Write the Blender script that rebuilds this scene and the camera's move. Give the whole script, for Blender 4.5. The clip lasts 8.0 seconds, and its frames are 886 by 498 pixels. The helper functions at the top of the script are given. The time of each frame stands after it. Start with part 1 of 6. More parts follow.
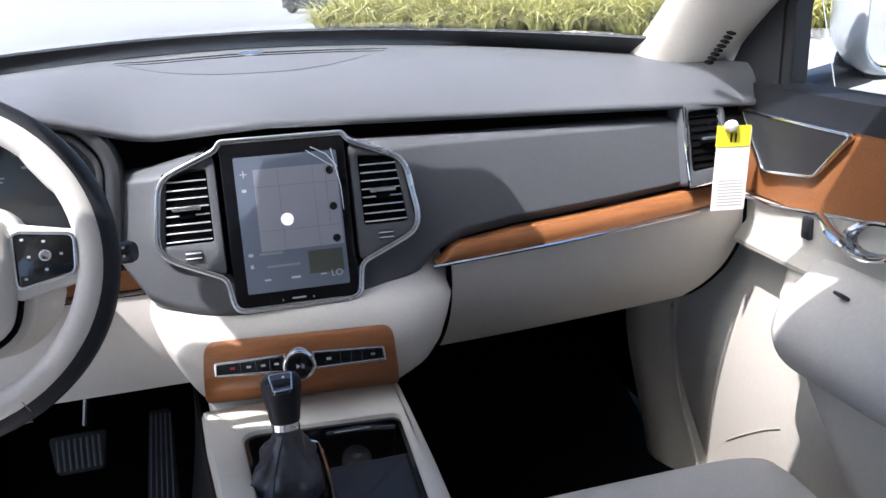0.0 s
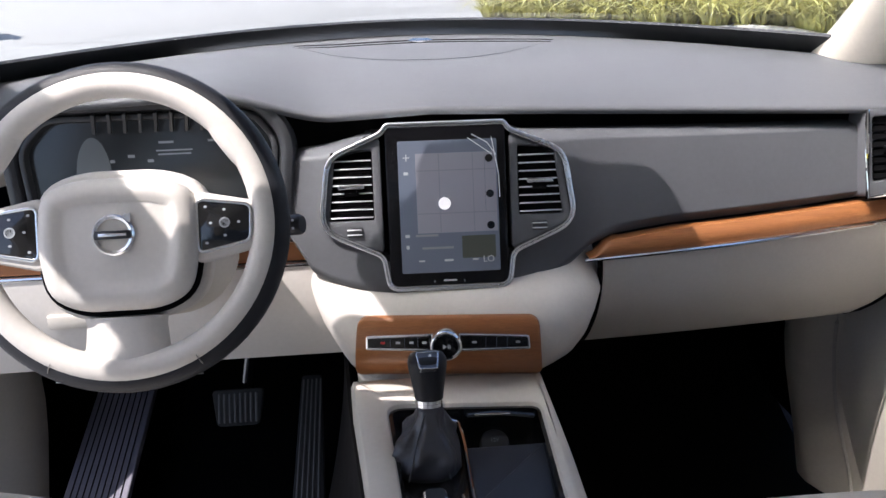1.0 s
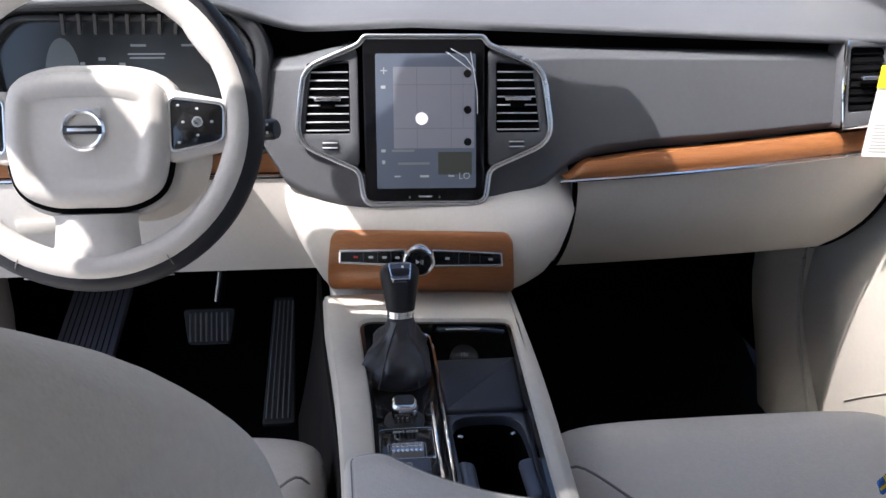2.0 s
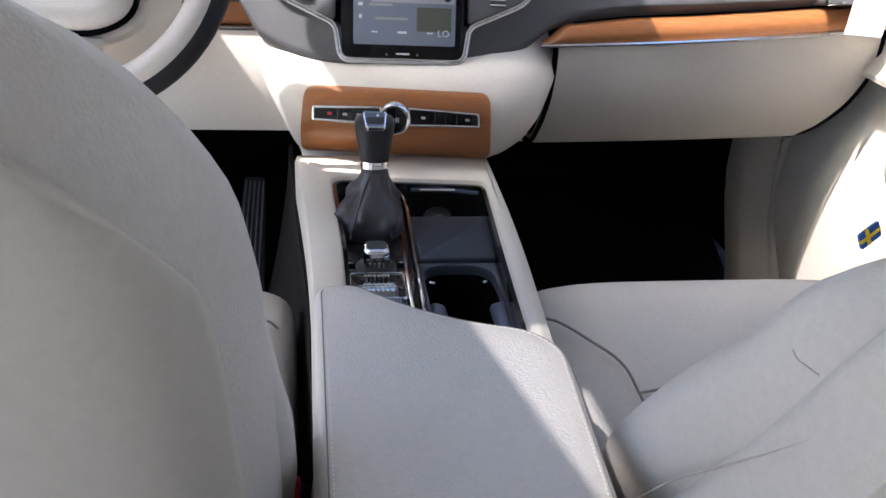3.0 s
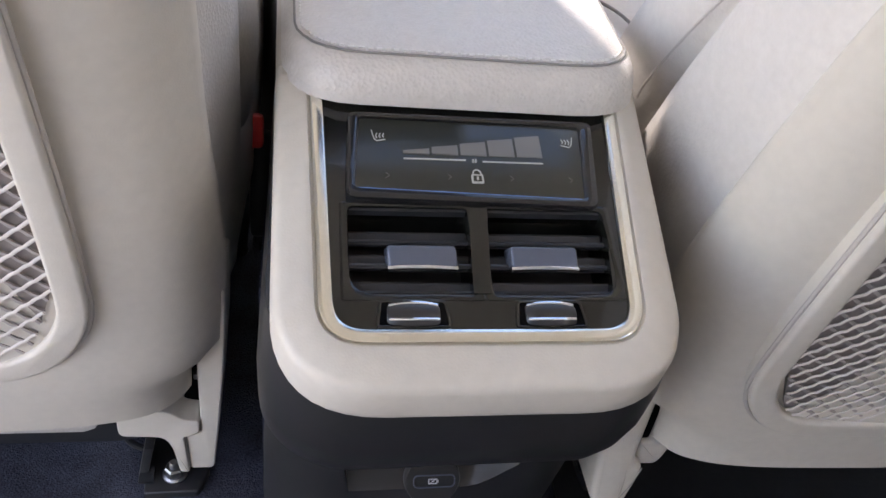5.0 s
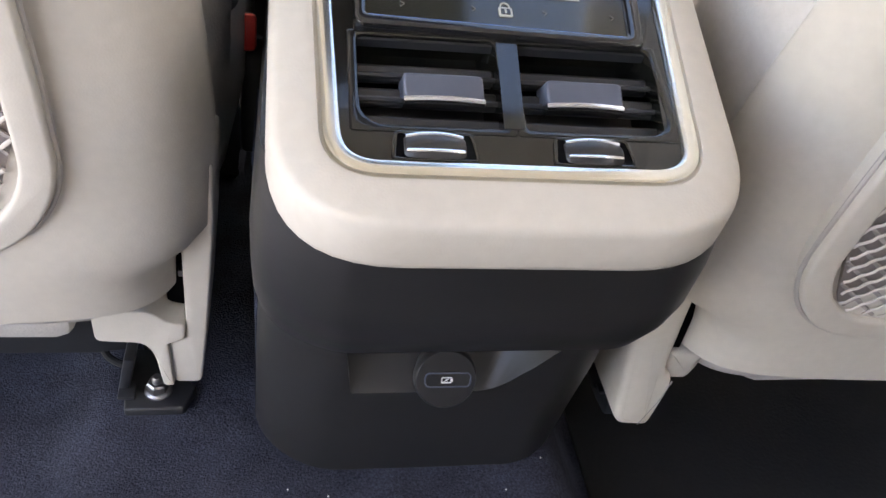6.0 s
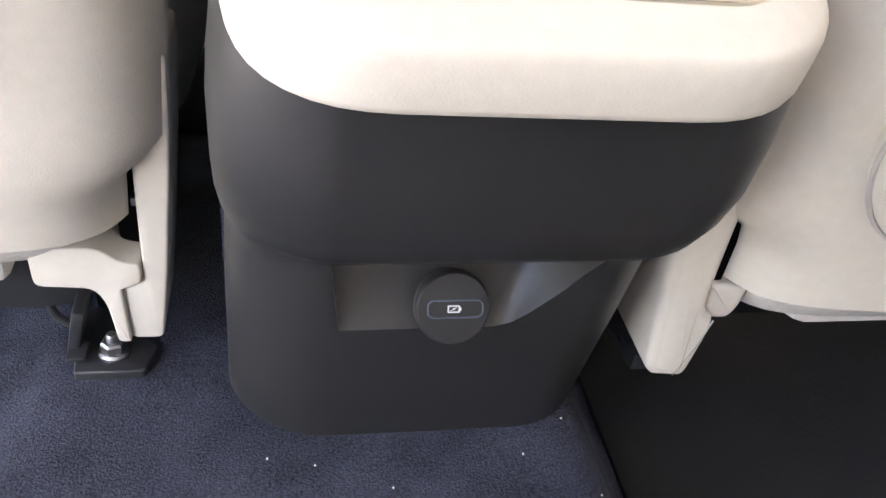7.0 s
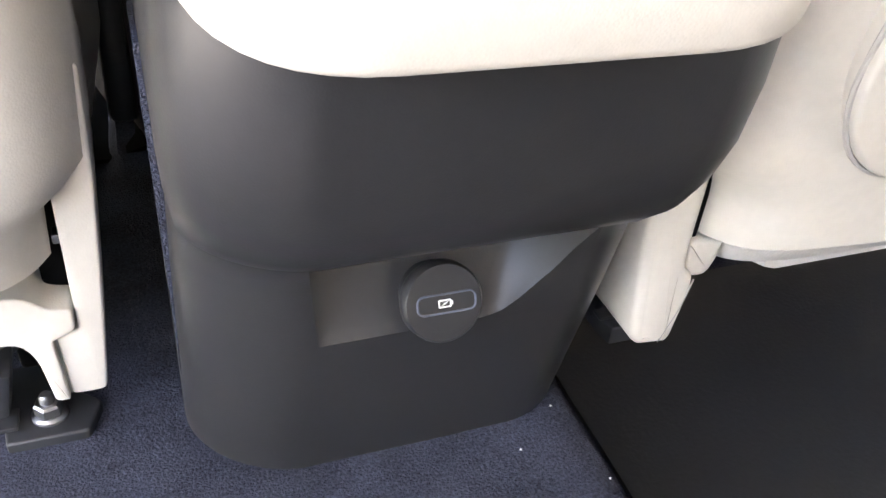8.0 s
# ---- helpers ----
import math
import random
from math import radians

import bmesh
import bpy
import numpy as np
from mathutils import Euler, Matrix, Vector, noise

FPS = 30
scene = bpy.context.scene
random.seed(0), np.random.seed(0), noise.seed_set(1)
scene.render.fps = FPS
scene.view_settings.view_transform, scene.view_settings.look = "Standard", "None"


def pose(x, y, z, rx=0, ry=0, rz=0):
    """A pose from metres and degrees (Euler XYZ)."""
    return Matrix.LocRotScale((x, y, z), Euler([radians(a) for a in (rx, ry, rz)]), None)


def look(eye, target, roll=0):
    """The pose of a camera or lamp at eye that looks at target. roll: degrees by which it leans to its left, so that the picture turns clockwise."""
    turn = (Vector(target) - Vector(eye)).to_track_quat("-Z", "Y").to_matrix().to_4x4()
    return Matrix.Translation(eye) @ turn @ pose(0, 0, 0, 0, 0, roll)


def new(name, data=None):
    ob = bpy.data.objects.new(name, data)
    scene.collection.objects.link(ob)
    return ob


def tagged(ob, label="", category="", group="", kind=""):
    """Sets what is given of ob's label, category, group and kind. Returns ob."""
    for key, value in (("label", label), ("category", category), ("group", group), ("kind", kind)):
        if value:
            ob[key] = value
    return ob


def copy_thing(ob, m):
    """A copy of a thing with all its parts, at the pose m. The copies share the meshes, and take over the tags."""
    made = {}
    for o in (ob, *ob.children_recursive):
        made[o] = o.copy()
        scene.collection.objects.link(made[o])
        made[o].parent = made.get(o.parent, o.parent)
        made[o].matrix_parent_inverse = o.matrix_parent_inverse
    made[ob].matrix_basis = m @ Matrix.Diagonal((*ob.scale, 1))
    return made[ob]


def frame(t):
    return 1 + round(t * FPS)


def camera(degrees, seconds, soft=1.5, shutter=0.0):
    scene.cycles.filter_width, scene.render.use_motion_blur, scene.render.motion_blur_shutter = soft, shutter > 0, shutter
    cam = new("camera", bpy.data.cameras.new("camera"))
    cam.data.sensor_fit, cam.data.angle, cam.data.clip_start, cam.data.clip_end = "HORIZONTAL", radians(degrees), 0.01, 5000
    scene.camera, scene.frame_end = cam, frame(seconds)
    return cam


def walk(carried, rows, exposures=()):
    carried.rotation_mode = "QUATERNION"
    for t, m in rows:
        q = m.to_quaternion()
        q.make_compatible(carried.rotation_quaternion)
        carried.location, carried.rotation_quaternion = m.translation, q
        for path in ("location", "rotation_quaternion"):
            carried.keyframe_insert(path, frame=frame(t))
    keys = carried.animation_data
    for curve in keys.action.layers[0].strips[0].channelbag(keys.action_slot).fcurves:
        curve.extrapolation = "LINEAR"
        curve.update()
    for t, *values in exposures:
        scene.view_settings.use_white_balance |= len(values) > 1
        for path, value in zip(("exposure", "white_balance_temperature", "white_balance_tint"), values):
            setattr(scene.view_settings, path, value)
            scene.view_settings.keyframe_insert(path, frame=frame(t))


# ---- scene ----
cam = camera(56.6, 8.0)
PATH = [
    (0, (-0.076, 0.035, 0.861), (0.437, 1.863, 0.232), -2.4),
    (0.5, (-0.084, 0.025, 0.864), (0.168, 1.909, 0.241), -1.7),
    (1, (-0.082, 0.024, 0.865), (0.074, 1.911, 0.223), -1.6),
    (1.2, (-0.082, 0.025, 0.864), (0.077, 1.907, 0.208), -1.2),
    (2.5, (-0.083, -0.003, 0.785), (0.163, 1.795, -0.056), 2.1),
    (3, (-0.086, -0.014, 0.734), (0.189, 1.747, -0.174), 3.4),
    (3.5, (-0.08, -0.023, 0.674), (0.2, 1.686, -0.327), 4.3),
    (4, (-0.08, -0.027, 0.623), (0.221, 1.617, -0.475), 5.3),
    (4.5, (-0.082, -0.036, 0.575), (0.246, 1.557, -0.589), 7.0),
    (5, (-0.083, -0.043, 0.537), (0.26, 1.494, -0.697), 8.6),
    (5.2, (-0.082, -0.041, 0.52), (0.265, 1.474, -0.738), 9.1),
    (6.3, (-0.087, -0.039, 0.425), (0.285, 1.485, -0.815), 9.3),
    (6.5, (-0.085, -0.029, 0.405), (0.29, 1.502, -0.825), 8.9),
    (7, (-0.079, -0.014, 0.366), (0.315, 1.525, -0.849), 8.6),
    (7.5, (-0.084, -0.004, 0.342), (0.342, 1.541, -0.854), 9.0),
    (7.7, (-0.089, -0.011, 0.333), (0.376, 1.577, -0.79), 8.7),
    (8, (-0.105, 0.015, 0.337), (0.527, 1.505, -0.839), 5.6),
]
walk(cam, [(t, look(eye, target, roll)) for t, eye, target, roll in PATH],
     [(0.0, 0.97, 5950, 14), (1.2, 0.76, 6300, 16), (2.5, 1.32, 6150, 14), (3.0, 1.6, 6400, 15), (3.5, 1.8, 6650, 16), (4.0, 2.1, 6850, 16), (4.5, 2.30, 6900, 17), (5.2, 2.62, 7050, 18), (6.5, 3.3, 7400, 16), (7.0, 3.7, 7450, 16), (7.5, 3.95, 7450, 15), (8.0, 4.15, 7500, 15)])

# ---- daylight: sky, and a sun from behind the driver's side ----
SUN_WAY = Vector((0.23, 0.122, -0.42)).normalized()
world = bpy.data.worlds.new("sky")
scene.world = world
world.use_nodes = True
wt = world.node_tree
sky = wt.nodes.new("ShaderNodeTexSky")
sky.sky_type = "NISHITA"
sky.sun_disc = False
sky.sun_elevation = math.asin(-SUN_WAY.z)
sky.sun_rotation = math.atan2(-SUN_WAY.x, -SUN_WAY.y)
wt.links.new(sky.outputs[0], wt.nodes["Background"].inputs[0])
wt.nodes["Background"].inputs[1].default_value = 0.14
sun = new("sun", bpy.data.lights.new("sun", "SUN"))
sun.data.energy, sun.data.angle, sun.data.color = 4.4, radians(0.6), (1.0, 0.95, 0.88)
sun.matrix_world = look((-3, -3, 4), Vector((-3, -3, 4)) + SUN_WAY)


# ---- materials ----
def mat(name, color, rough=0.5, metal=0.0, vary=0.08, vscale=6.0, bump=0.0, bscale=400.0, bkind="noise", spec=0.5, coat=0.0, dist=0.001):
    """A procedural surface: colour with soft variation at two scales, and a fine relief."""
    m = bpy.data.materials.new(name)
    m.use_nodes = True
    n, l = m.node_tree.nodes, m.node_tree.links
    b = n["Principled BSDF"]
    b.inputs["Roughness"].default_value = rough
    b.inputs["Metallic"].default_value = metal
    b.inputs["Specular IOR Level"].default_value = spec
    b.inputs["Coat Weight"].default_value = coat
    tc = n.new("ShaderNodeTexCoord")
    if vary:
        big = n.new("ShaderNodeTexNoise")
        big.inputs["Scale"].default_value, big.inputs["Detail"].default_value = vscale, 5
        fine = n.new("ShaderNodeTexNoise")
        fine.inputs["Scale"].default_value, fine.inputs["Detail"].default_value = vscale * 37, 3
        add = n.new("ShaderNodeMath")
        add.operation = "ADD"
        ramp = n.new("ShaderNodeMapRange")
        ramp.inputs["From Min"].default_value, ramp.inputs["From Max"].default_value = 0.7, 1.3
        ramp.inputs["To Min"].default_value, ramp.inputs["To Max"].default_value = 1 - vary, 1 + vary
        mul = n.new("ShaderNodeVectorMath")
        mul.operation = "MULTIPLY"
        mul.inputs[0].default_value = color
        l.new(tc.outputs["Object"], big.inputs["Vector"])
        l.new(tc.outputs["Object"], fine.inputs["Vector"])
        l.new(big.outputs["Fac"], add.inputs[0])
        l.new(fine.outputs["Fac"], add.inputs[1])
        l.new(add.outputs[0], ramp.inputs["Value"])
        l.new(ramp.outputs[0], mul.inputs[1])
        l.new(mul.outputs[0], b.inputs["Base Color"])
        rr = n.new("ShaderNodeMapRange")
        rr.inputs["From Min"].default_value, rr.inputs["From Max"].default_value = 0.3, 0.7
        rr.inputs["To Min"].default_value, rr.inputs["To Max"].default_value = max(0.02, rough - 0.06), min(1, rough + 0.06)
        l.new(big.outputs["Fac"], rr.inputs["Value"])
        l.new(rr.outputs[0], b.inputs["Roughness"])
    else:
        b.inputs["Base Color"].default_value = (*color, 1)
    if bump:
        if bkind == "grain":
            tex = n.new("ShaderNodeTexVoronoi")
            tex.feature = "F1"
            out = tex.outputs["Distance"]
        else:
            tex = n.new("ShaderNodeTexNoise")
            tex.inputs["Detail"].default_value = 4
            out = tex.outputs["Fac"]
        tex.inputs["Scale"].default_value = bscale
        l.new(tc.outputs["Object"], tex.inputs["Vector"])
        bp = n.new("ShaderNodeBump")
        bp.inputs["Strength"].default_value, bp.inputs["Distance"].default_value = bump, dist
        l.new(out, bp.inputs["Height"])
        l.new(bp.outputs[0], b.inputs["Normal"])
    return m


def wood_mat(name):
    m = mat(name, (0.40, 0.17, 0.06), 0.34, vary=0, spec=0.4)
    n, l = m.node_tree.nodes, m.node_tree.links
    b = n["Principled BSDF"]
    tc = n.new("ShaderNodeTexCoord")
    mp = n.new("ShaderNodeMapping")
    mp.inputs["Scale"].default_value = (4.0, 110.0, 110.0)
    tex = n.new("ShaderNodeTexNoise")
    tex.inputs["Scale"].default_value, tex.inputs["Detail"].default_value, tex.inputs["Roughness"].default_value = 2.0, 8, 0.65
    fine = n.new("ShaderNodeTexNoise")
    fine.inputs["Scale"].default_value, fine.inputs["Detail"].default_value = 9.0, 6
    mix = n.new("ShaderNodeMath")
    mix.operation = "ADD"
    cr = n.new("ShaderNodeValToRGB")
    cr.color_ramp.elements[0].position, cr.color_ramp.elements[0].color = 0.34, (0.22, 0.082, 0.029, 1)
    cr.color_ramp.elements[1].position, cr.color_ramp.elements[1].color = 0.66, (0.32, 0.128, 0.046, 1)
    half = n.new("ShaderNodeMath")
    half.operation = "MULTIPLY"
    half.inputs[1].default_value = 0.5
    l.new(tc.outputs["Object"], mp.inputs[0])
    l.new(mp.outputs[0], tex.inputs["Vector"])
    l.new(mp.outputs[0], fine.inputs["Vector"])
    l.new(tex.outputs["Fac"], mix.inputs[0])
    l.new(fine.outputs["Fac"], mix.inputs[1])
    l.new(mix.outputs[0], half.inputs[0])
    l.new(half.outputs[0], cr.inputs[0])
    l.new(cr.outputs[0], b.inputs["Base Color"])
    bp = n.new("ShaderNodeBump")
    bp.inputs["Strength"].default_value, bp.inputs["Distance"].default_value = 0.08, 0.001
    l.new(fine.outputs["Fac"], bp.inputs["Height"])
    l.new(bp.outputs[0], b.inputs["Normal"])
    return m


def emit_mat(name, color, strength, rough=0.2):
    m = mat(name, color, rough, vary=0)
    b = m.node_tree.nodes["Principled BSDF"]
    b.inputs["Emission Color"].default_value = (*color, 1)
    b.inputs["Emission Strength"].default_value = strength
    return m


LEATHER = mat("beige_leather", (0.60, 0.568, 0.53), 0.48, vary=0.05, vscale=5, bump=0.34, bscale=480, bkind="grain", dist=0.0007, spec=0.4)
SHEEN = mat("polished_beige_leather", (0.60, 0.568, 0.53), 0.36, vary=0.05, vscale=5, bump=0.55, bscale=420, bkind="grain", dist=0.0008, spec=0.8)
VINYL = mat("smooth_beige_vinyl", (0.60, 0.566, 0.522), 0.46, vary=0.04, vscale=5, bump=0.06, bscale=700, bkind="grain", dist=0.0004, spec=0.4)
TRIM = mat("beige_plastic", (0.58, 0.54, 0.475), 0.5, vary=0.04, vscale=4, bump=0.12, bscale=900, bkind="grain", dist=0.0004, spec=0.35)
THREAD = mat("pale_thread", (0.74, 0.72, 0.68), 0.8, vary=0.05)
# darker beiges for folds and seams: crease shade put into the colour
FOLD = mat("fold_shade_beige", (0.47, 0.44, 0.405), 0.6, vary=0.05)
SEAM = mat("seam_shadow_grey", (0.26, 0.25, 0.235), 0.8, vary=0.05)
DASH = mat("charcoal_soft_touch", (0.080, 0.083, 0.091), 0.56, vary=0.05, vscale=4, bump=0.2, bscale=800, bkind="grain", dist=0.0005, spec=0.28)
DARK = mat("black_plastic", (0.022, 0.023, 0.026), 0.42, vary=0.1, bump=0.12, bscale=1200, bkind="grain", dist=0.0003)
COVER = mat("dark_grey_plastic", (0.0225, 0.0220, 0.0225), 0.33, vary=0.08, vscale=5, bump=0.08, bscale=1100, bkind="grain", dist=0.0003, spec=0.5)
TUNNEL = mat("dark_brown_lining", (0.020, 0.017, 0.016), 0.75, vary=0.25, vscale=20, bump=0.3, bscale=500, spec=0.2)
RUBBER = mat("black_rubber", (0.02, 0.02, 0.022), 0.7, vary=0.15, vscale=10)
PIANO = mat("piano_black", (0.012, 0.012, 0.013), 0.08, vary=0, coat=0.4)
# near-black for gaps and recesses: deep shade put into the colour
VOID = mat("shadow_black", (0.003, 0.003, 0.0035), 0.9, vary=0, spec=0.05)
CHROME = mat("satin_chrome", (0.78, 0.79, 0.80), 0.18, metal=1.0, vary=0.03)
BRIGHT = mat("polished_chrome", (0.85, 0.86, 0.87), 0.07, metal=1.0, vary=0)
PALEMETAL = mat("champagne_metal", (0.82, 0.80, 0.72), 0.17, metal=1.0, vary=0.03)
STEEL = mat("zinc_steel", (0.30, 0.30, 0.31), 0.42, metal=1.0, vary=0.1, vscale=40)
GRAPHITE = mat("graphite_satin", (0.10, 0.115, 0.155), 0.35, metal=0.3, vary=0.04)
BLACKLEATHER = mat("black_leather", (0.016, 0.017, 0.021), 0.5, spec=0.3, vary=0.1, bump=0.3, bscale=650, bkind="grain", dist=0.0006)
CARPET = mat("navy_black_carpet", (0.054, 0.058, 0.080), 0.97, vary=0.55, vscale=16, bump=1.0, bscale=750, dist=0.0035, spec=0.05)
MAT_RUBBER = mat("floor_mat_black", (0.013, 0.0145, 0.017), 0.5, vary=0.2, bump=0.3, bscale=300)
HEADLINER = mat("pale_headliner_cloth", (0.50, 0.485, 0.445), 0.95, vary=0.06, vscale=30, bump=0.3, bscale=900)
WOOD = wood_mat("walnut_veneer")
NET = mat("pale_elastic_net", (0.62, 0.57, 0.53), 0.8, vary=0.1, vscale=60)
# darker copy of the net colour, for the bulging net's shade
NETSHADE = mat("shaded_net_taupe", (0.36, 0.32, 0.30), 0.85, vary=0.1, vscale=60)
POCKET = mat("taupe_pocket_cloth", (0.26, 0.225, 0.21), 0.9, vary=0.1)
RED = mat("red_button", (0.70, 0.06, 0.05), 0.4, vary=0.04)
WHITE = mat("white_print", (0.75, 0.76, 0.76), 0.6, vary=0)
PAPER = mat("white_paper", (0.80, 0.80, 0.78), 0.7, vary=0.02)
YELLOW = mat("yellow_card", (0.82, 0.72, 0.03), 0.6, vary=0.02)
INK = mat("black_ink", (0.02, 0.02, 0.02), 0.6, vary=0)
INKGREY = mat("grey_ink", (0.42, 0.42, 0.42), 0.7, vary=0)
BLUE = mat("blue_cloth", (0.01, 0.10, 0.36), 0.8, vary=0.05)
GOLD = mat("yellow_cloth", (0.80, 0.56, 0.02), 0.8, vary=0.05)
CARWHITE = mat("white_car_paint", (0.78, 0.80, 0.80), 0.25, vary=0.01, coat=0.8)
CONCRETE = mat("pale_concrete", (0.44, 0.43, 0.405), 0.9, vary=0.12, vscale=0.8, bump=0.3, bscale=30, dist=0.01)
KERB = mat("kerb_concrete", (0.55, 0.53, 0.49), 0.9, vary=0.15, vscale=3, bump=0.3, bscale=40, dist=0.01)
SOIL = mat("mulch", (0.30, 0.21, 0.13), 0.95, vary=0.4, vscale=6)
DISPLAY = emit_mat("display_glow", (0.085, 0.10, 0.13), 0.165, 0.12)
MAPTONE = emit_mat("map_glow", (0.165, 0.168, 0.195), 0.165, 0.12)
MAPLINE = emit_mat("map_line_glow", (0.135, 0.137, 0.16), 0.160, 0.12)
ICON = emit_mat("icon_glow", (0.30, 0.315, 0.33), 0.150, 0.2)
ICONDIM = emit_mat("icon_dim_glow", (0.15, 0.16, 0.17), 0.150, 0.2)
DOT = emit_mat("white_dot_glow", (0.9, 0.9, 0.9), 0.300, 0.2)
SMOKE = emit_mat("rear_display_glass", (0.020, 0.021, 0.017), 0.058, 0.10)
CLUSTER = emit_mat("cluster_glow", (0.016, 0.018, 0.020), 0.140, 0.16)
GLASS = bpy.data.materials.new("clear_glass")
GLASS.use_nodes = True
gb = GLASS.node_tree.nodes["Principled BSDF"]
gb.inputs["Base Color"].default_value = (0.88, 0.905, 0.895, 1)
gb.inputs["Roughness"].default_value, gb.inputs["IOR"].default_value, gb.inputs["Transmission Weight"].default_value = 0.0, 1.45, 1.0
ROOFGLASS = bpy.data.materials.new("tinted_roof_glass")
ROOFGLASS.use_nodes = True
rn, rl = ROOFGLASS.node_tree.nodes, ROOFGLASS.node_tree.links
rt = rn.new("ShaderNodeBsdfTransparent")
rt.inputs["Color"].default_value = (0.26, 0.265, 0.28, 1)
rg = rn.new("ShaderNodeBsdfGlossy")
rg.inputs["Roughness"].default_value = 0.02
rm = rn.new("ShaderNodeMixShader")
rm.inputs[0].default_value = 0.06
rl.new(rt.outputs[0], rm.inputs[1])
rl.new(rg.outputs[0], rm.inputs[2])
rl.new(rm.outputs[0], rn["Material Output"].inputs["Surface"])
MIRROR = mat("mirror_glass", (0.9, 0.9, 0.9), 0.02, metal=1.0, vary=0)


# ---- builders ----
def link(name, bm, material, parent=None, label="", smooth=38, m=None):
    """Links a bmesh as one mesh object."""
    bmesh.ops.remove_doubles(bm, verts=bm.verts, dist=1e-6)
    bmesh.ops.recalc_face_normals(bm, faces=bm.faces)
    me = bpy.data.meshes.new(name)
    bm.to_mesh(me)
    bm.free()
    me.materials.append(material)
    if smooth:
        for p in me.polygons:
            p.use_smooth = True
        me.set_sharp_from_angle(angle=radians(smooth))
    ob = new(name, me)
    if m is not None:
        ob.matrix_world = m
    if parent is not None:
        ob.parent = parent
        if m is None:
            ob.matrix_parent_inverse = Matrix()
    if label:
        ob["label"] = label
    return ob


def part(name, bm, material, parent, label="", smooth=38):
    return link(name, bm, material, parent, label, smooth)


def thing(name, label, category, at=(0, 0, 0), group="", kind=""):
    """An Empty at a thing's base; its parts are built in world metres."""
    ob = new(name)
    ob.empty_display_size = 0.05
    return tagged(ob, label, category, group, kind)


def tf(bm, m):
    bmesh.ops.transform(bm, matrix=m, verts=bm.verts)
    return bm


def join(*bms):
    out = bms[0]
    for b in bms[1:]:
        me = bpy.data.meshes.new("tmp")
        b.to_mesh(me)
        b.free()
        out.from_mesh(me)
        bpy.data.meshes.remove(me)
    return out


def box(sx, sy, sz, m=None, bevel=0.0, seg=2):
    bm = bmesh.new()
    bmesh.ops.create_cube(bm, size=1.0)
    bmesh.ops.scale(bm, vec=(sx, sy, sz), verts=bm.verts)
    if bevel:
        bmesh.ops.bevel(bm, geom=bm.edges[:], offset=bevel, segments=seg, affect="EDGES", profile=0.5)
    return tf(bm, m) if m is not None else bm


def loft(sections, closed=True, caps=True):
    """Skin over equal-length loops of points."""
    bm = bmesh.new()
    rows = [[bm.verts.new(p) for p in s] for s in sections]
    n = len(rows[0])
    for a, b in zip(rows, rows[1:]):
        for i in range(n if closed else n - 1):
            j = (i + 1) % n
            bm.faces.new((a[i], a[j], b[j], b[i]))
    if caps and closed:
        bm.faces.new(rows[0][::-1])
        bm.faces.new(rows[-1])
    return bm


def rrect(w, h, r, n=5, cx=0.0, cy=0.0):
    """A rounded rectangle's outline, r one radius or four (from the lower left, anticlockwise)."""
    rs = r if isinstance(r, (tuple, list)) else (r,) * 4
    out = []
    for (sx, sy, a0), q in zip(((-1, -1, 180), (1, -1, 270), (1, 1, 0), (-1, 1, 90)), rs):
        for k in range(n + 1):
            a = radians(a0 + 90 * k / n)
            out.append((cx + sx * (w / 2 - q) + q * math.cos(a), cy + sy * (h / 2 - q) + q * math.sin(a)))
    return out


def soften(pts, r, n=4):
    """A polygon with its corners rounded by r (one or one for each)."""
    out, k = [], len(pts)
    for i, p in enumerate(pts):
        q = r[i] if isinstance(r, (tuple, list)) else r
        p, a, b = Vector(p), Vector(pts[i - 1]), Vector(pts[(i + 1) % k])
        u, v = (a - p), (b - p)
        q1 = min(q, u.length * 0.49, v.length * 0.49)
        s, e = p + u.normalized() * q1, p + v.normalized() * q1
        for j in range(n + 1):
            t = j / n
            w = s * (1 - t) ** 2 + p * 2 * t * (1 - t) + e * t ** 2
            out.append((w.x, w.y))
    return out


def shrink(loop, d):
    """An outline moved inwards by d."""
    out, k = [], len(loop)
    area = sum(loop[i - 1][0] * loop[i][1] - loop[i][0] * loop[i - 1][1] for i in range(k))
    s = 1 if area > 0 else -1
    for i in range(k):
        a, b = Vector(loop[i - 1]), Vector(loop[(i + 1) % k])
        t = (b - a).normalized() if (b - a).length > 1e-9 else Vector((1, 0))
        out.append((loop[i][0] - s * t.y * d, loop[i][1] + s * t.x * d))
    return out


def slab(loop, n0, n1, m, edge=0.0, seg=3):
    """A plate with this outline between heights n0 and n1 of the frame m, its upper edge rounded."""
    secs = [[(x, y, n0) for x, y in loop]]
    if edge:
        for k in range(seg + 1):
            a = radians(90 * k / seg)
            secs.append([(x, y, n1 - edge + edge * math.sin(a)) for x, y in shrink(loop, edge * (1 - math.cos(a)))])
    else:
        secs.append([(x, y, n1) for x, y in loop])
    return tf(loft(secs), m)


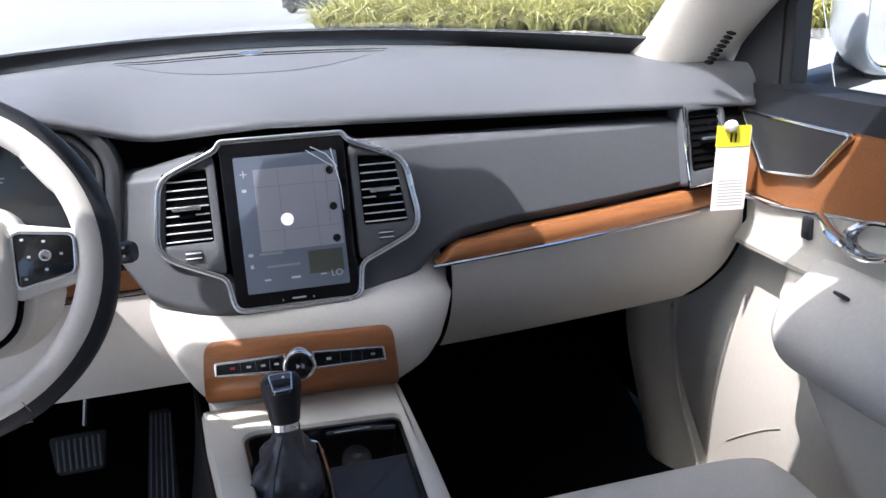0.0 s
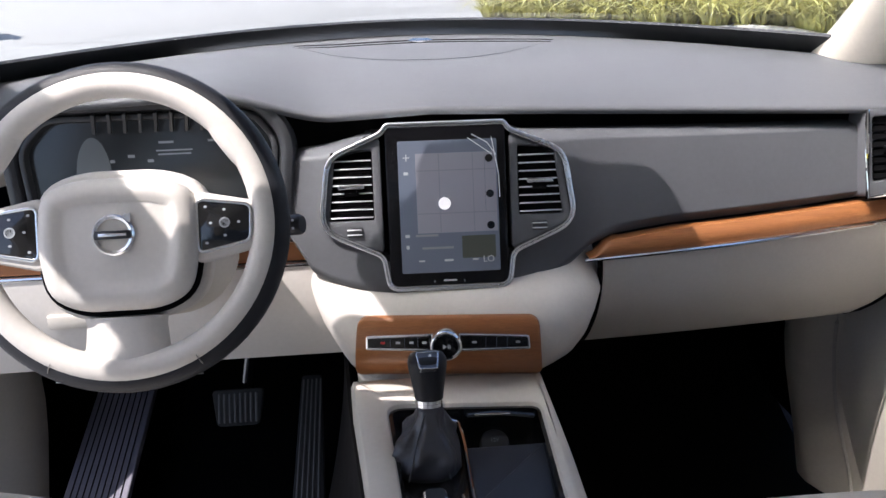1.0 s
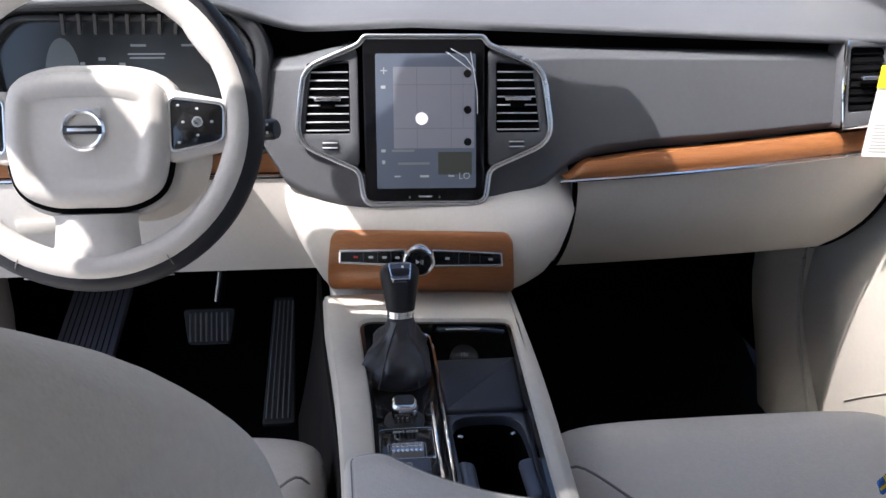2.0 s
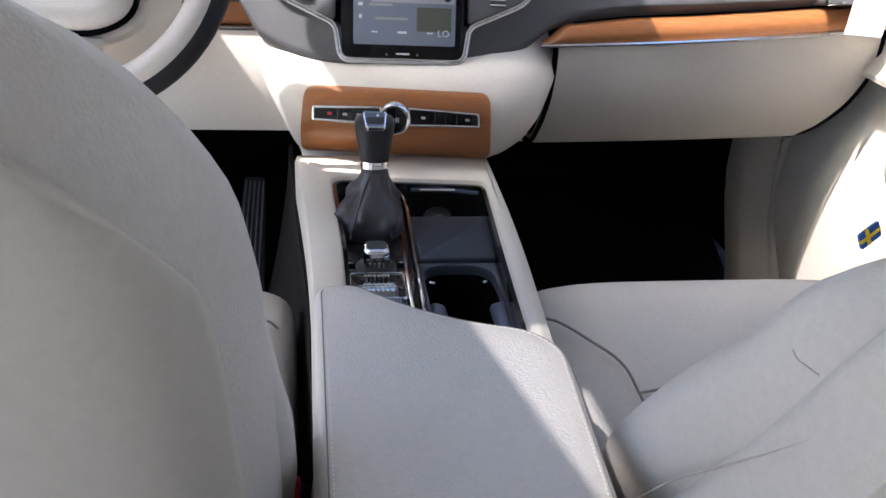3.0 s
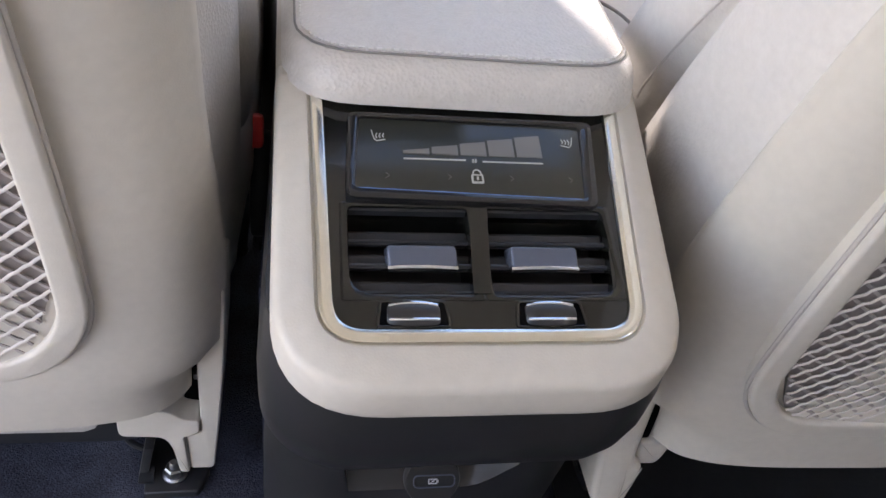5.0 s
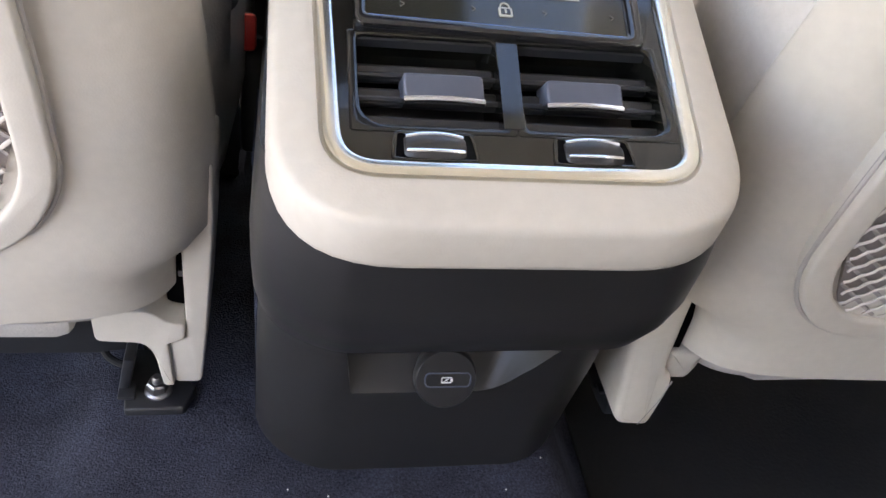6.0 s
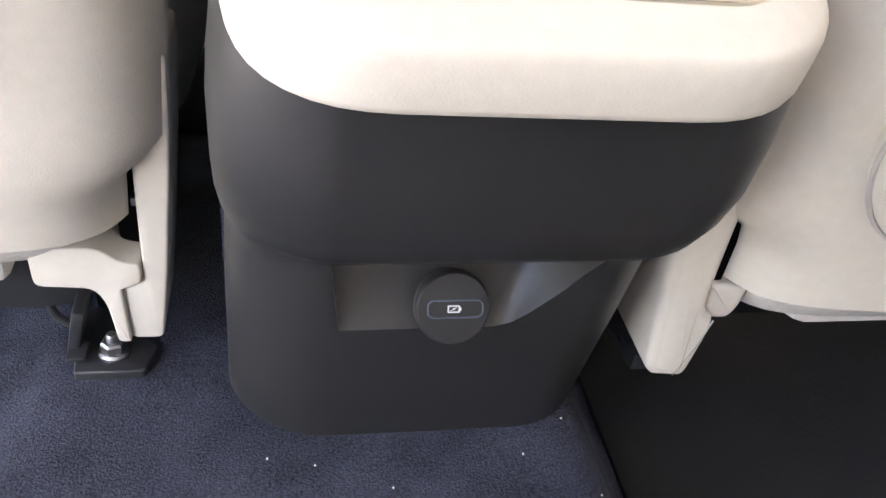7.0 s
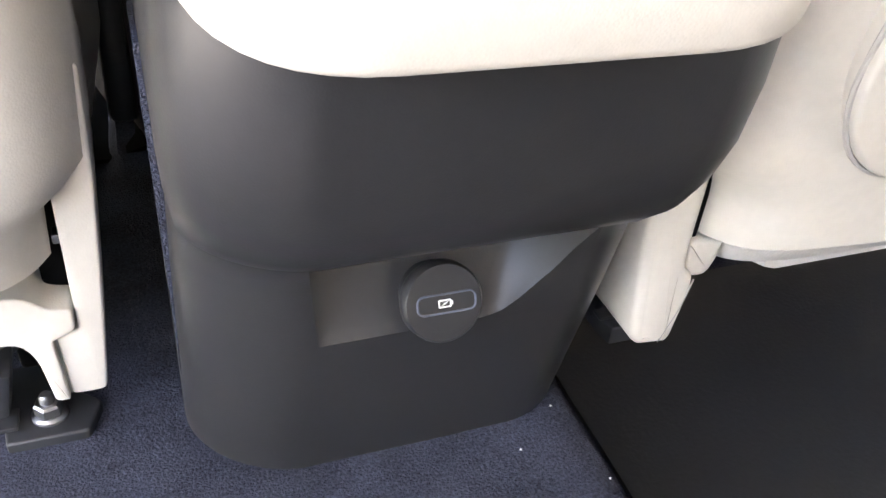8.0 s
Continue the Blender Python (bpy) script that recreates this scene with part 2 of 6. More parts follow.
def ring(outer, inner, n0, n1, m, edge=0.0):
    """A frame between two outlines of equal length."""
    if edge:
        prof = [(outer, n0), (outer, n1 - edge), (shrink(outer, edge * 0.3), n1 - edge * 0.3), (shrink(outer, edge), n1),
                (shrink(inner, -edge), n1), (shrink(inner, -edge * 0.3), n1 - edge * 0.3), (inner, n1 - edge), (inner, n0)]
    else:
        prof = [(outer, n0), (outer, n1), (inner, n1), (inner, n0)]
    secs = [[(x, y, z) for x, y in lp] for lp, z in prof]
    secs.append(secs[0])
    return tf(loft(secs, caps=False), m)


def smooth_line(pts, n=6, closed=False):
    P = [Vector(p) for p in pts]
    out, k = [], len(P)
    for i in range(k if closed else k - 1):
        a, b, c, d = (P[(i + j - 1) % k] if closed else P[min(max(i + j - 1, 0), k - 1)] for j in range(4))
        for s in range(n):
            t = s / n
            out.append(0.5 * (2 * b + (c - a) * t + (2 * a - 5 * b + 4 * c - d) * t * t + (3 * b - a - 3 * c + d) * t ** 3))
    if not closed:
        out.append(P[-1])
    return out


def tube(pts, r, n=8, closed=False, flat=1.0, up=(0, 0, 1)):
    """A rod along a line of points; r one radius or one for each point."""
    P = [Vector(p) for p in pts]
    k, secs = len(P), []
    for i, p in enumerate(P):
        a, b = (P[i - 1], P[(i + 1) % k]) if closed else (P[max(i - 1, 0)], P[min(i + 1, k - 1)])
        t = (b - a).normalized()
        u = Vector(up).cross(t)
        u = u.normalized() if u.length > 1e-6 else Vector((1, 0, 0))
        v = t.cross(u)
        q = r[i] if isinstance(r, (list, tuple)) else r
        secs.append([p + u * q * math.cos(2 * math.pi * j / n) + v * q * flat * math.sin(2 * math.pi * j / n) for j in range(n)])
    if closed:
        secs.append(secs[0])
    return loft(secs, caps=not closed)


def lathe(prof, n=32, m=None):
    """Turned about local z: a profile of (radius, height)."""
    secs = [[(max(r, 1e-5) * math.cos(2 * math.pi * i / n), max(r, 1e-5) * math.sin(2 * math.pi * i / n), z) for i in range(n)] for r, z in prof]
    bm = loft(secs)
    return tf(bm, m) if m is not None else bm


def axes(o, x, y):
    """A frame at o with its first two axes along x and y."""
    x = Vector(x).normalized()
    z = x.cross(Vector(y)).normalized()
    y = z.cross(x)
    return Matrix((x, y, z)).transposed().to_4x4().normalized() if o is None else Matrix.Translation(o) @ Matrix((x, y, z)).transposed().to_4x4()


def lettering(text, size, m, material, parent, depth=0.0002, name="lettering"):
    cu = bpy.data.curves.new("lettering", "FONT")
    cu.body, cu.size, cu.extrude, cu.align_x, cu.align_y = text, size, depth, "CENTER", "CENTER"
    ob = bpy.data.objects.new("lettering", cu)
    scene.collection.objects.link(ob)
    bpy.context.view_layer.update()
    me = bpy.data.meshes.new_from_object(ob.evaluated_get(bpy.context.evaluated_depsgraph_get()))
    bpy.data.objects.remove(ob)
    bpy.data.curves.remove(cu)
    me.transform(m)
    me.materials.clear()
    me.materials.append(material)
    out = new(name, me)
    out.parent = parent
    return out


def lerp_table(table, z):
    """Values between the rows of a table by its first column, with smooth steps."""
    if z <= table[0][0]:
        return table[0][1:]
    for a, b in zip(table, table[1:]):
        if z <= b[0]:
            t = (z - a[0]) / (b[0] - a[0])
            return tuple(p + (q - p) * t for p, q in zip(a[1:], b[1:]))
    return table[-1][1:]


# ---- cabin shell ----
def sheet(fn, us, vs, thick=None):
    """A grid of points fn(u, v); thick: a second skin offset by that vector."""
    bm = bmesh.new()
    g = [[bm.verts.new(fn(u, v)) for v in vs] for u in us]
    for i in range(len(us) - 1):
        for j in range(len(vs) - 1):
            bm.faces.new((g[i][j], g[i + 1][j], g[i + 1][j + 1], g[i][j + 1]))
    if thick is not None:
        t = Vector(thick)
        h = [[bm.verts.new(g[i][j].co + t) for j in range(len(vs))] for i in range(len(us))]
        n, k = len(us), len(vs)
        for i in range(n - 1):
            for j in range(k - 1):
                bm.faces.new((h[i][j + 1], h[i + 1][j + 1], h[i + 1][j], h[i][j]))
        for i in range(n - 1):
            bm.faces.new((g[i][0], h[i][0], h[i + 1][0], g[i + 1][0]))
            bm.faces.new((g[i][k - 1], g[i + 1][k - 1], h[i + 1][k - 1], h[i][k - 1]))
        for j in range(k - 1):
            bm.faces.new((g[0][j], g[0][j + 1], h[0][j + 1], h[0][j]))
            bm.faces.new((g[n - 1][j], h[n - 1][j], h[n - 1][j + 1], g[n - 1][j + 1]))
    return bm


def span(a, b, n):
    return [a + (b - a) * i / n for i in range(n + 1)]


def ease(t):
    t = min(max(t, 0.0), 1.0)
    return t * t * (3 - 2 * t)


def carpet_z(x, y):
    right = ease((x - 0.088) / 0.06)
    left = ease((-0.20 - x) / 0.05)
    z = 0.0 - 0.085 * right - 0.022 * left
    z -= 0.05 * ease((y - 0.55) / 0.25) * (1 if abs(x) > 0.13 else 0)
    z += 0.45 * max(0.0, y - 1.50) ** 1.0
    return z + 0.0025 * noise.noise((x * 14, y * 14, 0))


floor = link("floor", sheet(lambda u, v: (u, v, carpet_z(u, v)), span(-0.84, 0.84, 168), span(-1.05, 1.80, 134), (0, 0, -0.05)), CARPET)
tagged(floor, "dark navy-black carpeted cabin floor with a raised tunnel", "floor", kind="structure")
# dark sheet laid over the carpet: the footwell's shade as a colour
foot_shade = link("footwell_shade", sheet(lambda u, v: (u, v, carpet_z(u, v) + 0.006), span(-0.80, 0.80, 60), span(0.62, 1.79, 36), (0, 0, -0.004)), VOID)
tagged(foot_shade, "near-black sheet over the front footwell floor, deep shade in its colour", "floor", kind="structure")
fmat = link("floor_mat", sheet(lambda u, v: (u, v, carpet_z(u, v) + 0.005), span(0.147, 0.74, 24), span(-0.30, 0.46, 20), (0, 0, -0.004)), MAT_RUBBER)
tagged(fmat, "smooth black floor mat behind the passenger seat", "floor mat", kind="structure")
# added sheet that keeps sun behind the dashboard out of the footwell
tray = link("under_dash_light_stop", box(1.36, 0.60, 0.012, pose(0, 1.50, 0.352)), VOID)
tagged(tray, "near-black sheet added under the dashboard to stop light leaking through", "trim", kind="structure")
# bulkhead coloured as dark as the shade it stands in
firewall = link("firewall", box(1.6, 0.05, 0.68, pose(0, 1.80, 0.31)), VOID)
tagged(firewall, "bulkhead under the dashboard, its shade painted near-black", "wall", kind="structure")
rear = link("wall_rear", box(1.74, 0.04, 0.74, pose(0, -1.07, 0.27)), HEADLINER)
# unseen glass, added for light and chrome reflections from behind
tail = link("window_rear", box(1.50, 0.006, 0.50, pose(0, -1.07, 0.90)), ROOFGLASS)
tagged(tail, "unseen tinted tailgate window, added to let light in from behind", "window", kind="structure")
tagged(rear, "plain grey wall closing the back of the cabin", "wall", kind="structure")
# unseen bench, added as a warm reflector behind the front seats
bench = thing("rear_bench", "unseen beige rear bench, added to bounce sunlight onto the seat backs", "bench")
part("cushion", box(1.36, 0.50, 0.16, pose(0, -0.60, 0.24, 4), 0.05, 4), LEATHER, bench)
part("backrest", box(1.36, 0.16, 0.60, pose(0, -0.90, 0.56, -14), 0.05, 4), LEATHER, bench)
part("plinth", box(1.30, 0.36, 0.18, pose(0, -0.64, 0.09), 0.01), DARK, bench)
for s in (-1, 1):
    # side boards that paint the footwell's shade
    ln = link("footwell_side_shade", box(0.03, 0.42, 0.70, pose(s * 0.805, 1.60, 0.28)), VOID)
    tagged(ln, "near-black board beside the front footwell, deep shade in its colour", "wall", kind="structure")


def roof_z(x, y):
    return 1.20 - 0.10 * (x / 0.7) ** 2 - 0.05 * ((y + 0.2) / 1.0) ** 2


roof = thing("ceiling", "pale beige headliner round a tinted roof glass", "ceiling", kind="structure")
def lin(a, b, t):
    return a + (b - a) * t


def headliner(nm, edge, ys):
    """A band of headliner cloth between two side lines: edge(v) gives its two x at the place v along the car."""
    def at(u, v):
        x = lin(*edge(v), u)
        return (x, v, roof_z(x, v))
    part(nm, sheet(at, span(0, 1, 10), span(ys[0], ys[1], 8), (0, 0, 0.04)), HEADLINER, roof)


def glass_left(v):
    """The left edge of the roof glass, running slightly outwards to the front."""
    return -0.378 - 0.19 * max(0.0, v - 0.11)


# unseen roof slit, placed so a strip of sun crosses the armrest lid
headliner("headliner_front", lambda v: (-0.66, 0.66), (0.37, 0.67))
headliner("headliner_side", lambda v: (-0.66, glass_left(v)), (0.10, 0.37))
headliner("headliner_side", lambda v: (-0.335, 0.66), (0.10, 0.37))
headliner("headliner_rear", lambda v: (-0.66, 0.66), (-1.05, 0.10))
glass_roof = link("window_roof", sheet(lambda u, v: (u, v, roof_z(u, v) + 0.02), span(-0.43, -0.2, 4), span(0.08, 0.39, 6)), ROOFGLASS)
tagged(glass_roof, "tinted glass roof panel", "window", kind="structure")
for s, nm in ((-1, "wall_left"), (1, "wall_right")):
    y0 = 1.24 if s < 0 else -0.04
    w = link(nm, box(0.05, 1.81 - y0, 0.70, pose(s * 0.845, (1.81 + y0) / 2, 0.28), 0.01), TRIM)
    tagged(w, "beige lower side wall of the car body", "wall", kind="structure")


sill = link("door_sill", box(0.10, 2.24, 0.09, pose(-0.82, 0.12, -0.062), 0.02), DARK)
tagged(sill, "dark sill under the open driver's door", "sill", kind="structure")
# unseen panel, its length and height tuned for the doorway's light
quarter = link("wall_left_rear", box(0.05, 0.36, 0.64, pose(-0.845, -0.87, 0.25), 0.02), TRIM)
tagged(quarter, "unseen beige quarter panel, sized to set the light through the rear doorway", "wall", kind="structure")


# unseen door, closed to full height to cut light from the right
rear_door = link("door_rear", box(0.05, 0.94, 1.16, pose(0.845, -0.51, 0.50), 0.02), TRIM)
tagged(rear_door, "unseen windowless rear door, added to keep out light on the passenger's side", "door", kind="structure")


def screen_y(x):
    return 1.70 - 0.94 * x * x


def screen_z(x):
    return 0.757 - 0.06 * x * x


# windscreen, pillars and side glass
ws = link("window_1", sheet(lambda u, v: (u * (1 - 0.12 * v), screen_y(u) * (1 - v) + (0.67 - 0.15 * u * u) * v + 0.03 * math.sin(math.pi * v), screen_z(u) * (1 - v) + 1.15 * v),
                            span(-0.68, 0.68, 16), span(0, 1, 8), (0, 0.003, 0.003)), GLASS)
tagged(ws, "clear curved windscreen glass", "window", kind="structure")
ws.visible_shadow = False
for s, nm in ((-1, "pillar_left"), (1, "pillar_right")):
    pts = smooth_line([(s * 0.745, 1.47, 0.59), (s * 0.722, 1.32, 0.70), (s * 0.712, 1.19, 0.807), (s * 0.675, 0.98, 0.94), (s * 0.64, 0.78, 1.07), (s * 0.62, 0.63, 1.13)], 6)
    p = link(nm, tube(pts, [0.104 - 0.050 * i / (len(pts) - 1) for i in range(len(pts))], 18, flat=0.66), TRIM)
    tagged(p, "cream windscreen pillar trim with a small slotted vent", "pillar", kind="structure")
    if s > 0:
        sail = [(1.25, 0.655), (1.098, 0.66), (1.100, 0.80), (1.075, 0.88), (1.00, 0.99), (1.05, 0.99), (1.10, 0.91), (1.155, 0.80)]
        sl = link("window_sail", loft([[(s * x, y, z) for y, z in sail] for x in (0.758, 0.790)]), DARK)
        tagged(sl, "black triangular window sail at the door mirror", "trim", kind="structure")
        edge_ = [(1.0975, 0.66), (1.076, 0.66), (1.078, 0.80), (1.055, 0.88), (0.985, 0.985), (0.998, 0.985), (1.0735, 0.88), (1.0985, 0.80)]
        we = link("window_edge", loft([[(s * x, y, z) for y, z in edge_] for x in (0.762, 0.790)]), RUBBER)
        tagged(we, "grey rubber edge of the side window", "trim", kind="structure")
    if s > 0:
        for k in range(8):
            q = pose(0.661 + 0.0005 * k, 1.136 - 0.0065 * k, 0.722 + 0.0064 * k, 20, 0, 25)
            part("vent_slot", box(0.012, 0.010, 0.0035, q, 0.001), VOID, p, "dark vent slot")
    # unseen; thickened on the driver's side to shade the wheel's lower rim
    rail = link("roof_rail", tube([(s * 0.62, 0.63, 1.13), (s * 0.66, -0.2, 1.15), (s * 0.64, -1.05, 1.10)], 0.088 if s < 0 else 0.045, 14), TRIM)
    tagged(rail, "cream roof side rail", "trim", kind="structure")
    # unseen; widened above on the driver's side to keep sun off the floor
    secs = []
    for z, x, k in ((0.55, 0.79, 1.0), (0.70, 0.775, 1.0), (0.80, 0.755, 0.15), (0.9, 0.74, 0.0), (1.12, 0.68, 0.0)):
        y0 = -0.24 + 0.44 * k if s < 0 else 0.0
        secs.append([(s * (x + dx), y + 0.03 * (1.1 - z), z) for dx, y in ((-0.02, y0), (0.03, y0), (0.03, 0.29), (-0.02, 0.29))])
    bp = link("door_pillar", loft(secs), TRIM)
    tagged(bp, "cream pillar between the doors", "pillar", kind="structure")
    if s < 0:
        continue
    gl = link("window_2", sheet(lambda u, v: (s * (0.80 - 0.13 * v), u, 0.66 + 0.44 * v), span(0.12, 1.02, 4), span(0, 1, 4), (s * 0.004, 0, 0)), GLASS)
    tagged(gl, "clear front side window", "window", kind="structure")
    gl.visible_shadow = False

def screen_at(u, v, off):
    return (u * (1 - 0.12 * v), screen_y(u) * (1 - v) + (0.67 - 0.15 * u * u) * v + 0.03 * math.sin(math.pi * v) - off, screen_z(u) * (1 - v) + 1.15 * v - off)


# unseen passenger's visor, placed to shade the door's wood inlay
visor = thing("sun_visor", "unseen beige sun visor at the windscreen's top, shaped to block the sun", "sun visor")
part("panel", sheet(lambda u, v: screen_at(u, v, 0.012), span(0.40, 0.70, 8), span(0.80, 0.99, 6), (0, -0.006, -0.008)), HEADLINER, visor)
# unseen driver's visor, its edge cut to shade the console and wheel rim
visor = thing("sun_visor", "unseen beige sun visor at the windscreen's top, shaped to block the sun", "sun visor")
part("panel", sheet(lambda u, v: screen_at(u, lin(0.868 - 0.168 * ease((u + 0.455) / 0.02), 0.99, v), 0.012), span(-0.63, -0.02, 60), span(0, 1, 8), (0, -0.006, -0.008)), HEADLINER, visor)
# unseen block added to keep sun off the passenger's kick panel
pod = thing("shade_pod", "unseen dark pod on the windscreen, added to keep sun off the kick panel", "sensor housing")
part("shell", sheet(lambda u, v: screen_at(u, v, 0.010), span(-0.10, 0.19, 10), span(0.782, 0.97, 6), (0, -0.012, -0.025)), DARK, pod)
# dark band along the foot of the windscreen
cowl = link("windscreen_band", sheet(lambda u, v: (u, screen_y(u) - 0.004 - 0.055 * v, screen_z(u) - 0.004 + 0.022 * v), span(-0.70, 0.70, 40), [-0.8, 0, 0.5, 1], (0, 0.006, 0.004)), DARK)
tagged(cowl, "black band along the foot of the windscreen", "trim", kind="structure")
# unseen; housing sized for the rounded shadow on the dashboard face
rv = thing("rear_view_mirror", "dark rear-view mirror under the roof's front edge", "mirror")
secs = [[(x, y, z) for x, y in rrect(0.315 - 2 * q, 0.094 - 2 * q, 0.026 - q, 5, -0.070, 0.947)] for z, q in ((0.948, 0.012), (0.953, 0.004), (0.965, 0.0), (1.005, 0.0), (1.017, 0.004), (1.022, 0.012))]
part("housing", loft(secs), DARK, rv)
part("stem", tube([(-0.070, 0.943, 1.00), (-0.070, 0.913, 1.075)], 0.012, 8), DARK, rv)

# ---- front doors ----
def door(s, name):
    d = thing(name, "closed front door trim with wood inlay and armrest", "door", kind="structure")
    ys = span(0.05, 1.22, 26)

    def strip(nm, prof, material, label=""):
        """A band of the door trim: a profile of (distance from the middle, height)."""
        def at(u, v):
            k = min(int(v), len(prof) - 2)
            t = v - k
            x, z = (prof[k][i] + (prof[k + 1][i] - prof[k][i]) * t for i in (0, 1))
            return (s * (x + 0.05 * max(0, u - 0.95) ** 1.2), u, z)
        return part(nm, sheet(at, ys, span(0, len(prof) - 1, (len(prof) - 1) * 2), (s * 0.02, 0, 0)), material, d, label)

    strip("upper_trim", [(0.80, 0.672), (0.765, 0.690), (0.745, 0.683), (0.738, 0.645)], BLACKLEATHER, "charcoal upper door trim")
    strip("wood_inlay", [(0.741, 0.645), (0.738, 0.60), (0.736, 0.55), (0.738, 0.515)], WOOD, "orange-brown walnut inlay")
    def lift(y):
        return 0.13 * min(0.30, max(0.0, 1.06 - y))
    part("chrome_strip", tube([(s * 0.733, y, 0.510 + lift(y)) for y in span(1.12, 0.4, 24)], 0.0032, 8), CHROME, d)
    prof = [(0.735, 0.510), (0.737, 0.47), (0.722, 0.438), (0.724, 0.430), (0.79, 0.425)]
    def middle(u, v):
        k = min(int(v), len(prof) - 2)
        x, z = (prof[k][i] + (prof[k + 1][i] - prof[k][i]) * (v - k) for i in (0, 1))
        return (s * (x + 0.05 * max(0, u - 0.95) ** 1.2), u, z + lift(u) * max(0.0, 1 - v))
    part("middle_trim", sheet(middle, ys, span(0, 4, 12), (s * 0.02, 0, 0)), TRIM, d)
    arm = sheet(lambda u, v: (s * (0.765 - 0.125 * ease((0.995 - u) / 0.075) * math.sin(math.pi * min(1, max(0, v))) ** 0.7), u, 0.474 - 0.204 * v), span(0.05, 1.0, 44), span(0, 1, 18), (s * 0.02, 0, 0))
    part("armrest", arm, LEATHER, d, "padded beige leather armrest")
    def lower(u, z):
        """Hollow towards the front, with a ridge falling backwards from the armrest."""
        hollow = ease((u - (0.80 + 0.84 * (z - 0.207))) / 0.11)
        x = 0.683 + 0.095 * hollow - 0.020 * math.sin(math.pi * min(1, max(0, (z + 0.06) / 0.45))) * hollow
        x += 0.05 * ease((z - 0.385) / 0.045) * (1 - hollow)
        return (s * (x + 0.05 * max(0, u - 1.05) ** 1.2), u, z)
    part("lower_trim", sheet(lower, span(0.05, 1.42, 50), span(-0.07, 0.43, 30), (s * 0.02, 0, 0)), TRIM, d, "beige lower trim with a hollow", 70)
    part("pocket_seam", tube([Vector(lower(y, z)) - Vector((s * 0.001, 0, 0)) for y, z in ((1.17, 0.03), (1.12, 0.07), (1.06, 0.115), (1.02, 0.14))], 0.0014, 6), FOLD, d)
    # speaker grille and its bright frame, on the wood
    fr = axes((s * 0.733, 1.0, 0.6), (0, -s, 0), (0, 0, 1))
    lp = soften([((1.0 - y) * s, z - 0.6) for y, z in ((1.081, 0.561), (0.972, 0.575), (0.913, 0.641), (1.14, 0.643))] if s > 0 else
                [((1.0 - y) * s, z - 0.6) for y, z in ((1.14, 0.643), (0.913, 0.641), (0.972, 0.575), (1.081, 0.561))][::1], 0.008)
    if s > 0:
        part("speaker_grille", slab(lp, -0.004, 0.004, fr, 0.002), DARK, d, "charcoal speaker grille")
        part("speaker_frame", ring(shrink(lp, -0.004), shrink(lp, 0.001), -0.004, 0.006, fr, 0.002), CHROME, d)
        oval = [(s * (0.721 - 0.004 * math.cos(a)), 0.842 - 0.056 * math.cos(a), 0.517 + 0.014 * math.cos(a) + 0.025 * math.sin(a)) for a in span(0, 2 * math.pi, 36)[:-1]]
        part("handle_ring", tube(oval, 0.0042, 8, True), BRIGHT, d, "polished chrome ring round the handle cup")
        cup = [[(s * x, 0.842 + (y - 0.842) * k, 0.517 + (z - 0.517) * k) for _, y, z in oval] for x, k in ((0.724, 1.0), (0.734, 0.9), (0.738, 0.6), (0.739, 0.1))]
        part("handle_cup", loft(cup, caps=False), CHROME, d, "hollow satin chrome cup")
        h = smooth_line([(s * 0.731, 0.952, 0.524), (s * 0.722, 0.930, 0.520), (s * 0.712, 0.905, 0.513), (s * 0.712, 0.885, 0.505)], 6)
        part("door_handle", tube(h, [0.006 + 0.008 * i / (len(h) - 1) for i in range(len(h))], 12, flat=0.6), BRIGHT, d, "polished chrome door handle")
        part("lock_switch", box(0.010, 0.020, 0.034, pose(s * 0.735, 0.978, 0.496, 0, 0, 0), 0.004), DARK, d)
        part("seat_switch", box(0.014, 0.020, 0.005, pose(s * 0.684, 0.845, 0.448, 0, 35, 0), 0.002), DARK, d)
    return d


door(1, "door_1")
for s in (-1, 1):
    k = thing("kick_panel", "beige kick panel closing the front footwell", "trim", kind="structure")
    secs = []
    prof = ((1.15, 0.835), (1.19, 0.80), (1.25, 0.752), (1.31, 0.715), (1.36, 0.697), (1.40, 0.694), (1.43, 0.705), (1.47, 0.74), (1.50, 0.80))
    for y, x in prof if s < 0 else ((1.34, 0.785), (1.37, 0.757), (1.405, 0.736), (1.44, 0.724), (1.47, 0.724), (1.50, 0.737), (1.535, 0.77), (1.56, 0.83)):
        secs.append([(s * px, y - (0.10 if s < 0 else 0.11) * ease((0.16 - pz) / 0.30), pz) for px, pz in ((0.83, -0.10), (x, -0.10), (x, -0.04), (x, 0.02), (x, 0.08), (x, 0.14), (x, 0.20), (x, 0.27), (x + 0.01, 0.33), (0.83, 0.34))])
    part("panel", loft(secs), TRIM, k, "", 60)
    if s > 0:
        part("edge_gap", tube(smooth_line([(s * 0.762, 1.362, 0.32), (s * 0.762, 1.362, 0.20), (s * 0.762, 1.355, 0.150), (s * 0.762, 1.335, 0.080), (s * 0.762, 1.300, 0.020), (s * 0.762, 1.265, -0.03), (s * 0.762, 1.24, -0.08)], 5), 0.0035, 8), FOLD, k)

# ---- things outside: ground, kerb, grass, parked cars ----
ground = link("ground", sheet(lambda u, v: (u, v, -0.5), [-400, -60, -20, 0, 20, 60, 400], [-300, -40, 0, 30, 80, 600]), CONCRETE)
tagged(ground, "pale sunlit concrete car park", "ground", kind="structure")
mir = thing("side_mirror", "white door mirror outside the side window", "mirror")
secs = []
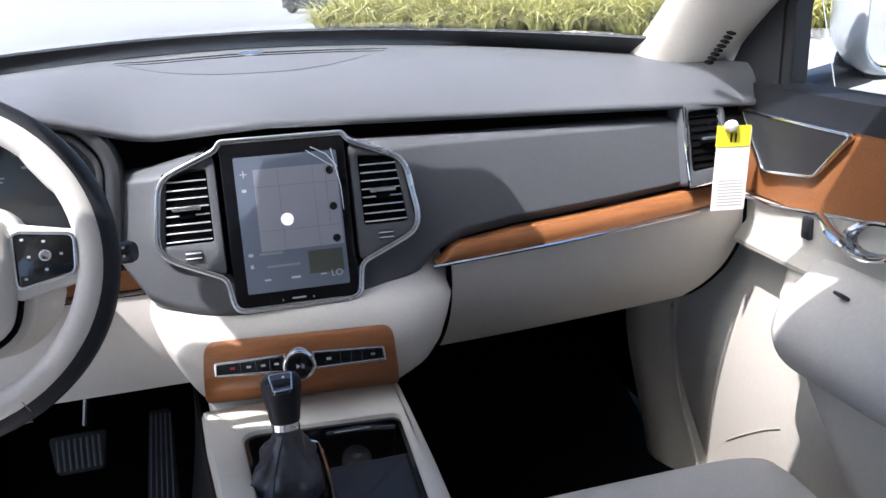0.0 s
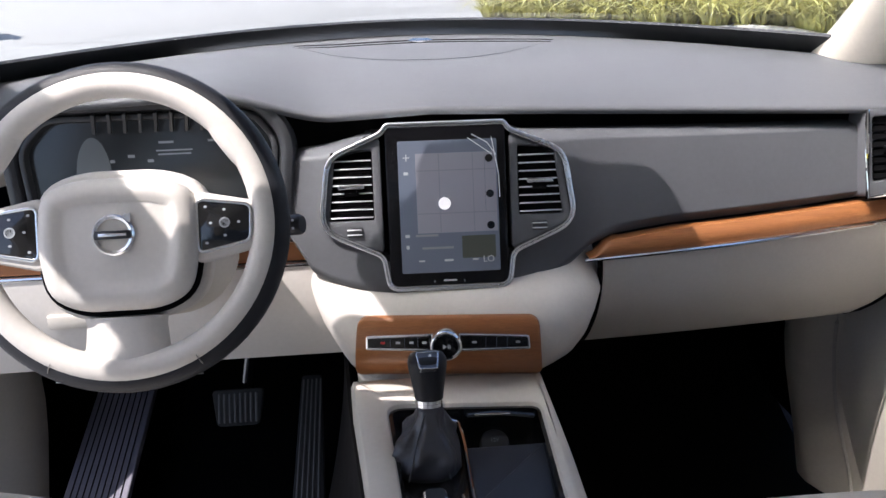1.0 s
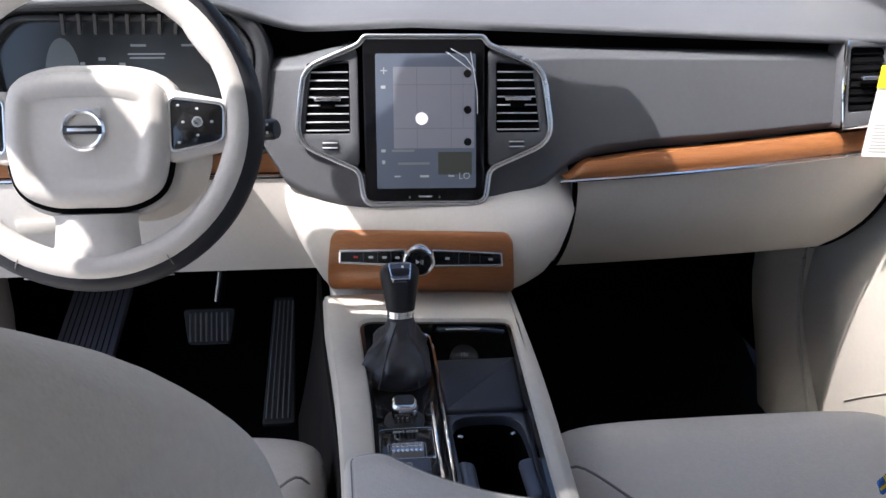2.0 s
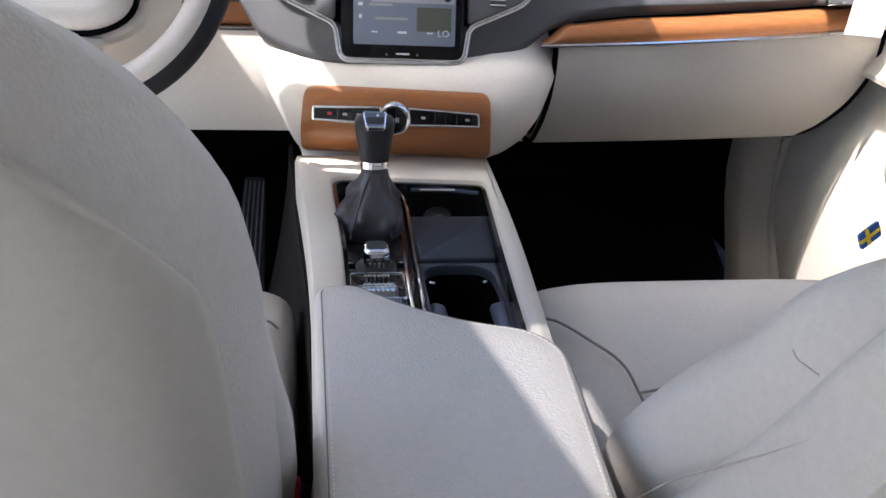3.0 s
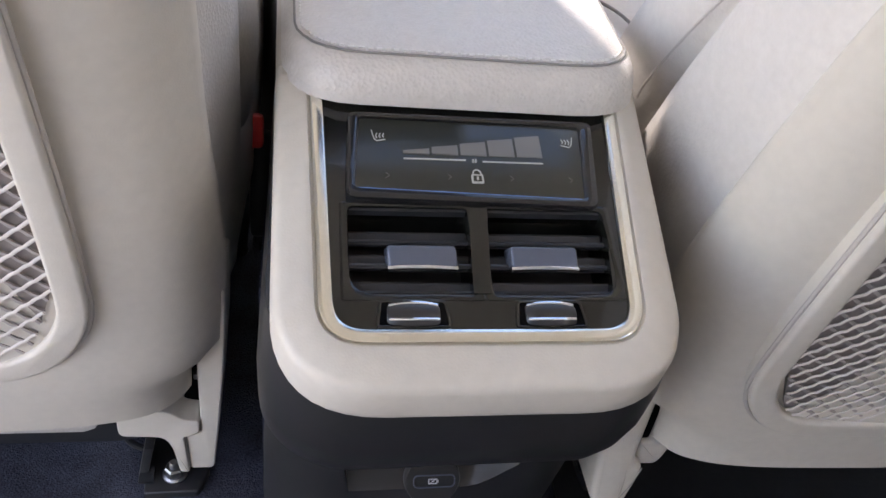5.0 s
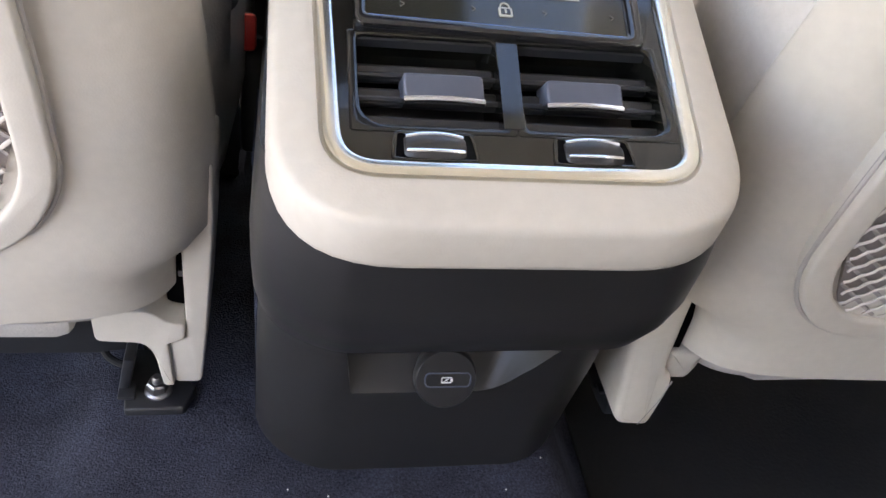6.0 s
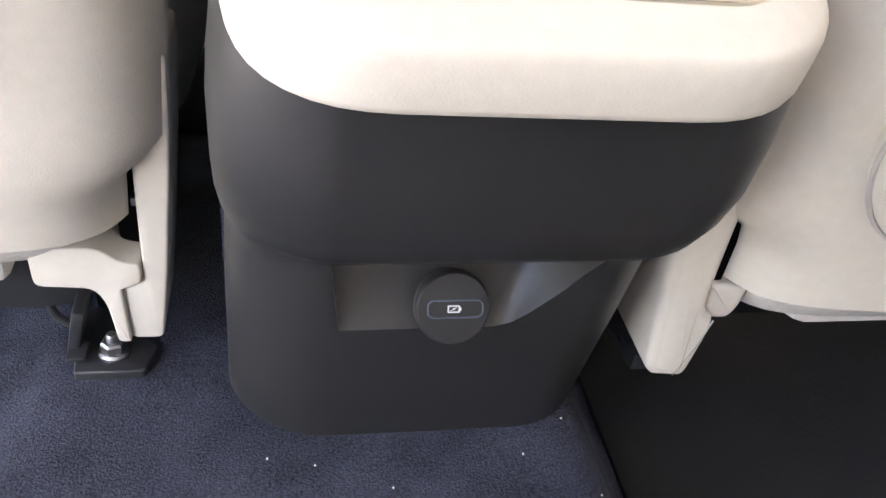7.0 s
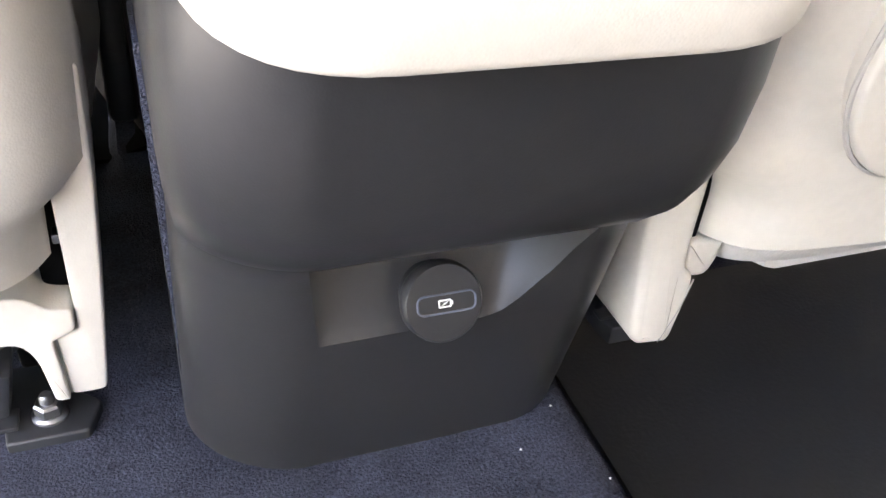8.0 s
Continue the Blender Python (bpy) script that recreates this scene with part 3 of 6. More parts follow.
for y, cx_, w_, h_, r_ in ((1.112, 1.022, 0.212, 0.170, 0.050), (1.100, 1.020, 0.214, 0.172, 0.052), (1.094, 1.020, 0.226, 0.184, 0.056), (1.098, 1.021, 0.236, 0.192, 0.058), (1.125, 1.024, 0.240, 0.196, 0.060), (1.170, 1.032, 0.228, 0.188, 0.062), (1.215, 1.040, 0.196, 0.160, 0.060), (1.250, 1.046, 0.140, 0.110, 0.050), (1.268, 1.050, 0.060, 0.050, 0.024)):
    secs.append([(x, y, z) for x, z in rrect(w_, h_, r_, 7, cx_, 0.782)])
part("shell", loft(secs), CARWHITE, mir, "white painted mirror housing", 60)
part("mirror_glass", slab(rrect(0.206, 0.164, 0.046, 7, 1.021, 0.782), -1.108, -1.104, axes((0, 0, 0), (1, 0, 0), (0, 0, 1))), MIRROR, mir)
part("lower_trim", box(0.17, 0.10, 0.05, pose(1.03, 1.165, 0.700, 0, 0, 6), 0.018, 3), RUBBER, mir, "dark grey lower mirror trim")
part("arm", box(0.20, 0.08, 0.034, pose(0.89, 1.185, 0.668, 0, -10, 0), 0.012), DARK, mir, "black mirror foot")


bonnet = link("bonnet", sheet(lambda u, v: (u, v, 0.715 - 0.030 * (v - 1.6) ** 2 - 0.07 * u * u), span(-0.78, 0.78, 16), span(1.62, 2.55, 10), (0, 0, -0.01)), CARWHITE)
tagged(bonnet, "white car bonnet beyond the windscreen", "bonnet", kind="structure")
# kerbed island with long grass, and two parked cars beyond the windscreen
def kerb_at(t, off=0.0, z=0.0):
    """Along the island's edge: t from 0 to 1, off: inwards from the edge."""
    p = Vector((2.75, 20.6, 0)).lerp(Vector((13.3, 11.3, 0)), t)
    n = Vector((11.6, 13.2, 0)).normalized()
    return p + n * off + Vector((0, 0, -0.5 + z))


kerb = link("kerb", loft([[kerb_at(t, o, z) for o, z in ((0, 0.0), (0.01, 0.13), (0.04, 0.15), (0.20, 0.15), (0.22, 0.0))] for t in span(-0.02, 1.0, 30)]), KERB)
tagged(kerb, "pale concrete kerb round a planted island", "kerb", kind="structure")
soil = link("planting_bed", sheet(lambda u, v: kerb_at(u, 0.2 + v, 0.12), span(-0.02, 1, 20), [0, 2, 6]), SOIL)
tagged(soil, "mulched bed behind the kerb", "ground", kind="structure")
GRASS = mat("strap_grass", (0.60, 0.57, 0.19), 0.6, vary=0.6, vscale=5)
rng = random.Random(4)
verts, faces = [], []
for k in range(460):
    c = kerb_at(rng.random() * 1.02 - 0.01, 0.35 + 4.5 * rng.random() ** 1.3, 0.12)
    hgt = rng.uniform(0.75, 1.45)
    for b in range(56):
        a, lean, w = rng.uniform(0, 2 * math.pi), rng.uniform(0.3, 1.5), rng.uniform(0.016, 0.036)
        d = Vector((math.cos(a), math.sin(a), 0))
        e = Vector((-d.y, d.x, 0)) * w
        h = hgt * rng.uniform(0.55, 1.15)
        root = d * 0.16 * rng.random()
        i0 = len(verts)
        for t in (0.0, 0.35, 0.65, 0.88, 1.0):
            p = c + root + d * (lean * h * t ** 1.8) + Vector((0, 0, h * t * (1 - 0.50 * lean * t * t)))
            q = e * (1 - 0.9 * t ** 2)
            verts += [p - q, p + q]
        for j in range(4):
            faces.append((i0 + 2 * j, i0 + 2 * j + 1, i0 + 2 * j + 3, i0 + 2 * j + 2))
gm = bpy.data.meshes.new("grass")
gm.from_pydata(verts, [], faces)
gm.materials.append(GRASS)
tagged(new("grass", gm), "long yellow-green strap grass on the island", "grass", kind="stuff")


def parked_car(at, turn, label, paint, group="parked cars"):
    c = thing("parked_car", label, "car", group=group)
    m = Matrix.Translation(at) @ pose(0, 0, 0, 0, 0, turn)
    prof = [(-2.2, 0.35), (-2.25, 0.6), (-2.1, 0.95), (-1.2, 1.05), (-0.6, 1.45), (0.9, 1.48), (1.7, 1.1), (2.2, 0.98), (2.28, 0.6), (2.2, 0.32)]
    prof = soften(prof, 0.12, 4)
    part("body", tf(loft([[(x, y * k, z) for x, z in prof] for y, k in ((-0.90, 0.96), (-0.86, 1), (0.86, 1), (0.90, 0.96))]), m), paint, c)
    part("lower_trim", box(4.4, 1.78, 0.16, m @ pose(0, 0, 0.30), 0.04), DARK, c)
    part("window_band", box(2.1, 1.66, 0.30, m @ pose(0.15, 0, 1.22), 0.08), PIANO, c)
    for x in (-1.4, 1.4):
        for y in (-0.82, 0.82):
            wh = part("wheel", tf(lathe([(0.20, -0.11), (0.31, -0.11), (0.335, -0.08), (0.335, 0.08), (0.31, 0.11), (0.20, 0.11)], 32), m @ pose(x, y, 0.335, 90, 0, 0)), RUBBER, c)
            part("rim", tf(lathe([(0.0, -0.07), (0.20, -0.08), (0.205, 0.08), (0.0, 0.07)], 20), m @ pose(x, y, 0.335, 90, 0, 0)), CHROME, wh)
    return c


parked_car((5.8, 40.0, -0.5), -65, "dark parked car beyond the planted island", mat("dark_car_paint", (0.03, 0.03, 0.035), 0.25, vary=0.01, coat=0.8))
parked_car((-11.3, 23.8, -0.5), -60, "silver-white parked car across the car park", CARWHITE)
# joints in the paving
for k, (x0, y0, x1, y1) in enumerate(((-8, 14, 2.5, 34), (-2.5, 12, 5, 26), (-12, 22, 4, 18))):
    a, b = Vector((x0, y0, -0.497)), Vector((x1, y1, -0.497))
    j = link("paving_joint", tube([a, b], 0.02, 4, flat=0.1), mat("joint_grey", (0.30, 0.29, 0.27), 0.9), None)
    tagged(j, "thin joint line in the pale paving", "joint", kind="structure")


# ---- dashboard ----
def lip(x):
    """The dashboard top's edge towards the seats: (y, z)."""
    b = ease((x + 0.66) / 0.16) * ease((-0.13 - x) / 0.17)
    return 1.138 - 0.045 * b, 0.692 - 0.040 * abs(x) + 0.048 * b


dash = thing("dashboard", "charcoal dashboard with walnut strip and beige lower panels", "dashboard")


def dash_top(u, v):
    yl, zl = lip(u)
    yw, zw = screen_y(u * 0.97), screen_z(u) - 0.012
    if v <= 1:
        t = v
        return (u, yw + (yl - yw) * t, zw + (zl - zw) * (t ** 1.6) + 0.010 * math.sin(math.pi * t))
    if v <= 2:
        a = (v - 1) * math.pi
        return (u, yl - 0.006 * math.sin(a), zl - 0.006 + 0.006 * math.cos(a))
    return (u, yl + 0.07 * (v - 2), zl - 0.012 - 0.006 * (v - 2))


vs = span(0, 1, 16) + span(1, 2, 5)[1:] + [3]
part("dash_top", sheet(dash_top, span(-0.80, 0.80, 80), vs), DASH, dash, "charcoal soft-touch dashboard top")


def rise(x):
    """How much the long lines of the dashboard climb towards its end."""
    return 0.0125 * max(0.0, (x - 0.16) / 0.46) ** 1.6


def zb(x):
    return rise(x) + lerp_table([(-0.24, 0.60), (-0.21, 0.545), (-0.19, 0.510), (-0.172, 0.480), (-0.15, 0.466), (-0.123, 0.456), (-0.06, 0.443), (0.0, 0.437), (0.07, 0.438), (0.129, 0.447), (0.18, 0.470), (0.214, 0.495),
                       (0.25, 0.506), (0.332, 0.513), (0.45, 0.515), (0.66, 0.520), (0.75, 0.523)], x)[0]


def face_y(x, z):
    y = 1.058 + (z - 0.483) * 0.256
    y -= 0.018 * math.exp(-((x - 0.01) / 0.16) ** 4)
    y += 0.018
    y += 0.030 * max(0.0, (x - 0.16) / 0.46) ** 1.6
    return y


def dash_face(u, v):
    lo, hi = zb(u), 0.660 - 0.042 * abs(u) + rise(u) * 0.5 - 0.012 * ease((-0.08 - u) / 0.09) - 0.05 * ease((-0.17 - u) / 0.05) ** 2
    z = lo + (hi - lo) * v
    r = 0.022 * (1 - min(1, v / 0.13)) * ease((u - 0.20) / 0.1) + 0.016 * (1 - min(1, v / 0.10)) ** 2 * (1 - ease((u - 0.20) / 0.1)) + 0.02 * (max(0, v - 0.93) / 0.07) ** 2
    y = face_y(u, z) + r + 0.04 * ease((-0.195 - u) / 0.04)
    # recess behind the chrome frame of the screen and its vents
    px, pz = abs(u - 0.012), (z - 0.566) / 0.968
    side = lerp_table([(-0.112, 0.073), (-0.070, 0.080), (-0.064, 0.090), (-0.0285, 0.166), (0.071, 0.154), (0.098, 0.088), (0.103, 0.078), (0.113, 0.072)], pz)[0]
    if -0.105 < pz < 0.108 and px < side - 0.003:
        y += 0.06
    return (u, y, z)


part("dash_face", sheet(dash_face, span(-0.235, 0.79, 300), span(0, 1, 72), (0, 0.02, 0)), DASH, dash, "charcoal soft-touch dashboard face")
part("dash_gap", box(0.95, 0.02, 0.10, pose(0.28, 1.19, 0.625)), VOID, dash)

# walnut strip with its bright line, passenger side
def strip_at(u, v):
    lo = 0.4835 + 0.012 * (u - 0.22) + rise(u) * 1.1
    hi = zb(u) - 0.001 if u > 0.245 else lo + (0.507 - lo) * ease((u - 0.205) / 0.04)
    z = lo + (max(hi, lo + 0.001) - lo) * v
    return (u, face_y(u, z) - 0.004 - 0.004 * math.sin(math.pi * v), z)


part("wood_strip", sheet(strip_at, span(0.206, 0.69, 50), span(0, 1, 6), (0, 0.02, 0)), WOOD, dash, "orange-brown walnut strip")
part("chrome_line", tube([(u, face_y(u, 0.482) - 0.004, 0.481 + 0.012 * (u - 0.22) + rise(u) * 1.1) for u in span(0.20, 0.69, 30)], 0.0032, 8), CHROME, dash)
part("wood_strip", sheet(lambda u, v: (u, 1.105 - 0.01 * v, 0.492 + 0.03 * v), span(-0.70, -0.17, 8), span(0, 1, 4), (0, 0.02, 0)), WOOD, dash, "orange-brown walnut strip")
part("chrome_line", tube([(-0.70, 1.10, 0.488), (-0.17, 1.10, 0.488)], 0.003, 8), CHROME, dash)

# glovebox, with gaps round it
def glove(u, v):
    under, v = max(0.0, v - 1.0), min(v, 1.0)
    z = 0.476 + (0.281 - 0.476) * v - 0.168 * under
    right = lerp_table([(0, 0.738), (0.3, 0.742), (0.6, 0.735), (0.8, 0.722), (0.92, 0.702), (1, 0.672)], v)[0]
    x = 0.226 + 0.010 * v + (right - 0.226) * u
    y = face_y(x, 0.48) + 0.012 + 0.135 * v ** 1.4 - 0.018 * math.sin(math.pi * v)
    return (x, y + 0.06 * max(0, v - 0.93) / 0.07 + 0.34 * under, z + (0.012 * (x - 0.22) + rise(x) * 1.1) * (1 - v))


part("glovebox_lid", sheet(glove, span(0, 1, 40), span(0, 1, 28) + [1.08, 1.16, 1.25], (0, 0.02, -0.005)), VINYL, dash, "smooth beige glovebox lid")
part("glovebox_gap", tube([glove(0, v) for v in span(0, 1, 16)], 0.004, 6), VOID, dash)
part("glovebox_gap", tube([glove(1, v) for v in span(0, 1, 16)], 0.004, 6), VOID, dash)
# box below the lid, the shade under the dashboard put into its colour
part("shroud_shade", box(0.40, 0.24, 0.02, pose(0.44, 1.52, 0.240), 0.004), VOID, dash)

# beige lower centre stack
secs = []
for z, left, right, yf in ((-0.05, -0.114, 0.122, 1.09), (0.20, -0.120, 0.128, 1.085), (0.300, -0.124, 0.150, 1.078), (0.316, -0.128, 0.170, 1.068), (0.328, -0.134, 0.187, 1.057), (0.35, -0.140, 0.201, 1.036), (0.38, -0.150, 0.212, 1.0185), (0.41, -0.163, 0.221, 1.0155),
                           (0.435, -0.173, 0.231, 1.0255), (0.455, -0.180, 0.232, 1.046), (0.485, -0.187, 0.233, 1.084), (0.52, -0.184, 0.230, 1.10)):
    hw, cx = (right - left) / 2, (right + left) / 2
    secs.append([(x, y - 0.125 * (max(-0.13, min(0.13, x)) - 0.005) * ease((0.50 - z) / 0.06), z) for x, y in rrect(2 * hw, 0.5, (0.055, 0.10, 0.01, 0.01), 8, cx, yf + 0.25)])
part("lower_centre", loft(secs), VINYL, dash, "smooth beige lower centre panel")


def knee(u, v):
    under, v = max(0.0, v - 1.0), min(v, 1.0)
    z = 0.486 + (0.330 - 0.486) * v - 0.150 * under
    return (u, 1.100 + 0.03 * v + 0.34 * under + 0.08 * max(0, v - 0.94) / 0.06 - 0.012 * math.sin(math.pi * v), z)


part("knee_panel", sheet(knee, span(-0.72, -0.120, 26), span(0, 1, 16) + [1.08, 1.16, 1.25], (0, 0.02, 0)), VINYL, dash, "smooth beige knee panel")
# same painted shade behind the knee panel
part("shroud_shade", box(0.55, 0.40, 0.02, pose(-0.45, 1.40, 0.352), 0.004), VOID, dash)
part("fuse_flap_pull", box(0.09, 0.010, 0.022, pose(-0.49, 1.098, 0.425, 8, 0, 0), 0.004), TRIM, dash)

# centre pod: bright frame, screen, vents (frame of the screen: x right, y up)
SC = axes((0.012, 1.079, 0.566), (1, -0.035, 0), (0, 0.248, 0.968))
outer = soften([(-0.083, -0.112), (0.085, -0.112), (0.091, -0.066), (0.177, -0.0285), (0.162, 0.071), (0.088, 0.102), (0.081, 0.113), (-0.079, 0.113), (-0.086, 0.102), (-0.159, 0.071), (-0.172, -0.0285), (-0.090, -0.066)],
               [0.018, 0.018, 0.008, 0.030, 0.022, 0.006, 0.012, 0.012, 0.006, 0.022, 0.030, 0.008], 5)
FRAMECHROME = mat("brushed_chrome", (0.86, 0.87, 0.89), 0.26, metal=1.0, vary=0.02)
SCREENBLACK = mat("screen_black", (0.004, 0.004, 0.005), 0.10, vary=0, spec=0.22)
cs = thing("centre_screen", "portrait touch screen between two vents in a chrome frame", "screen")
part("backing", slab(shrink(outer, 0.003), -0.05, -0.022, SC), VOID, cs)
part("chrome_frame", ring(outer, shrink(outer, 0.0040), -0.030, 0.0055, SC, 0.0018), FRAMECHROME, cs, "satin chrome frame with stepped outline")
part("frame_step", ring(shrink(outer, 0.0042), shrink(outer, 0.0072), -0.030, 0.0030, SC, 0.0012), CHROME, cs, "narrow inner chrome step")
glassl = rrect(0.160, 0.216, 0.010, 5, 0.001, 0.0)
part("bezel", slab(glassl, -0.03, 0.002, SC, 0.0015), SCREENBLACK, cs, "glossy black screen bezel")
dsp = rrect(0.132, 0.176, 0.002, 2, 0.003, 0.0)
disp = part("display", slab(dsp, 0.0, 0.0026, SC), DISPLAY, cs, "lit grey-blue map display")
def on_screen(nm, x, y, w, h, mt, n=0.0032, r=0.0005):
    return part(nm, slab(rrect(w, h, r, 2, x, y), 0.002, n, SC), mt, disp)
on_screen("map", 0.0135, 0.018, 0.107, 0.106, MAPTONE)
for x, y, w, h in ((0.0135, 0.048, 0.106, 0.0012), (0.0135, -0.009, 0.106, 0.0012), (-0.009, 0.018, 0.0012, 0.105), (0.036, 0.018, 0.0010, 0.105), (0.052, 0.030, 0.0008, 0.080)):
    on_screen("map_street", x, y, w, h, MAPLINE, 0.0035)
part("map_dot", tf(lathe([(0.0, 0.002), (0.0082, 0.002), (0.0082, 0.0042), (0.0, 0.0042)], 24), SC @ pose(-0.003, 0.004, 0)), DOT, disp)
for y in (0.062, 0.015, -0.027):
    part("map_button", tf(lathe([(0.0, 0.002), (0.0052, 0.002), (0.0052, 0.0042), (0.0, 0.0042)], 20), SC @ pose(0.058, y, 0)), PIANO, disp)
for x, y, w, h in ((-0.052, 0.066, 0.009, 0.0012), (-0.052, 0.066, 0.0012, 0.009), (-0.053, 0.045, 0.006, 0.004), (-0.054, -0.038, 0.006, 0.004), (-0.028, -0.038, 0.030, 0.003), (-0.054, -0.053, 0.004, 0.005),
                   (-0.014, -0.055, 0.042, 0.003), (-0.036, -0.072, 0.008, 0.002), (0.036, -0.072, 0.008, 0.002), (0.0, -0.072, 0.012, 0.003)):
    on_screen("screen_mark", x, y, w, h, ICONDIM if w > 0.02 else ICON)
on_screen("status_panel", 0.041, -0.055, 0.045, 0.030, emit_mat("olive_glow", (0.05, 0.055, 0.045), 0.120), 0.003)
lettering("LO", 0.012, SC @ pose(0.0535, -0.0725, 0.0034), ICON, disp)
part("home_button", slab(rrect(0.018, 0.0022, 0.001, 2, 0.001, -0.099), 0.002, 0.0030, SC), ICON, cs)
for sx in (-0.020, 0.020):
    part("touch_mark", slab(rrect(0.002, 0.003, 0.0005, 1, sx, -0.100), 0.002, 0.0028, SC), ICONDIM, cs)


# pale satin metal: sunlight on the slat edges is put into its colour
SLATEDGE = mat("sunlit_satin_edge", (0.62, 0.63, 0.65), 0.5, metal=0.5, vary=0.03)


def pod_vent(s):
    surround = soften([(s * 0.086, -0.060), (s * 0.168, -0.024), (s * 0.155, 0.066), (s * 0.086, 0.095)][::s], 0.008, 3)
    g0 = soften([(s * 0.097, -0.015), (s * 0.158, -0.015), (s * 0.146, 0.074), (s * 0.097, 0.078)][::s], 0.004, 3)
    v = part("air_vent", ring(surround, g0, -0.03, -0.002, SC, 0.002), DASH, cs, "black slatted air vent")
    for k in range(8):
        y = -0.006 + 0.0108 * k
        xo = 0.1555 - 0.0105 * (y / 0.09)
        # slats in shade black: the vent's inner shade put into their colour
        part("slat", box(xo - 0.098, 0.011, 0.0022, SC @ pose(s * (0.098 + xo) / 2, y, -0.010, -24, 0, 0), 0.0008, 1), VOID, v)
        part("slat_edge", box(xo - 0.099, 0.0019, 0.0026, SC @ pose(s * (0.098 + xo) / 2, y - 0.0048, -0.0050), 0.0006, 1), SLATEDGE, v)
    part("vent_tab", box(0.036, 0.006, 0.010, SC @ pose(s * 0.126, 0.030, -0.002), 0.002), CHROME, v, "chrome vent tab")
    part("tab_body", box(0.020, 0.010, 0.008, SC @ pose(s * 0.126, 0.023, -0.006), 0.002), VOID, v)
    part("thumb_wheel", tf(lathe([(0.0, -0.010), (0.0066, -0.010), (0.0074, -0.008), (0.0074, 0.008), (0.0066, 0.010), (0.0, 0.010)], 20), SC @ pose(s * 0.124, -0.030, -0.0050, 0, 90, 0)), DARK, v)
    part("wheel_band", box(0.020, 0.0016, 0.0016, SC @ pose(s * 0.124, -0.0270, 0.0020), 0.0005, 1), SLATEDGE, v)
    part("wheel_band", box(0.020, 0.0016, 0.0016, SC @ pose(s * 0.124, -0.0335, 0.0020), 0.0005, 1), SLATEDGE, v)


pod_vent(-1)
pod_vent(1)
# peeling clear film on the screen's upper corner
film = thing("protective_film", "clear protective film peeling at the screen's corner", "film")
FILM = mat("clear_film", (0.75, 0.77, 0.80), 0.15, vary=0)
part("film_edge", tube([SC @ Vector(p) for p in ((0.036, 0.094, 0.006), (0.055, 0.083, 0.009), (0.068, 0.066, 0.004))], 0.0006, 6), FILM, film)
part("film_edge", tube([SC @ Vector(p) for p in ((0.030, 0.090, 0.004), (0.045, 0.079, 0.007), (0.062, 0.067, 0.004))], 0.0005, 6), FILM, film)
part("film_edge", tube([SC @ Vector(p) for p in ((0.062, 0.090, 0.004), (0.070, 0.040, 0.007), (0.071, 0.010, 0.004))], 0.0006, 6), FILM, film)

# climate and media strip on its walnut panel
WP = axes((0.005, 1.013, 0.3862), (1, -0.125, 0), (0, 0, 1))
wp = thing("media_panel", "walnut panel with chrome-edged media button bar", "control panel")
secs = []
for v in [-0.0675, -0.0668, -0.0645, -0.061, -0.056] + span(-0.050, 0.018, 14) + [0.0225, 0.0265, 0.0290, 0.0310, 0.0318]:
    end = min(v + 0.0675, 0.0318 - v)
    r = 0.013
    cut = r - math.sqrt(max(0.0, r * r - (r - min(r, end)) ** 2))
    xl, xr = lin(-0.132, -0.121, (v + 0.0675) / 0.0993) + cut, lin(0.126, 0.118, (v + 0.0675) / 0.0993) - cut
    n = 0.004 - 8 * v * v - 0.003 * (1 - min(1.0, end / 0.003)) ** 2
    secs.append([(xl, v + 0.0145, -0.075), (xr, v + 0.0145, -0.075), (xr, v + 0.0145, n - 0.003), (xr - 0.0009, v + 0.0145, n - 0.0009), (xr - 0.003, v + 0.0145, n), (xl + 0.003, v + 0.0145, n), (xl + 0.0009, v + 0.0145, n - 0.0009), (xl, v + 0.0145, n - 0.003)])
part("wood_panel", tf(loft(secs), WP), WOOD, wp, "orange-brown walnut panel", 50)
bar = soften([(-0.111, 0.0045), (-0.02, 0.002), (0.02, 0.002), (0.107, 0.0045), (0.105, 0.0245), (0.02, 0.0275), (-0.02, 0.0275), (-0.110, 0.0245)], 0.003, 3)
part("bar_frame", ring(bar, shrink(bar, 0.0036), 0.002, 0.008, WP, 0.001), BRIGHT, wp, "bright chrome bar frame")
part("button_bar", slab(shrink(bar, 0.0034), 0.002, 0.0065, WP), PIANO, wp, "glossy black button bar")
for x, mt in ((-0.088, RED), (-0.068, ICON), (-0.050, ICON), (-0.033, ICON), (0.033, ICON), (0.090, ICONDIM)):
    part("bar_icon", slab(rrect(0.006, 0.0032, 0.001, 2, x, 0.0145), 0.006, 0.0072, WP), mt, wp)
for x in (-0.078, -0.059, -0.0415, 0.048, 0.062, 0.076):
    part("button_gap", slab(rrect(0.0006, 0.014, 0.0002, 1, x, 0.0145), 0.006, 0.0069, WP), GRAPHITE, wp)
kn = part("volume_knob", tf(lathe([(0.0215, 0.0), (0.0215, 0.012), (0.0205, 0.015), (0.0185, 0.0165), (0.0165, 0.016), (0.0160, 0.0145), (0.0, 0.0145)], 40), WP @ pose(-0.004, 0.0145, 0.004)), BRIGHT, wp, "round chrome volume knob")
part("knob_face", tf(lathe([(0.0, 0.0), (0.0160, 0.0), (0.0158, 0.0152), (0.0, 0.0158)], 32), WP @ pose(-0.004, 0.0145, 0.004)), PIANO, kn)
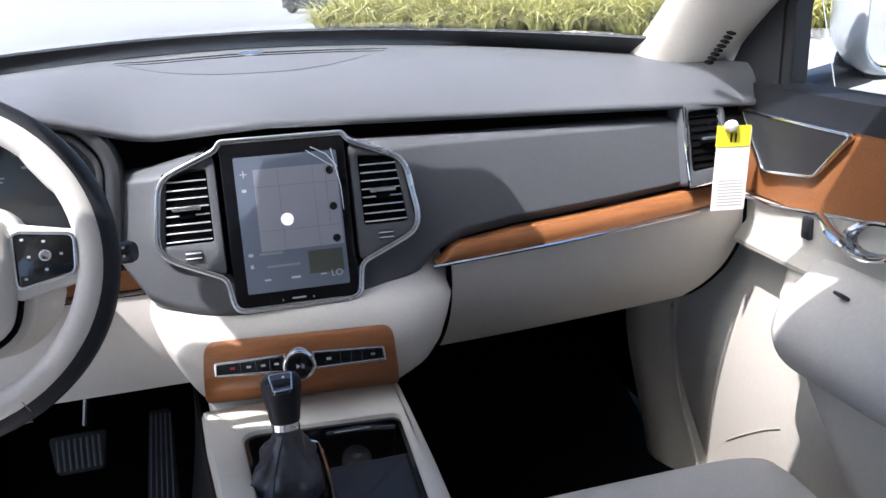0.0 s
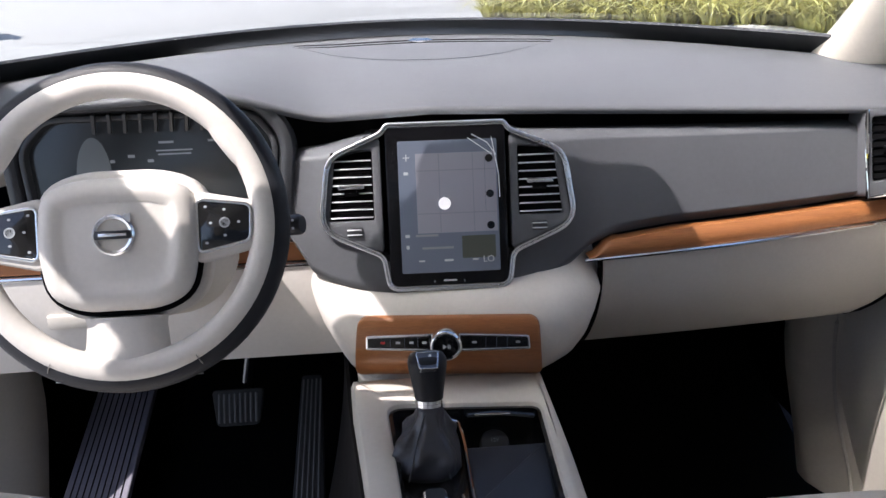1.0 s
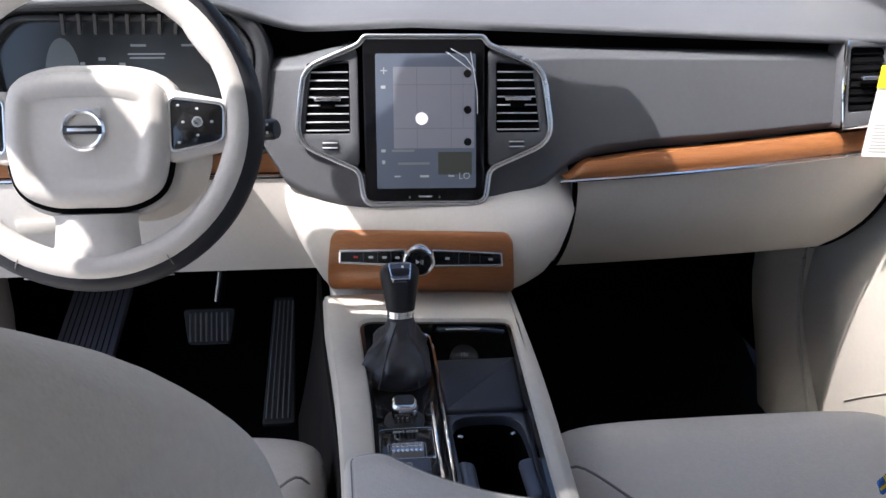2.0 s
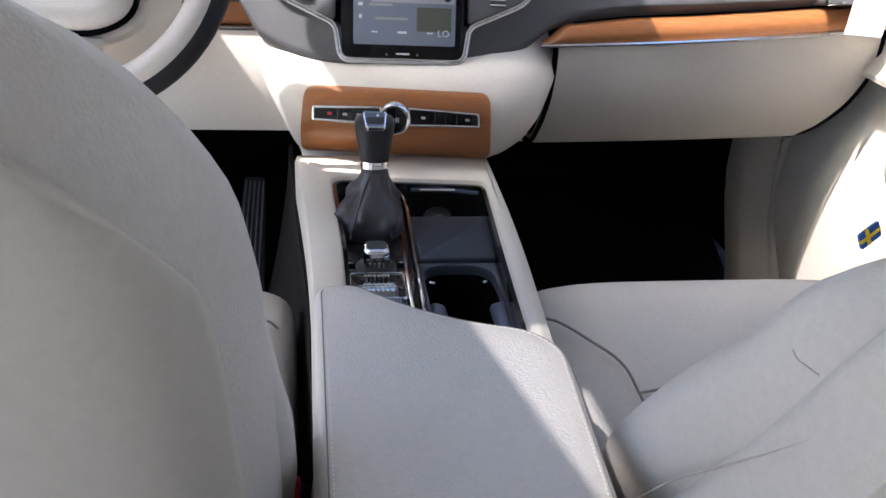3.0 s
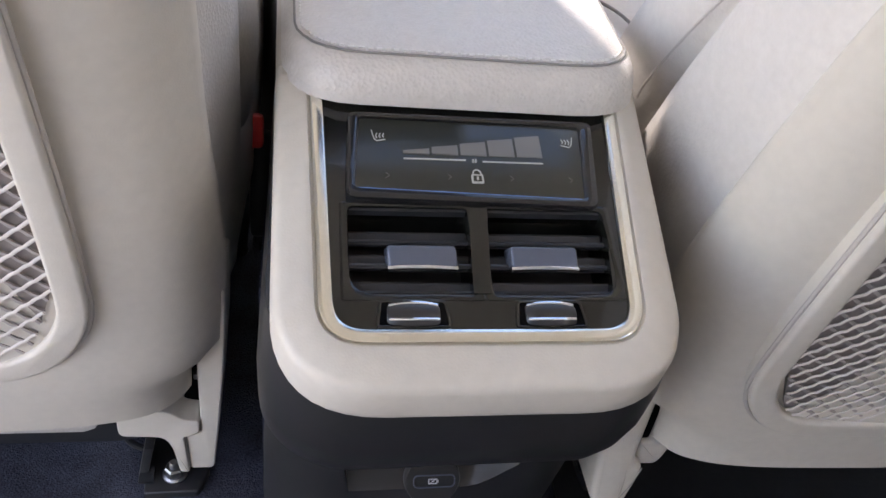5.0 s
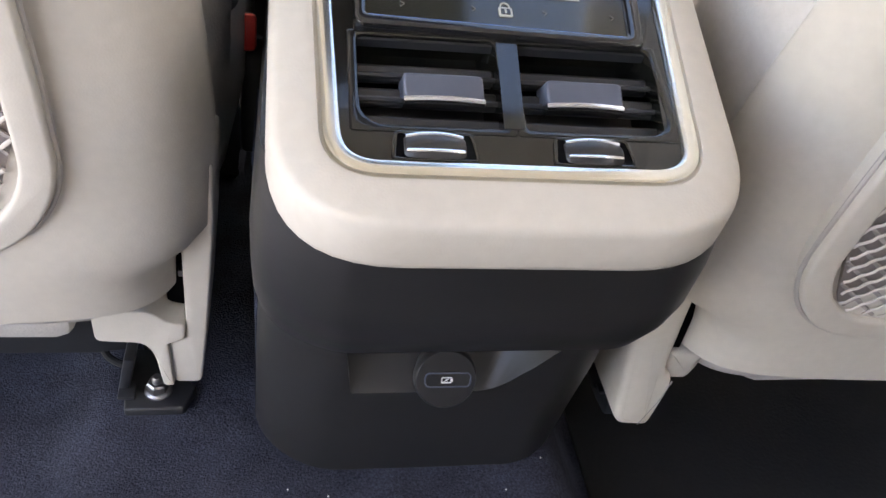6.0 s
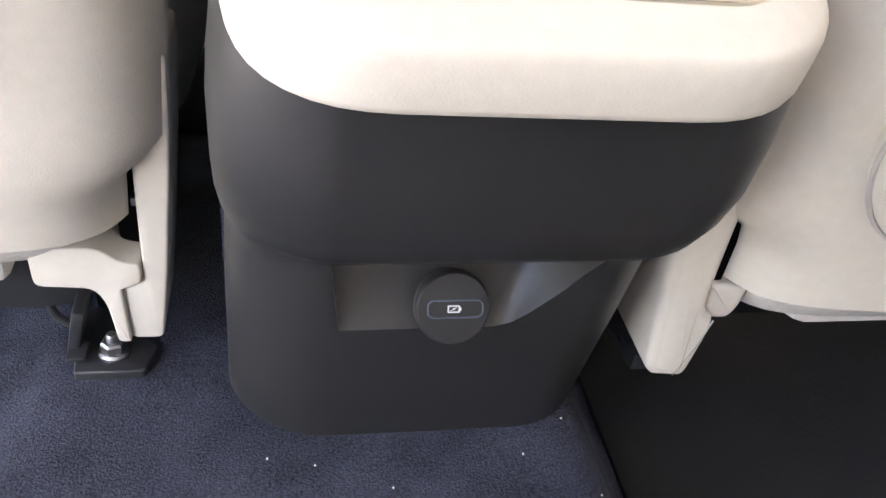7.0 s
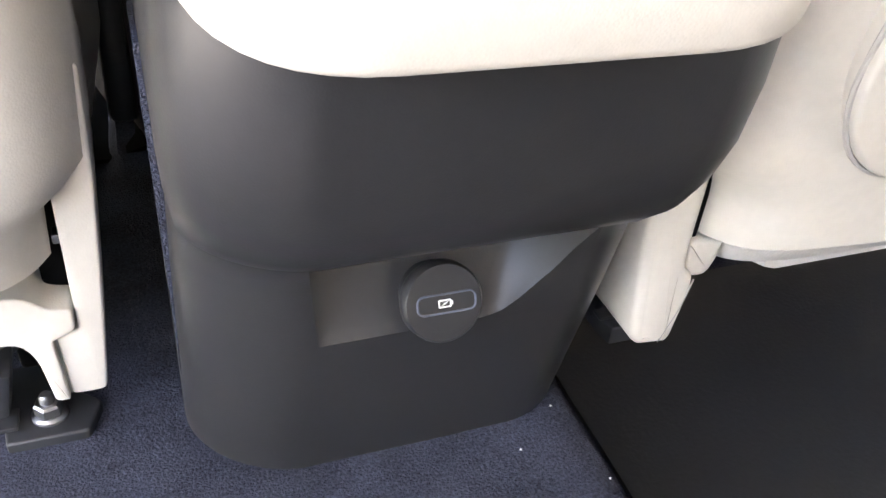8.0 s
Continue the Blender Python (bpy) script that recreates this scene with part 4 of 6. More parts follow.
part("play_mark", tf(loft([[(-0.004, -0.0032, z), (0.001, 0, z), (-0.004, 0.0032, z)] for z in (0.0158, 0.0168)]), WP @ pose(-0.004, 0.0145, 0.004)), ICON, kn)
for x in (0.0028, 0.0052):
    part("pause_bar", box(0.001, 0.006, 0.001, WP @ pose(-0.004 + x, 0.0145, 0.0205)), ICON, kn)

# speaker grille in the dashboard top
sg = thing("dash_speaker", "slotted tweeter strip set into the dashboard top", "speaker")
def top_at(x, y, lift=0.0):
    yl = lip(x)[0]
    yw = screen_y(x * 0.97)
    t = (y - yw) / (yl - yw)
    p = dash_top(x, min(1, max(0, t)))
    return Vector((p[0], p[1], p[2] + lift))
for y, x0, x1, r in ((1.545, -0.21, 0.25, 0.0030), (1.515, -0.20, 0.24, 0.0022)):
    ln = [top_at(x, y - 0.55 * (x - 0.015) ** 2, 0.0005) for x in span(x0, x1, 24)]
    part("slot", tube(ln, [r * math.sin(math.pi * (0.05 + 0.9 * i / 24)) ** 0.5 for i in range(25)], 6, flat=0.4), VOID, sg)
ln = [top_at(x, 1.36 + 0.14 * (abs(x - 0.015) / 0.225) ** 2.2, 0.0003) for x in span(-0.21, 0.24, 30)]
part("panel_groove", tube(ln, 0.0008, 6, flat=0.4), DARK, sg, "fine groove round the speaker panel")
part("tweeter", tf(lathe([(0.022, 0.0), (0.022, 0.004), (0.015, 0.008), (0.0, 0.009)], 24), Matrix.Translation(top_at(0.012, 1.53)) @ Matrix.Diagonal((1, 0.8, 0.7, 1))), CHROME, sg, "round bright tweeter")

# side vent at the passenger's end, with the paper tag on it
SV = axes((0.652, 1.118, 0.602), (1, 0.10, 0), (0, 0.25, 0.968))
sv = thing("side_vent", "slatted end vent with a chrome edge", "vent")
l0 = soften([(-0.038, -0.062), (0.046, -0.054), (0.040, 0.062), (-0.034, 0.062)], 0.008, 3)
l1 = soften([(-0.028, -0.040), (0.036, -0.036), (0.032, 0.052), (-0.026, 0.052)], 0.006, 3)
part("vent_frame", ring(l0, l1, -0.04, 0.0, SV, 0.002), DASH, sv)
# back and slats again carry the vent's shade as colour
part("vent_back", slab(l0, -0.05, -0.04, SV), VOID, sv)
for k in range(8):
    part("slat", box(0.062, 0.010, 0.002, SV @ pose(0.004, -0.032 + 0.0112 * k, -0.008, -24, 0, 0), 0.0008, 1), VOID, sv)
part("vent_tab", box(0.030, 0.006, 0.010, SV @ pose(0.004, 0.008, 0.002), 0.002), CHROME, sv)
part("chrome_edge", tube([SV @ Vector(p) for p in ((-0.034, 0.062, 0.001), (-0.038, 0.0, 0.002), (-0.040, -0.062, 0.002), (0.040, -0.056, 0.001))], 0.0028, 8), BRIGHT, sv)
TG = axes((0.676, 1.090, 0.570), (1, 0.02, -0.06), (-0.17, 0.03, 1))
tag = thing("paper_tag", "yellow and white paper tag hanging from the end vent", "tag")
part("card", slab(rrect(0.060, 0.128, 0.002, 2, 0.004, -0.004), -0.0005, 0.0005, TG), PAPER, tag)
part("yellow_band", slab(rrect(0.060, 0.032, 0.001, 2, 0.002, 0.046), 0.0005, 0.0012, TG), YELLOW, tag, "yellow printed band")
for x in (-0.002, 0.006):
    part("print_bar", slab(rrect(0.003, 0.014, 0.0005, 1, x, 0.044), 0.001, 0.0016, TG), INK, tag)
for k in range(9):
    part("print_line", slab(rrect(0.046, 0.0012, 0.0003, 1, 0.006, -0.022 - 0.0048 * k), 0.0005, 0.0009, TG), INKGREY, tag)
part("string_knot", tf(lathe([(0.0, -0.008), (0.007, -0.006), (0.009, 0), (0.006, 0.006), (0.0, 0.008)], 12), TG @ pose(-0.006, 0.062, 0.004) @ Matrix.Diagonal((1.4, 1, 0.7, 1))), PAPER, tag)

# ---- instrument cluster and its hood ----
cl = thing("instrument_cluster", "dark digital instrument display in a hooded recess", "gauge")
CL = Matrix.Translation((-0.08, 0.03, 0.83)) @ Matrix.Scale(0.985, 4) @ Matrix.Translation((0.08, -0.03, -0.83)) @ axes((-0.37, 1.125, 0.615), (1, 0, 0), (0, 0.20, 0.98))
cl_out = soften([(-0.185, -0.085), (0.172, -0.085), (0.186, 0.05), (0.142, 0.105), (-0.15, 0.105), (-0.20, 0.05)], 0.03, 5)
part("hood", ring(cl_out, shrink(cl_out, 0.020), -0.05, 0.010, CL, 0.008), DARK, cl, "charcoal hood round the display")
part("hood_lining", ring(shrink(cl_out, 0.022), shrink(cl_out, 0.030), -0.05, 0.004, CL, 0.002), DARK, cl)
face = part("display_glass", slab(shrink(cl_out, 0.026), -0.05, -0.012, CL), CLUSTER, cl, "dark display with faint figures")
for k in range(9):
    part("vent_rib", box(0.004, 0.030, 0.006, CL @ pose(-0.075 + 0.020 * k, 0.072, 0.004, 35, 0, -12)), DARK, cl)
# reflection on the glass, painted as a faint glowing oval
part("reflected_arc", tf(lathe([(0.0, 0.0), (0.055, 0.0), (0.055, 0.0008), (0.0, 0.0008)], 28), CL @ pose(-0.085, 0.0, -0.012) @ Matrix.Diagonal((0.42, 1, 1, 1))), emit_mat("cluster_reflection_glow", (0.08, 0.09, 0.095), 0.120), face, "pale reflection painted as a glowing oval on the display")
for x, y, w, h, mt in ((0.012, 0.045, 0.020, 0.003, ICONDIM), (0.022, 0.034, 0.048, 0.002, ICONDIM), (0.022, 0.029, 0.044, 0.002, ICONDIM), (0.075, 0.045, 0.016, 0.003, ICONDIM), (0.10, 0.030, 0.004, 0.005, ICONDIM),
                   (-0.035, 0.028, 0.009, 0.004, ICONDIM), (-0.060, 0.022, 0.006, 0.004, ICONDIM), (-0.010, 0.021, 0.008, 0.004, ICONDIM), (0.004, 0.006, 0.010, 0.003, ICONDIM)):
    part("figure", slab(rrect(w, h, 0.0004, 1, x, y), -0.0125, -0.0112, CL), mt, face)
lettering("0", 0.020, CL @ pose(-0.030, -0.010, -0.011), ICON, face)
lettering("P", 0.011, CL @ pose(0.120, 0.004, -0.011), ICON, face)

# ---- steering wheel ----
sw = thing("steering_wheel", "beige and dark leather steering wheel with chrome emblem", "steering wheel")
SW = axes((-0.348, 0.872, 0.612), (1, 0, 0), (0, 0.34, 0.94)) @ Matrix.Scale(0.90, 4)
R = 0.171
ax = SW.to_3x3() @ Vector((0, 0, 1))
def rim(a0, a1, off, material, nm, label, closed=False, r=0.0155, zo=0.0):
    n = 72 if closed else 40
    a = [a0 + (a1 - a0) * i / n for i in range(n + (0 if closed else 1))]
    pts = [SW @ Vector(((R + off) * math.cos(radians(t)), (R + off) * math.sin(radians(t)) + 0.009, zo)) for t in a]
    return part(nm, tube(pts, r, 14, closed, up=ax), material, sw, label)
rim(0, 360, 0.0042, BLACKLEATHER, "rim", "dark leather outer rim", True, 0.0165, -0.0035)
rim(0, 360, -0.0055, VINYL, "rim_cover", "beige leather inner rim", True, 0.0145, 0.004)
for a in (-62, -118):
    part("rim_seam", tube([SW @ Vector(((R + 0.0178 * math.cos(b)) * math.cos(radians(a)), (R + 0.0178 * math.cos(b)) * math.sin(radians(a)) + 0.009, 0.0178 * math.sin(b))) for b in span(0, 2 * math.pi, 20)], 0.0006, 6), SEAM, sw)
for a in (35, 145):
    part("thumb_grip", tf(lathe([(0.0, -0.085), (0.006, -0.075), (0.0125, -0.045), (0.0155, -0.012), (0.0150, 0.015), (0.0110, 0.045), (0.005, 0.065), (0.0, 0.072)], 20), SW @ pose((R - 0.010) * math.cos(radians(a)), (R - 0.010) * math.sin(radians(a)) + 0.009, 0.004, 0, 0, a) @ pose(0, 0, 0, 90, 0, 0)), VINYL, sw)
hub = soften([(-0.080, -0.070), (-0.045, -0.088), (0.045, -0.088), (0.080, -0.070), (0.092, -0.01), (0.085, 0.050), (0.045, 0.064), (-0.045, 0.064), (-0.085, 0.050), (-0.092, -0.01)], 0.03, 4)
secs = []
for d, z in ((0.004, -0.03), (0.0, -0.01), (0.0, 0.008), (0.003, 0.016), (0.008, 0.021), (0.016, 0.0245), (0.022, 0.0235), (0.029, 0.0195), (0.034, 0.0185), (0.045, 0.0195), (0.06, 0.0205)):
    secs.append([(x, y, z) for x, y in shrink(hub, d)] if d < 0.03 else [(x * (1 - d / 0.09), y * (1 - d / 0.085), z) for x, y in hub])
part("hub_base", slab(shrink(hub, -0.012), -0.034, -0.006, SW, 0.006), VINYL, sw)
low_edge = sorted([(x, y) for x, y in shrink(hub, -0.0025) if y < -0.012], key=lambda p: math.atan2(p[0], -p[1]))
part("hub_gap", tube([SW @ Vector((x, y, 0.004)) for x, y in low_edge], 0.0032, 8, up=ax), VOID, sw)
part("hub_cover", tf(loft(secs), SW @ pose(0, 0, 0.006)), VINYL, sw, "beige airbag cover")
for s in (-1, 1):
    sp = soften([(s * 0.085, -0.040), (s * 0.160, -0.022), (s * 0.162, 0.030), (s * 0.085, 0.046)][::s], 0.010, 4)
    part("spoke", slab(sp, -0.012, 0.012, SW, 0.004), VINYL, sw)
    sp2 = soften([(s * 0.090, -0.026), (s * 0.148, -0.014), (s * 0.150, 0.026), (s * 0.090, 0.034)][::s], 0.008, 4)
    part("spoke_frame", ring(shrink(sp2, -0.003), shrink(sp2, 0.001), 0.008, 0.016, SW, 0.001), CHROME, sw)
    pad = part("button_pad", slab(sp2, 0.008, 0.0145, SW, 0.001), PIANO, sw, "glossy black steering wheel buttons")
    for x, y in ((0.120, 0.022), (0.120, -0.008), (0.104, 0.007), (0.136, 0.007), (0.099, 0.026), (0.099, -0.016)):
        part("button_mark", slab(rrect(0.0036, 0.0028, 0.001, 2, s * x, y), 0.014, 0.0152, SW), ICON, pad)
    part("select_ring", tf(lathe([(0.0062, 0.0), (0.0062, 0.001), (0.0045, 0.001), (0.0045, 0.0)], 20), SW @ pose(s * 0.120, 0.007, 0.0145)), ICON, pad)
low = [[(w * a, y, z) for a, z in ((-1, -0.004), (-0.6, 0.010), (0, 0.014), (0.6, 0.010), (1, -0.004), (0.6, -0.014), (-0.6, -0.014))] for y, w in ((-0.0955, 0.048), (-0.105, 0.046), (-0.13, 0.048), (-0.150, 0.060), (-0.168, 0.085))]
part("lower_spoke", tf(loft(low), SW), VINYL, sw, "beige lower spoke")
part("emblem", tf(lathe([(0.0205, 0.0), (0.0205, 0.004), (0.0185, 0.006), (0.0160, 0.005), (0.0155, 0.0)], 36), SW @ pose(-0.001, -0.002, 0.0255) @ Matrix.Scale(1.15, 4)), FRAMECHROME, sw, "round chrome emblem")
part("emblem_face", tf(lathe([(0.0, 0.0), (0.0158, 0.0), (0.0158, 0.003), (0.0, 0.003)], 32), SW @ pose(-0.001, -0.002, 0.0255) @ Matrix.Scale(1.15, 4)), TRIM, sw)
part("emblem_band", box(0.041, 0.0095, 0.003, SW @ pose(-0.001, -0.002, 0.0318), 0.001), DARK, sw)
part("emblem_bar", box(0.031, 0.0036, 0.001, SW @ pose(-0.001, -0.002, 0.0337), 0.0003), FRAMECHROME, sw)
part("emblem_point", tf(loft([[(0.010, 0.012, z), (0.019, 0.012, z), (0.019, 0.022, z), (0.011, 0.021, z)] for z in (0.0255, 0.0315)]), SW), FRAMECHROME, sw)
part("column", tf(lathe([(0.094, -0.24), (0.090, -0.07), (0.074, -0.035), (0.0, -0.03)], 32), SW @ pose(0, -0.012, 0)), TRIM, sw, "beige steering column shroud")
for s in (-1, 1):
    st = part("stalk", tube([SW @ Vector((s * 0.06, -0.01, -0.07)), SW @ Vector((s * 0.150, 0.002, -0.062)), SW @ Vector((s * 0.180, 0.004, -0.058))], [0.009, 0.008, 0.010], 10, up=ax), DARK, sw)
    part("stalk_end", tf(lathe([(0.0, -0.016), (0.011, -0.016), (0.013, -0.012), (0.013, 0.010), (0.011, 0.014), (0.0, 0.014)], 20), SW @ pose(s * 0.190, 0.004, -0.056, 0, 70 * s, 0)), DARK, st)
    for y in (-0.005, 0.005):
        part("stalk_mark", box(0.003, 0.003, 0.002, SW @ pose(s * 0.192, 0.004 + y, -0.0425)), ICON, st)

# ---- pedals and footrest ----
PEDAL = mat("grey_pedal_rubber", (0.16, 0.16, 0.165), 0.7, vary=0.15, vscale=20)
br = thing("brake_pedal", "ribbed black brake pedal", "pedal")
BP = axes((-0.368, 1.462, 0.075), (1, 0, 0), (0, 0.5, 0.87))
part("pad", slab(soften([(-0.040, -0.034), (0.040, -0.034), (0.050, 0.036), (-0.050, 0.036)], 0.010, 3), -0.008, 0.004, BP, 0.003), RUBBER, br)
for k in range(8):
    part("rib", box(0.0045, 0.056, 0.005, BP @ pose(-0.035 + 0.010 * k, 0, 0.005), 0.0015, 1), PEDAL, br)
part("lever", tube([(-0.350, 1.48, 0.09), (-0.335, 1.58, 0.22), (-0.33, 1.60, 0.36)], 0.010, 8), VOID, br)
part("push_rod", tube([(-0.335, 1.44, 0.20), (-0.345, 1.43, 0.145)], 0.004, 8), STEEL, br)
ac = thing("accelerator_pedal", "tall ribbed black accelerator pedal", "pedal")
AP = axes((-0.228, 1.40, 0.035), (1, 0.0, 0), (0.06, 0.80, 0.60))
part("pad", slab(soften([(-0.034, -0.13), (0.026, -0.13), (0.020, 0.13), (-0.018, 0.13)], 0.006, 3), -0.010, 0.003, AP, 0.003), RUBBER, ac)
for k in range(5):
    part("rib", box(0.003, 0.24, 0.004, AP @ pose(-0.020 + 0.009 * k, 0, 0.004, 0, 0, -3 + 0.4 * k), 0.001, 1), PEDAL, ac)
fs = thing("footrest", "ribbed grey footrest plate", "footrest")
FP = axes((-0.613, 1.46, 0.02), (1, 0.0, 0), (-0.075, 0.93, 0.30))
part("plate", slab(rrect(0.115, 0.42, 0.010, 3), -0.012, 0.004, FP, 0.003), mat("footrest_grey", (0.23, 0.22, 0.27), 0.5), fs)
for k in range(9):
    part("rib", box(0.0016, 0.40, 0.004, FP @ pose(-0.045 + 0.0112 * k, 0, 0.005), 0.001, 1), RUBBER, fs)


# ---- centre console ----
def carve(ob, cutter):
    """Cuts a closed form out of a mesh object."""
    me = bpy.data.meshes.new("cut")
    bmesh.ops.recalc_face_normals(cutter, faces=cutter.faces)
    cutter.to_mesh(me)
    cutter.free()
    c = new("cut", me)
    md = ob.modifiers.new("cut", "BOOLEAN")
    md.operation, md.object, md.solver = "DIFFERENCE", c, "EXACT"
    bpy.context.view_layer.update()
    done = bpy.data.meshes.new_from_object(ob.evaluated_get(bpy.context.evaluated_depsgraph_get()))
    ob.modifiers.clear()
    ob.data = done
    bpy.data.objects.remove(c)
    done.set_sharp_from_angle(angle=radians(35))
    return ob


FLAT = Matrix()
con = thing("centre_console", "beige centre console with open tray and dark lower sides", "console")
r_out = soften([(-0.097, 0.36), (0.103, 0.36), (0.114, 0.58), (0.130, 0.80), (0.135, 1.05), (-0.131, 1.05), (-0.106, 0.78)], [0.02, 0.02, 0.1, 0.15, 0.01, 0.01, 0.15], 5)
r_in = soften([(-0.072, 0.45), (0.088, 0.45), (0.094, 0.62), (0.103, 0.78), (0.114, 0.956), (-0.081, 0.975), (-0.068, 0.74)], [0.01, 0.01, 0.05, 0.1, 0.014, 0.022, 0.08], 5)
part("top_rail", ring(r_out, r_in, 0.272, 0.334, FLAT, 0.010), TRIM, con, "beige frame round the open tray")
body = part("side_body", slab(shrink(r_out, 0.004), -0.04, 0.274, FLAT), COVER, con, "black lower console sides")
part("tray_wall", ring(shrink(r_in, -0.001), shrink(r_in, 0.004), 0.272, 0.326, FLAT), PIANO, con)

# shifter side: glossy plate, bright trims, boot and lever
plate = soften([(-0.080, 0.60), (0.006, 0.60), (0.008, 0.93), (-0.002, 0.965), (-0.078, 0.965)], 0.008, 3)
part("shift_plate", slab(plate, 0.27, 0.306, FLAT, 0.002), PIANO, con, "glossy black shifter plate")
for pts in (((0.006, 0.60, 0.309), (0.0085, 0.80, 0.311), (0.010, 0.925, 0.313), (0.000, 0.955, 0.314), (-0.06, 0.962, 0.314)), ((-0.001, 0.60, 0.308), (-0.004, 0.70, 0.308), (-0.003, 0.80, 0.310))):
    part("chrome_trim", tube(smooth_line(pts, 5), 0.0022, 8), BRIGHT, con)
lev = thing("gear_lever", "black gear lever with leather boot and chrome ring", "gear lever")
secs = []
for z, w, h, cx, cy in ((0.304, 0.076, 0.106, -0.036, 0.880), (0.311, 0.088, 0.116, -0.036, 0.880), (0.320, 0.092, 0.120, -0.036, 0.880), (0.330, 0.090, 0.114, -0.036, 0.880), (0.340, 0.080, 0.096, -0.035, 0.881), (0.349, 0.060, 0.070, -0.034, 0.883), (0.358, 0.043, 0.048, -0.033, 0.885), (0.368, 0.035, 0.037, -0.032, 0.886), (0.378, 0.030, 0.030, -0.032, 0.887)):
    w, h = lin(0.030, w, 0.80), lin(0.030, h, 0.80)
    lp = rrect(w, h, min(w, h) * 0.42, 8, cx, cy)
    k = math.sin(math.pi * min(1, max(0, (z - 0.306) / 0.072)))
    out = []
    for i, (x, y) in enumerate(lp):
        a = 2 * math.pi * i / len(lp)
        f = 1 + k * (0.10 * math.sin(3 * a + 60 * z + 0.6) + 0.10 * math.sin(6 * a - 110 * z) + 0.06 * math.sin(11 * a + 190 * z)) - 0.16 * k * max(0.0, math.cos(a - 2.6)) ** 8 - 0.16 * k * max(0.0, math.cos(a - 5.9)) ** 8
        out.append((cx + (x - cx) * f, cy + (y - cy) * f, z + 0.003 * k * math.sin(7 * a)))
    secs.append(out)
sm = []
for a, b in zip(secs, secs[1:]):
    for s in range(3):
        sm.append([Vector(p).lerp(Vector(q), s / 3) for p, q in zip(a, b)])
sm.append(secs[-1])
part("boot", loft(sm), mat("soft_black_leather", (0.034, 0.035, 0.043), 0.40, vary=0.12, vscale=30, bump=0.3, bscale=650, bkind="grain", dist=0.0006, spec=0.6), lev, "creased black leather boot", 80)
for x in (-0.013, 0.011):
    part("boot_seam", tube(smooth_line([(-0.036 + 2.0 * x, 0.823, 0.316), (-0.035 + 1.5 * x, 0.840, 0.336), (-0.033 + x, 0.862, 0.356), (-0.032 + 0.5 * x, 0.871, 0.374)], 5), 0.0010, 6), DARK, lev)
KN = axes((-0.032, 0.889, 0.380), (1, 0, 0), (0, 0.97, -0.2))
part("chrome_ring", tf(lathe([(0.0155, -0.004), (0.0165, -0.003), (0.0165, 0.0005), (0.0158, 0.001), (0.0165, 0.0015), (0.0165, 0.005), (0.0155, 0.006), (0.0, 0.006)], 28), KN), BRIGHT, lev, "double chrome ring")
secs = [[(x, y, z) for x, y in rrect(w, d, 0.42 * min(w, d), 6, 0, cy)] for z, w, d, cy in ((0.006, 0.0335, 0.033, 0), (0.018, 0.037, 0.035, 0.001), (0.033, 0.0425, 0.041, 0.003), (0.045, 0.0465, 0.047, 0.004), (0.052, 0.0455, 0.045, 0.005), (0.0565, 0.040, 0.037, 0.007), (0.0585, 0.029, 0.025, 0.008))]
part("knob", tf(loft(secs), KN), BLACKLEATHER, lev, "black leather lever knob", 60)
KP = KN @ pose(0, -0.0115, 0.0535, 40, 0, 0)
pl = soften([(-0.011, -0.013), (0.011, -0.013), (0.014, 0.012), (-0.014, 0.012)], 0.004, 3)
part("knob_frame", ring(pl, shrink(pl, 0.0018), -0.006, 0.0022, KP, 0.0006), BRIGHT, lev)
part("knob_plate", slab(shrink(pl, 0.0016), -0.006, 0.0014, KP), GRAPHITE, lev, "dark shift pattern plate")
for x, y in ((0.003, 0.006), (0.003, 0.001), (0.003, -0.004), (-0.004, -0.001)):
    part("shift_mark", slab(rrect(0.003, 0.003, 0.0004, 1, x, y), 0.001, 0.0019, KP), WHITE, lev)

# start knob, drive-mode roller and switches behind the lever
st = thing("start_knob", "faceted chrome engine start knob", "knob")
secs = [[(x, y, z) for x, y in rrect(w, d, 0.0085, 6)] for z, w, d in ((0.0, 0.026, 0.024), (0.005, 0.0275, 0.026), (0.014, 0.0285, 0.0265), (0.019, 0.0285, 0.0265), (0.0225, 0.0275, 0.0255), (0.0245, 0.025, 0.023), (0.0252, 0.022, 0.020))]
part("base", tf(lathe([(0.022, 0.0), (0.022, 0.004), (0.019, 0.006), (0.0, 0.006)], 28), pose(-0.0355, 0.772, 0.305)), DARK, st)
part("body", tf(loft(secs), pose(-0.0355, 0.772, 0.309)), BRIGHT, st, "polished chrome knob", 30)
part("cap", slab(rrect(0.0215, 0.0185, 0.005, 4), 0.3340, 0.3350, pose(-0.0355, 0.772, 0.0)), DARK, st)
for k in range(5):
    part("tick", box(0.0026, 0.002, 0.009, pose(-0.0455 + 0.005 * k, 0.7588, 0.319)), DARK, st)
dm = thing("drive_mode_switch", "drive mode roller with chrome diamond knurling", "switch")
part("surround", slab(rrect(0.056, 0.052, 0.004, 3, -0.036, 0.727), 0.304, 0.310, FLAT, 0.002), PIANO, dm)
part("roller", tf(lathe([(0.0, -0.017), (0.011, -0.017), (0.012, -0.015), (0.012, 0.015), (0.011, 0.017), (0.0, 0.017)], 24), pose(-0.0365, 0.713, 0.306, 0, 90, 0)), STEEL, dm)
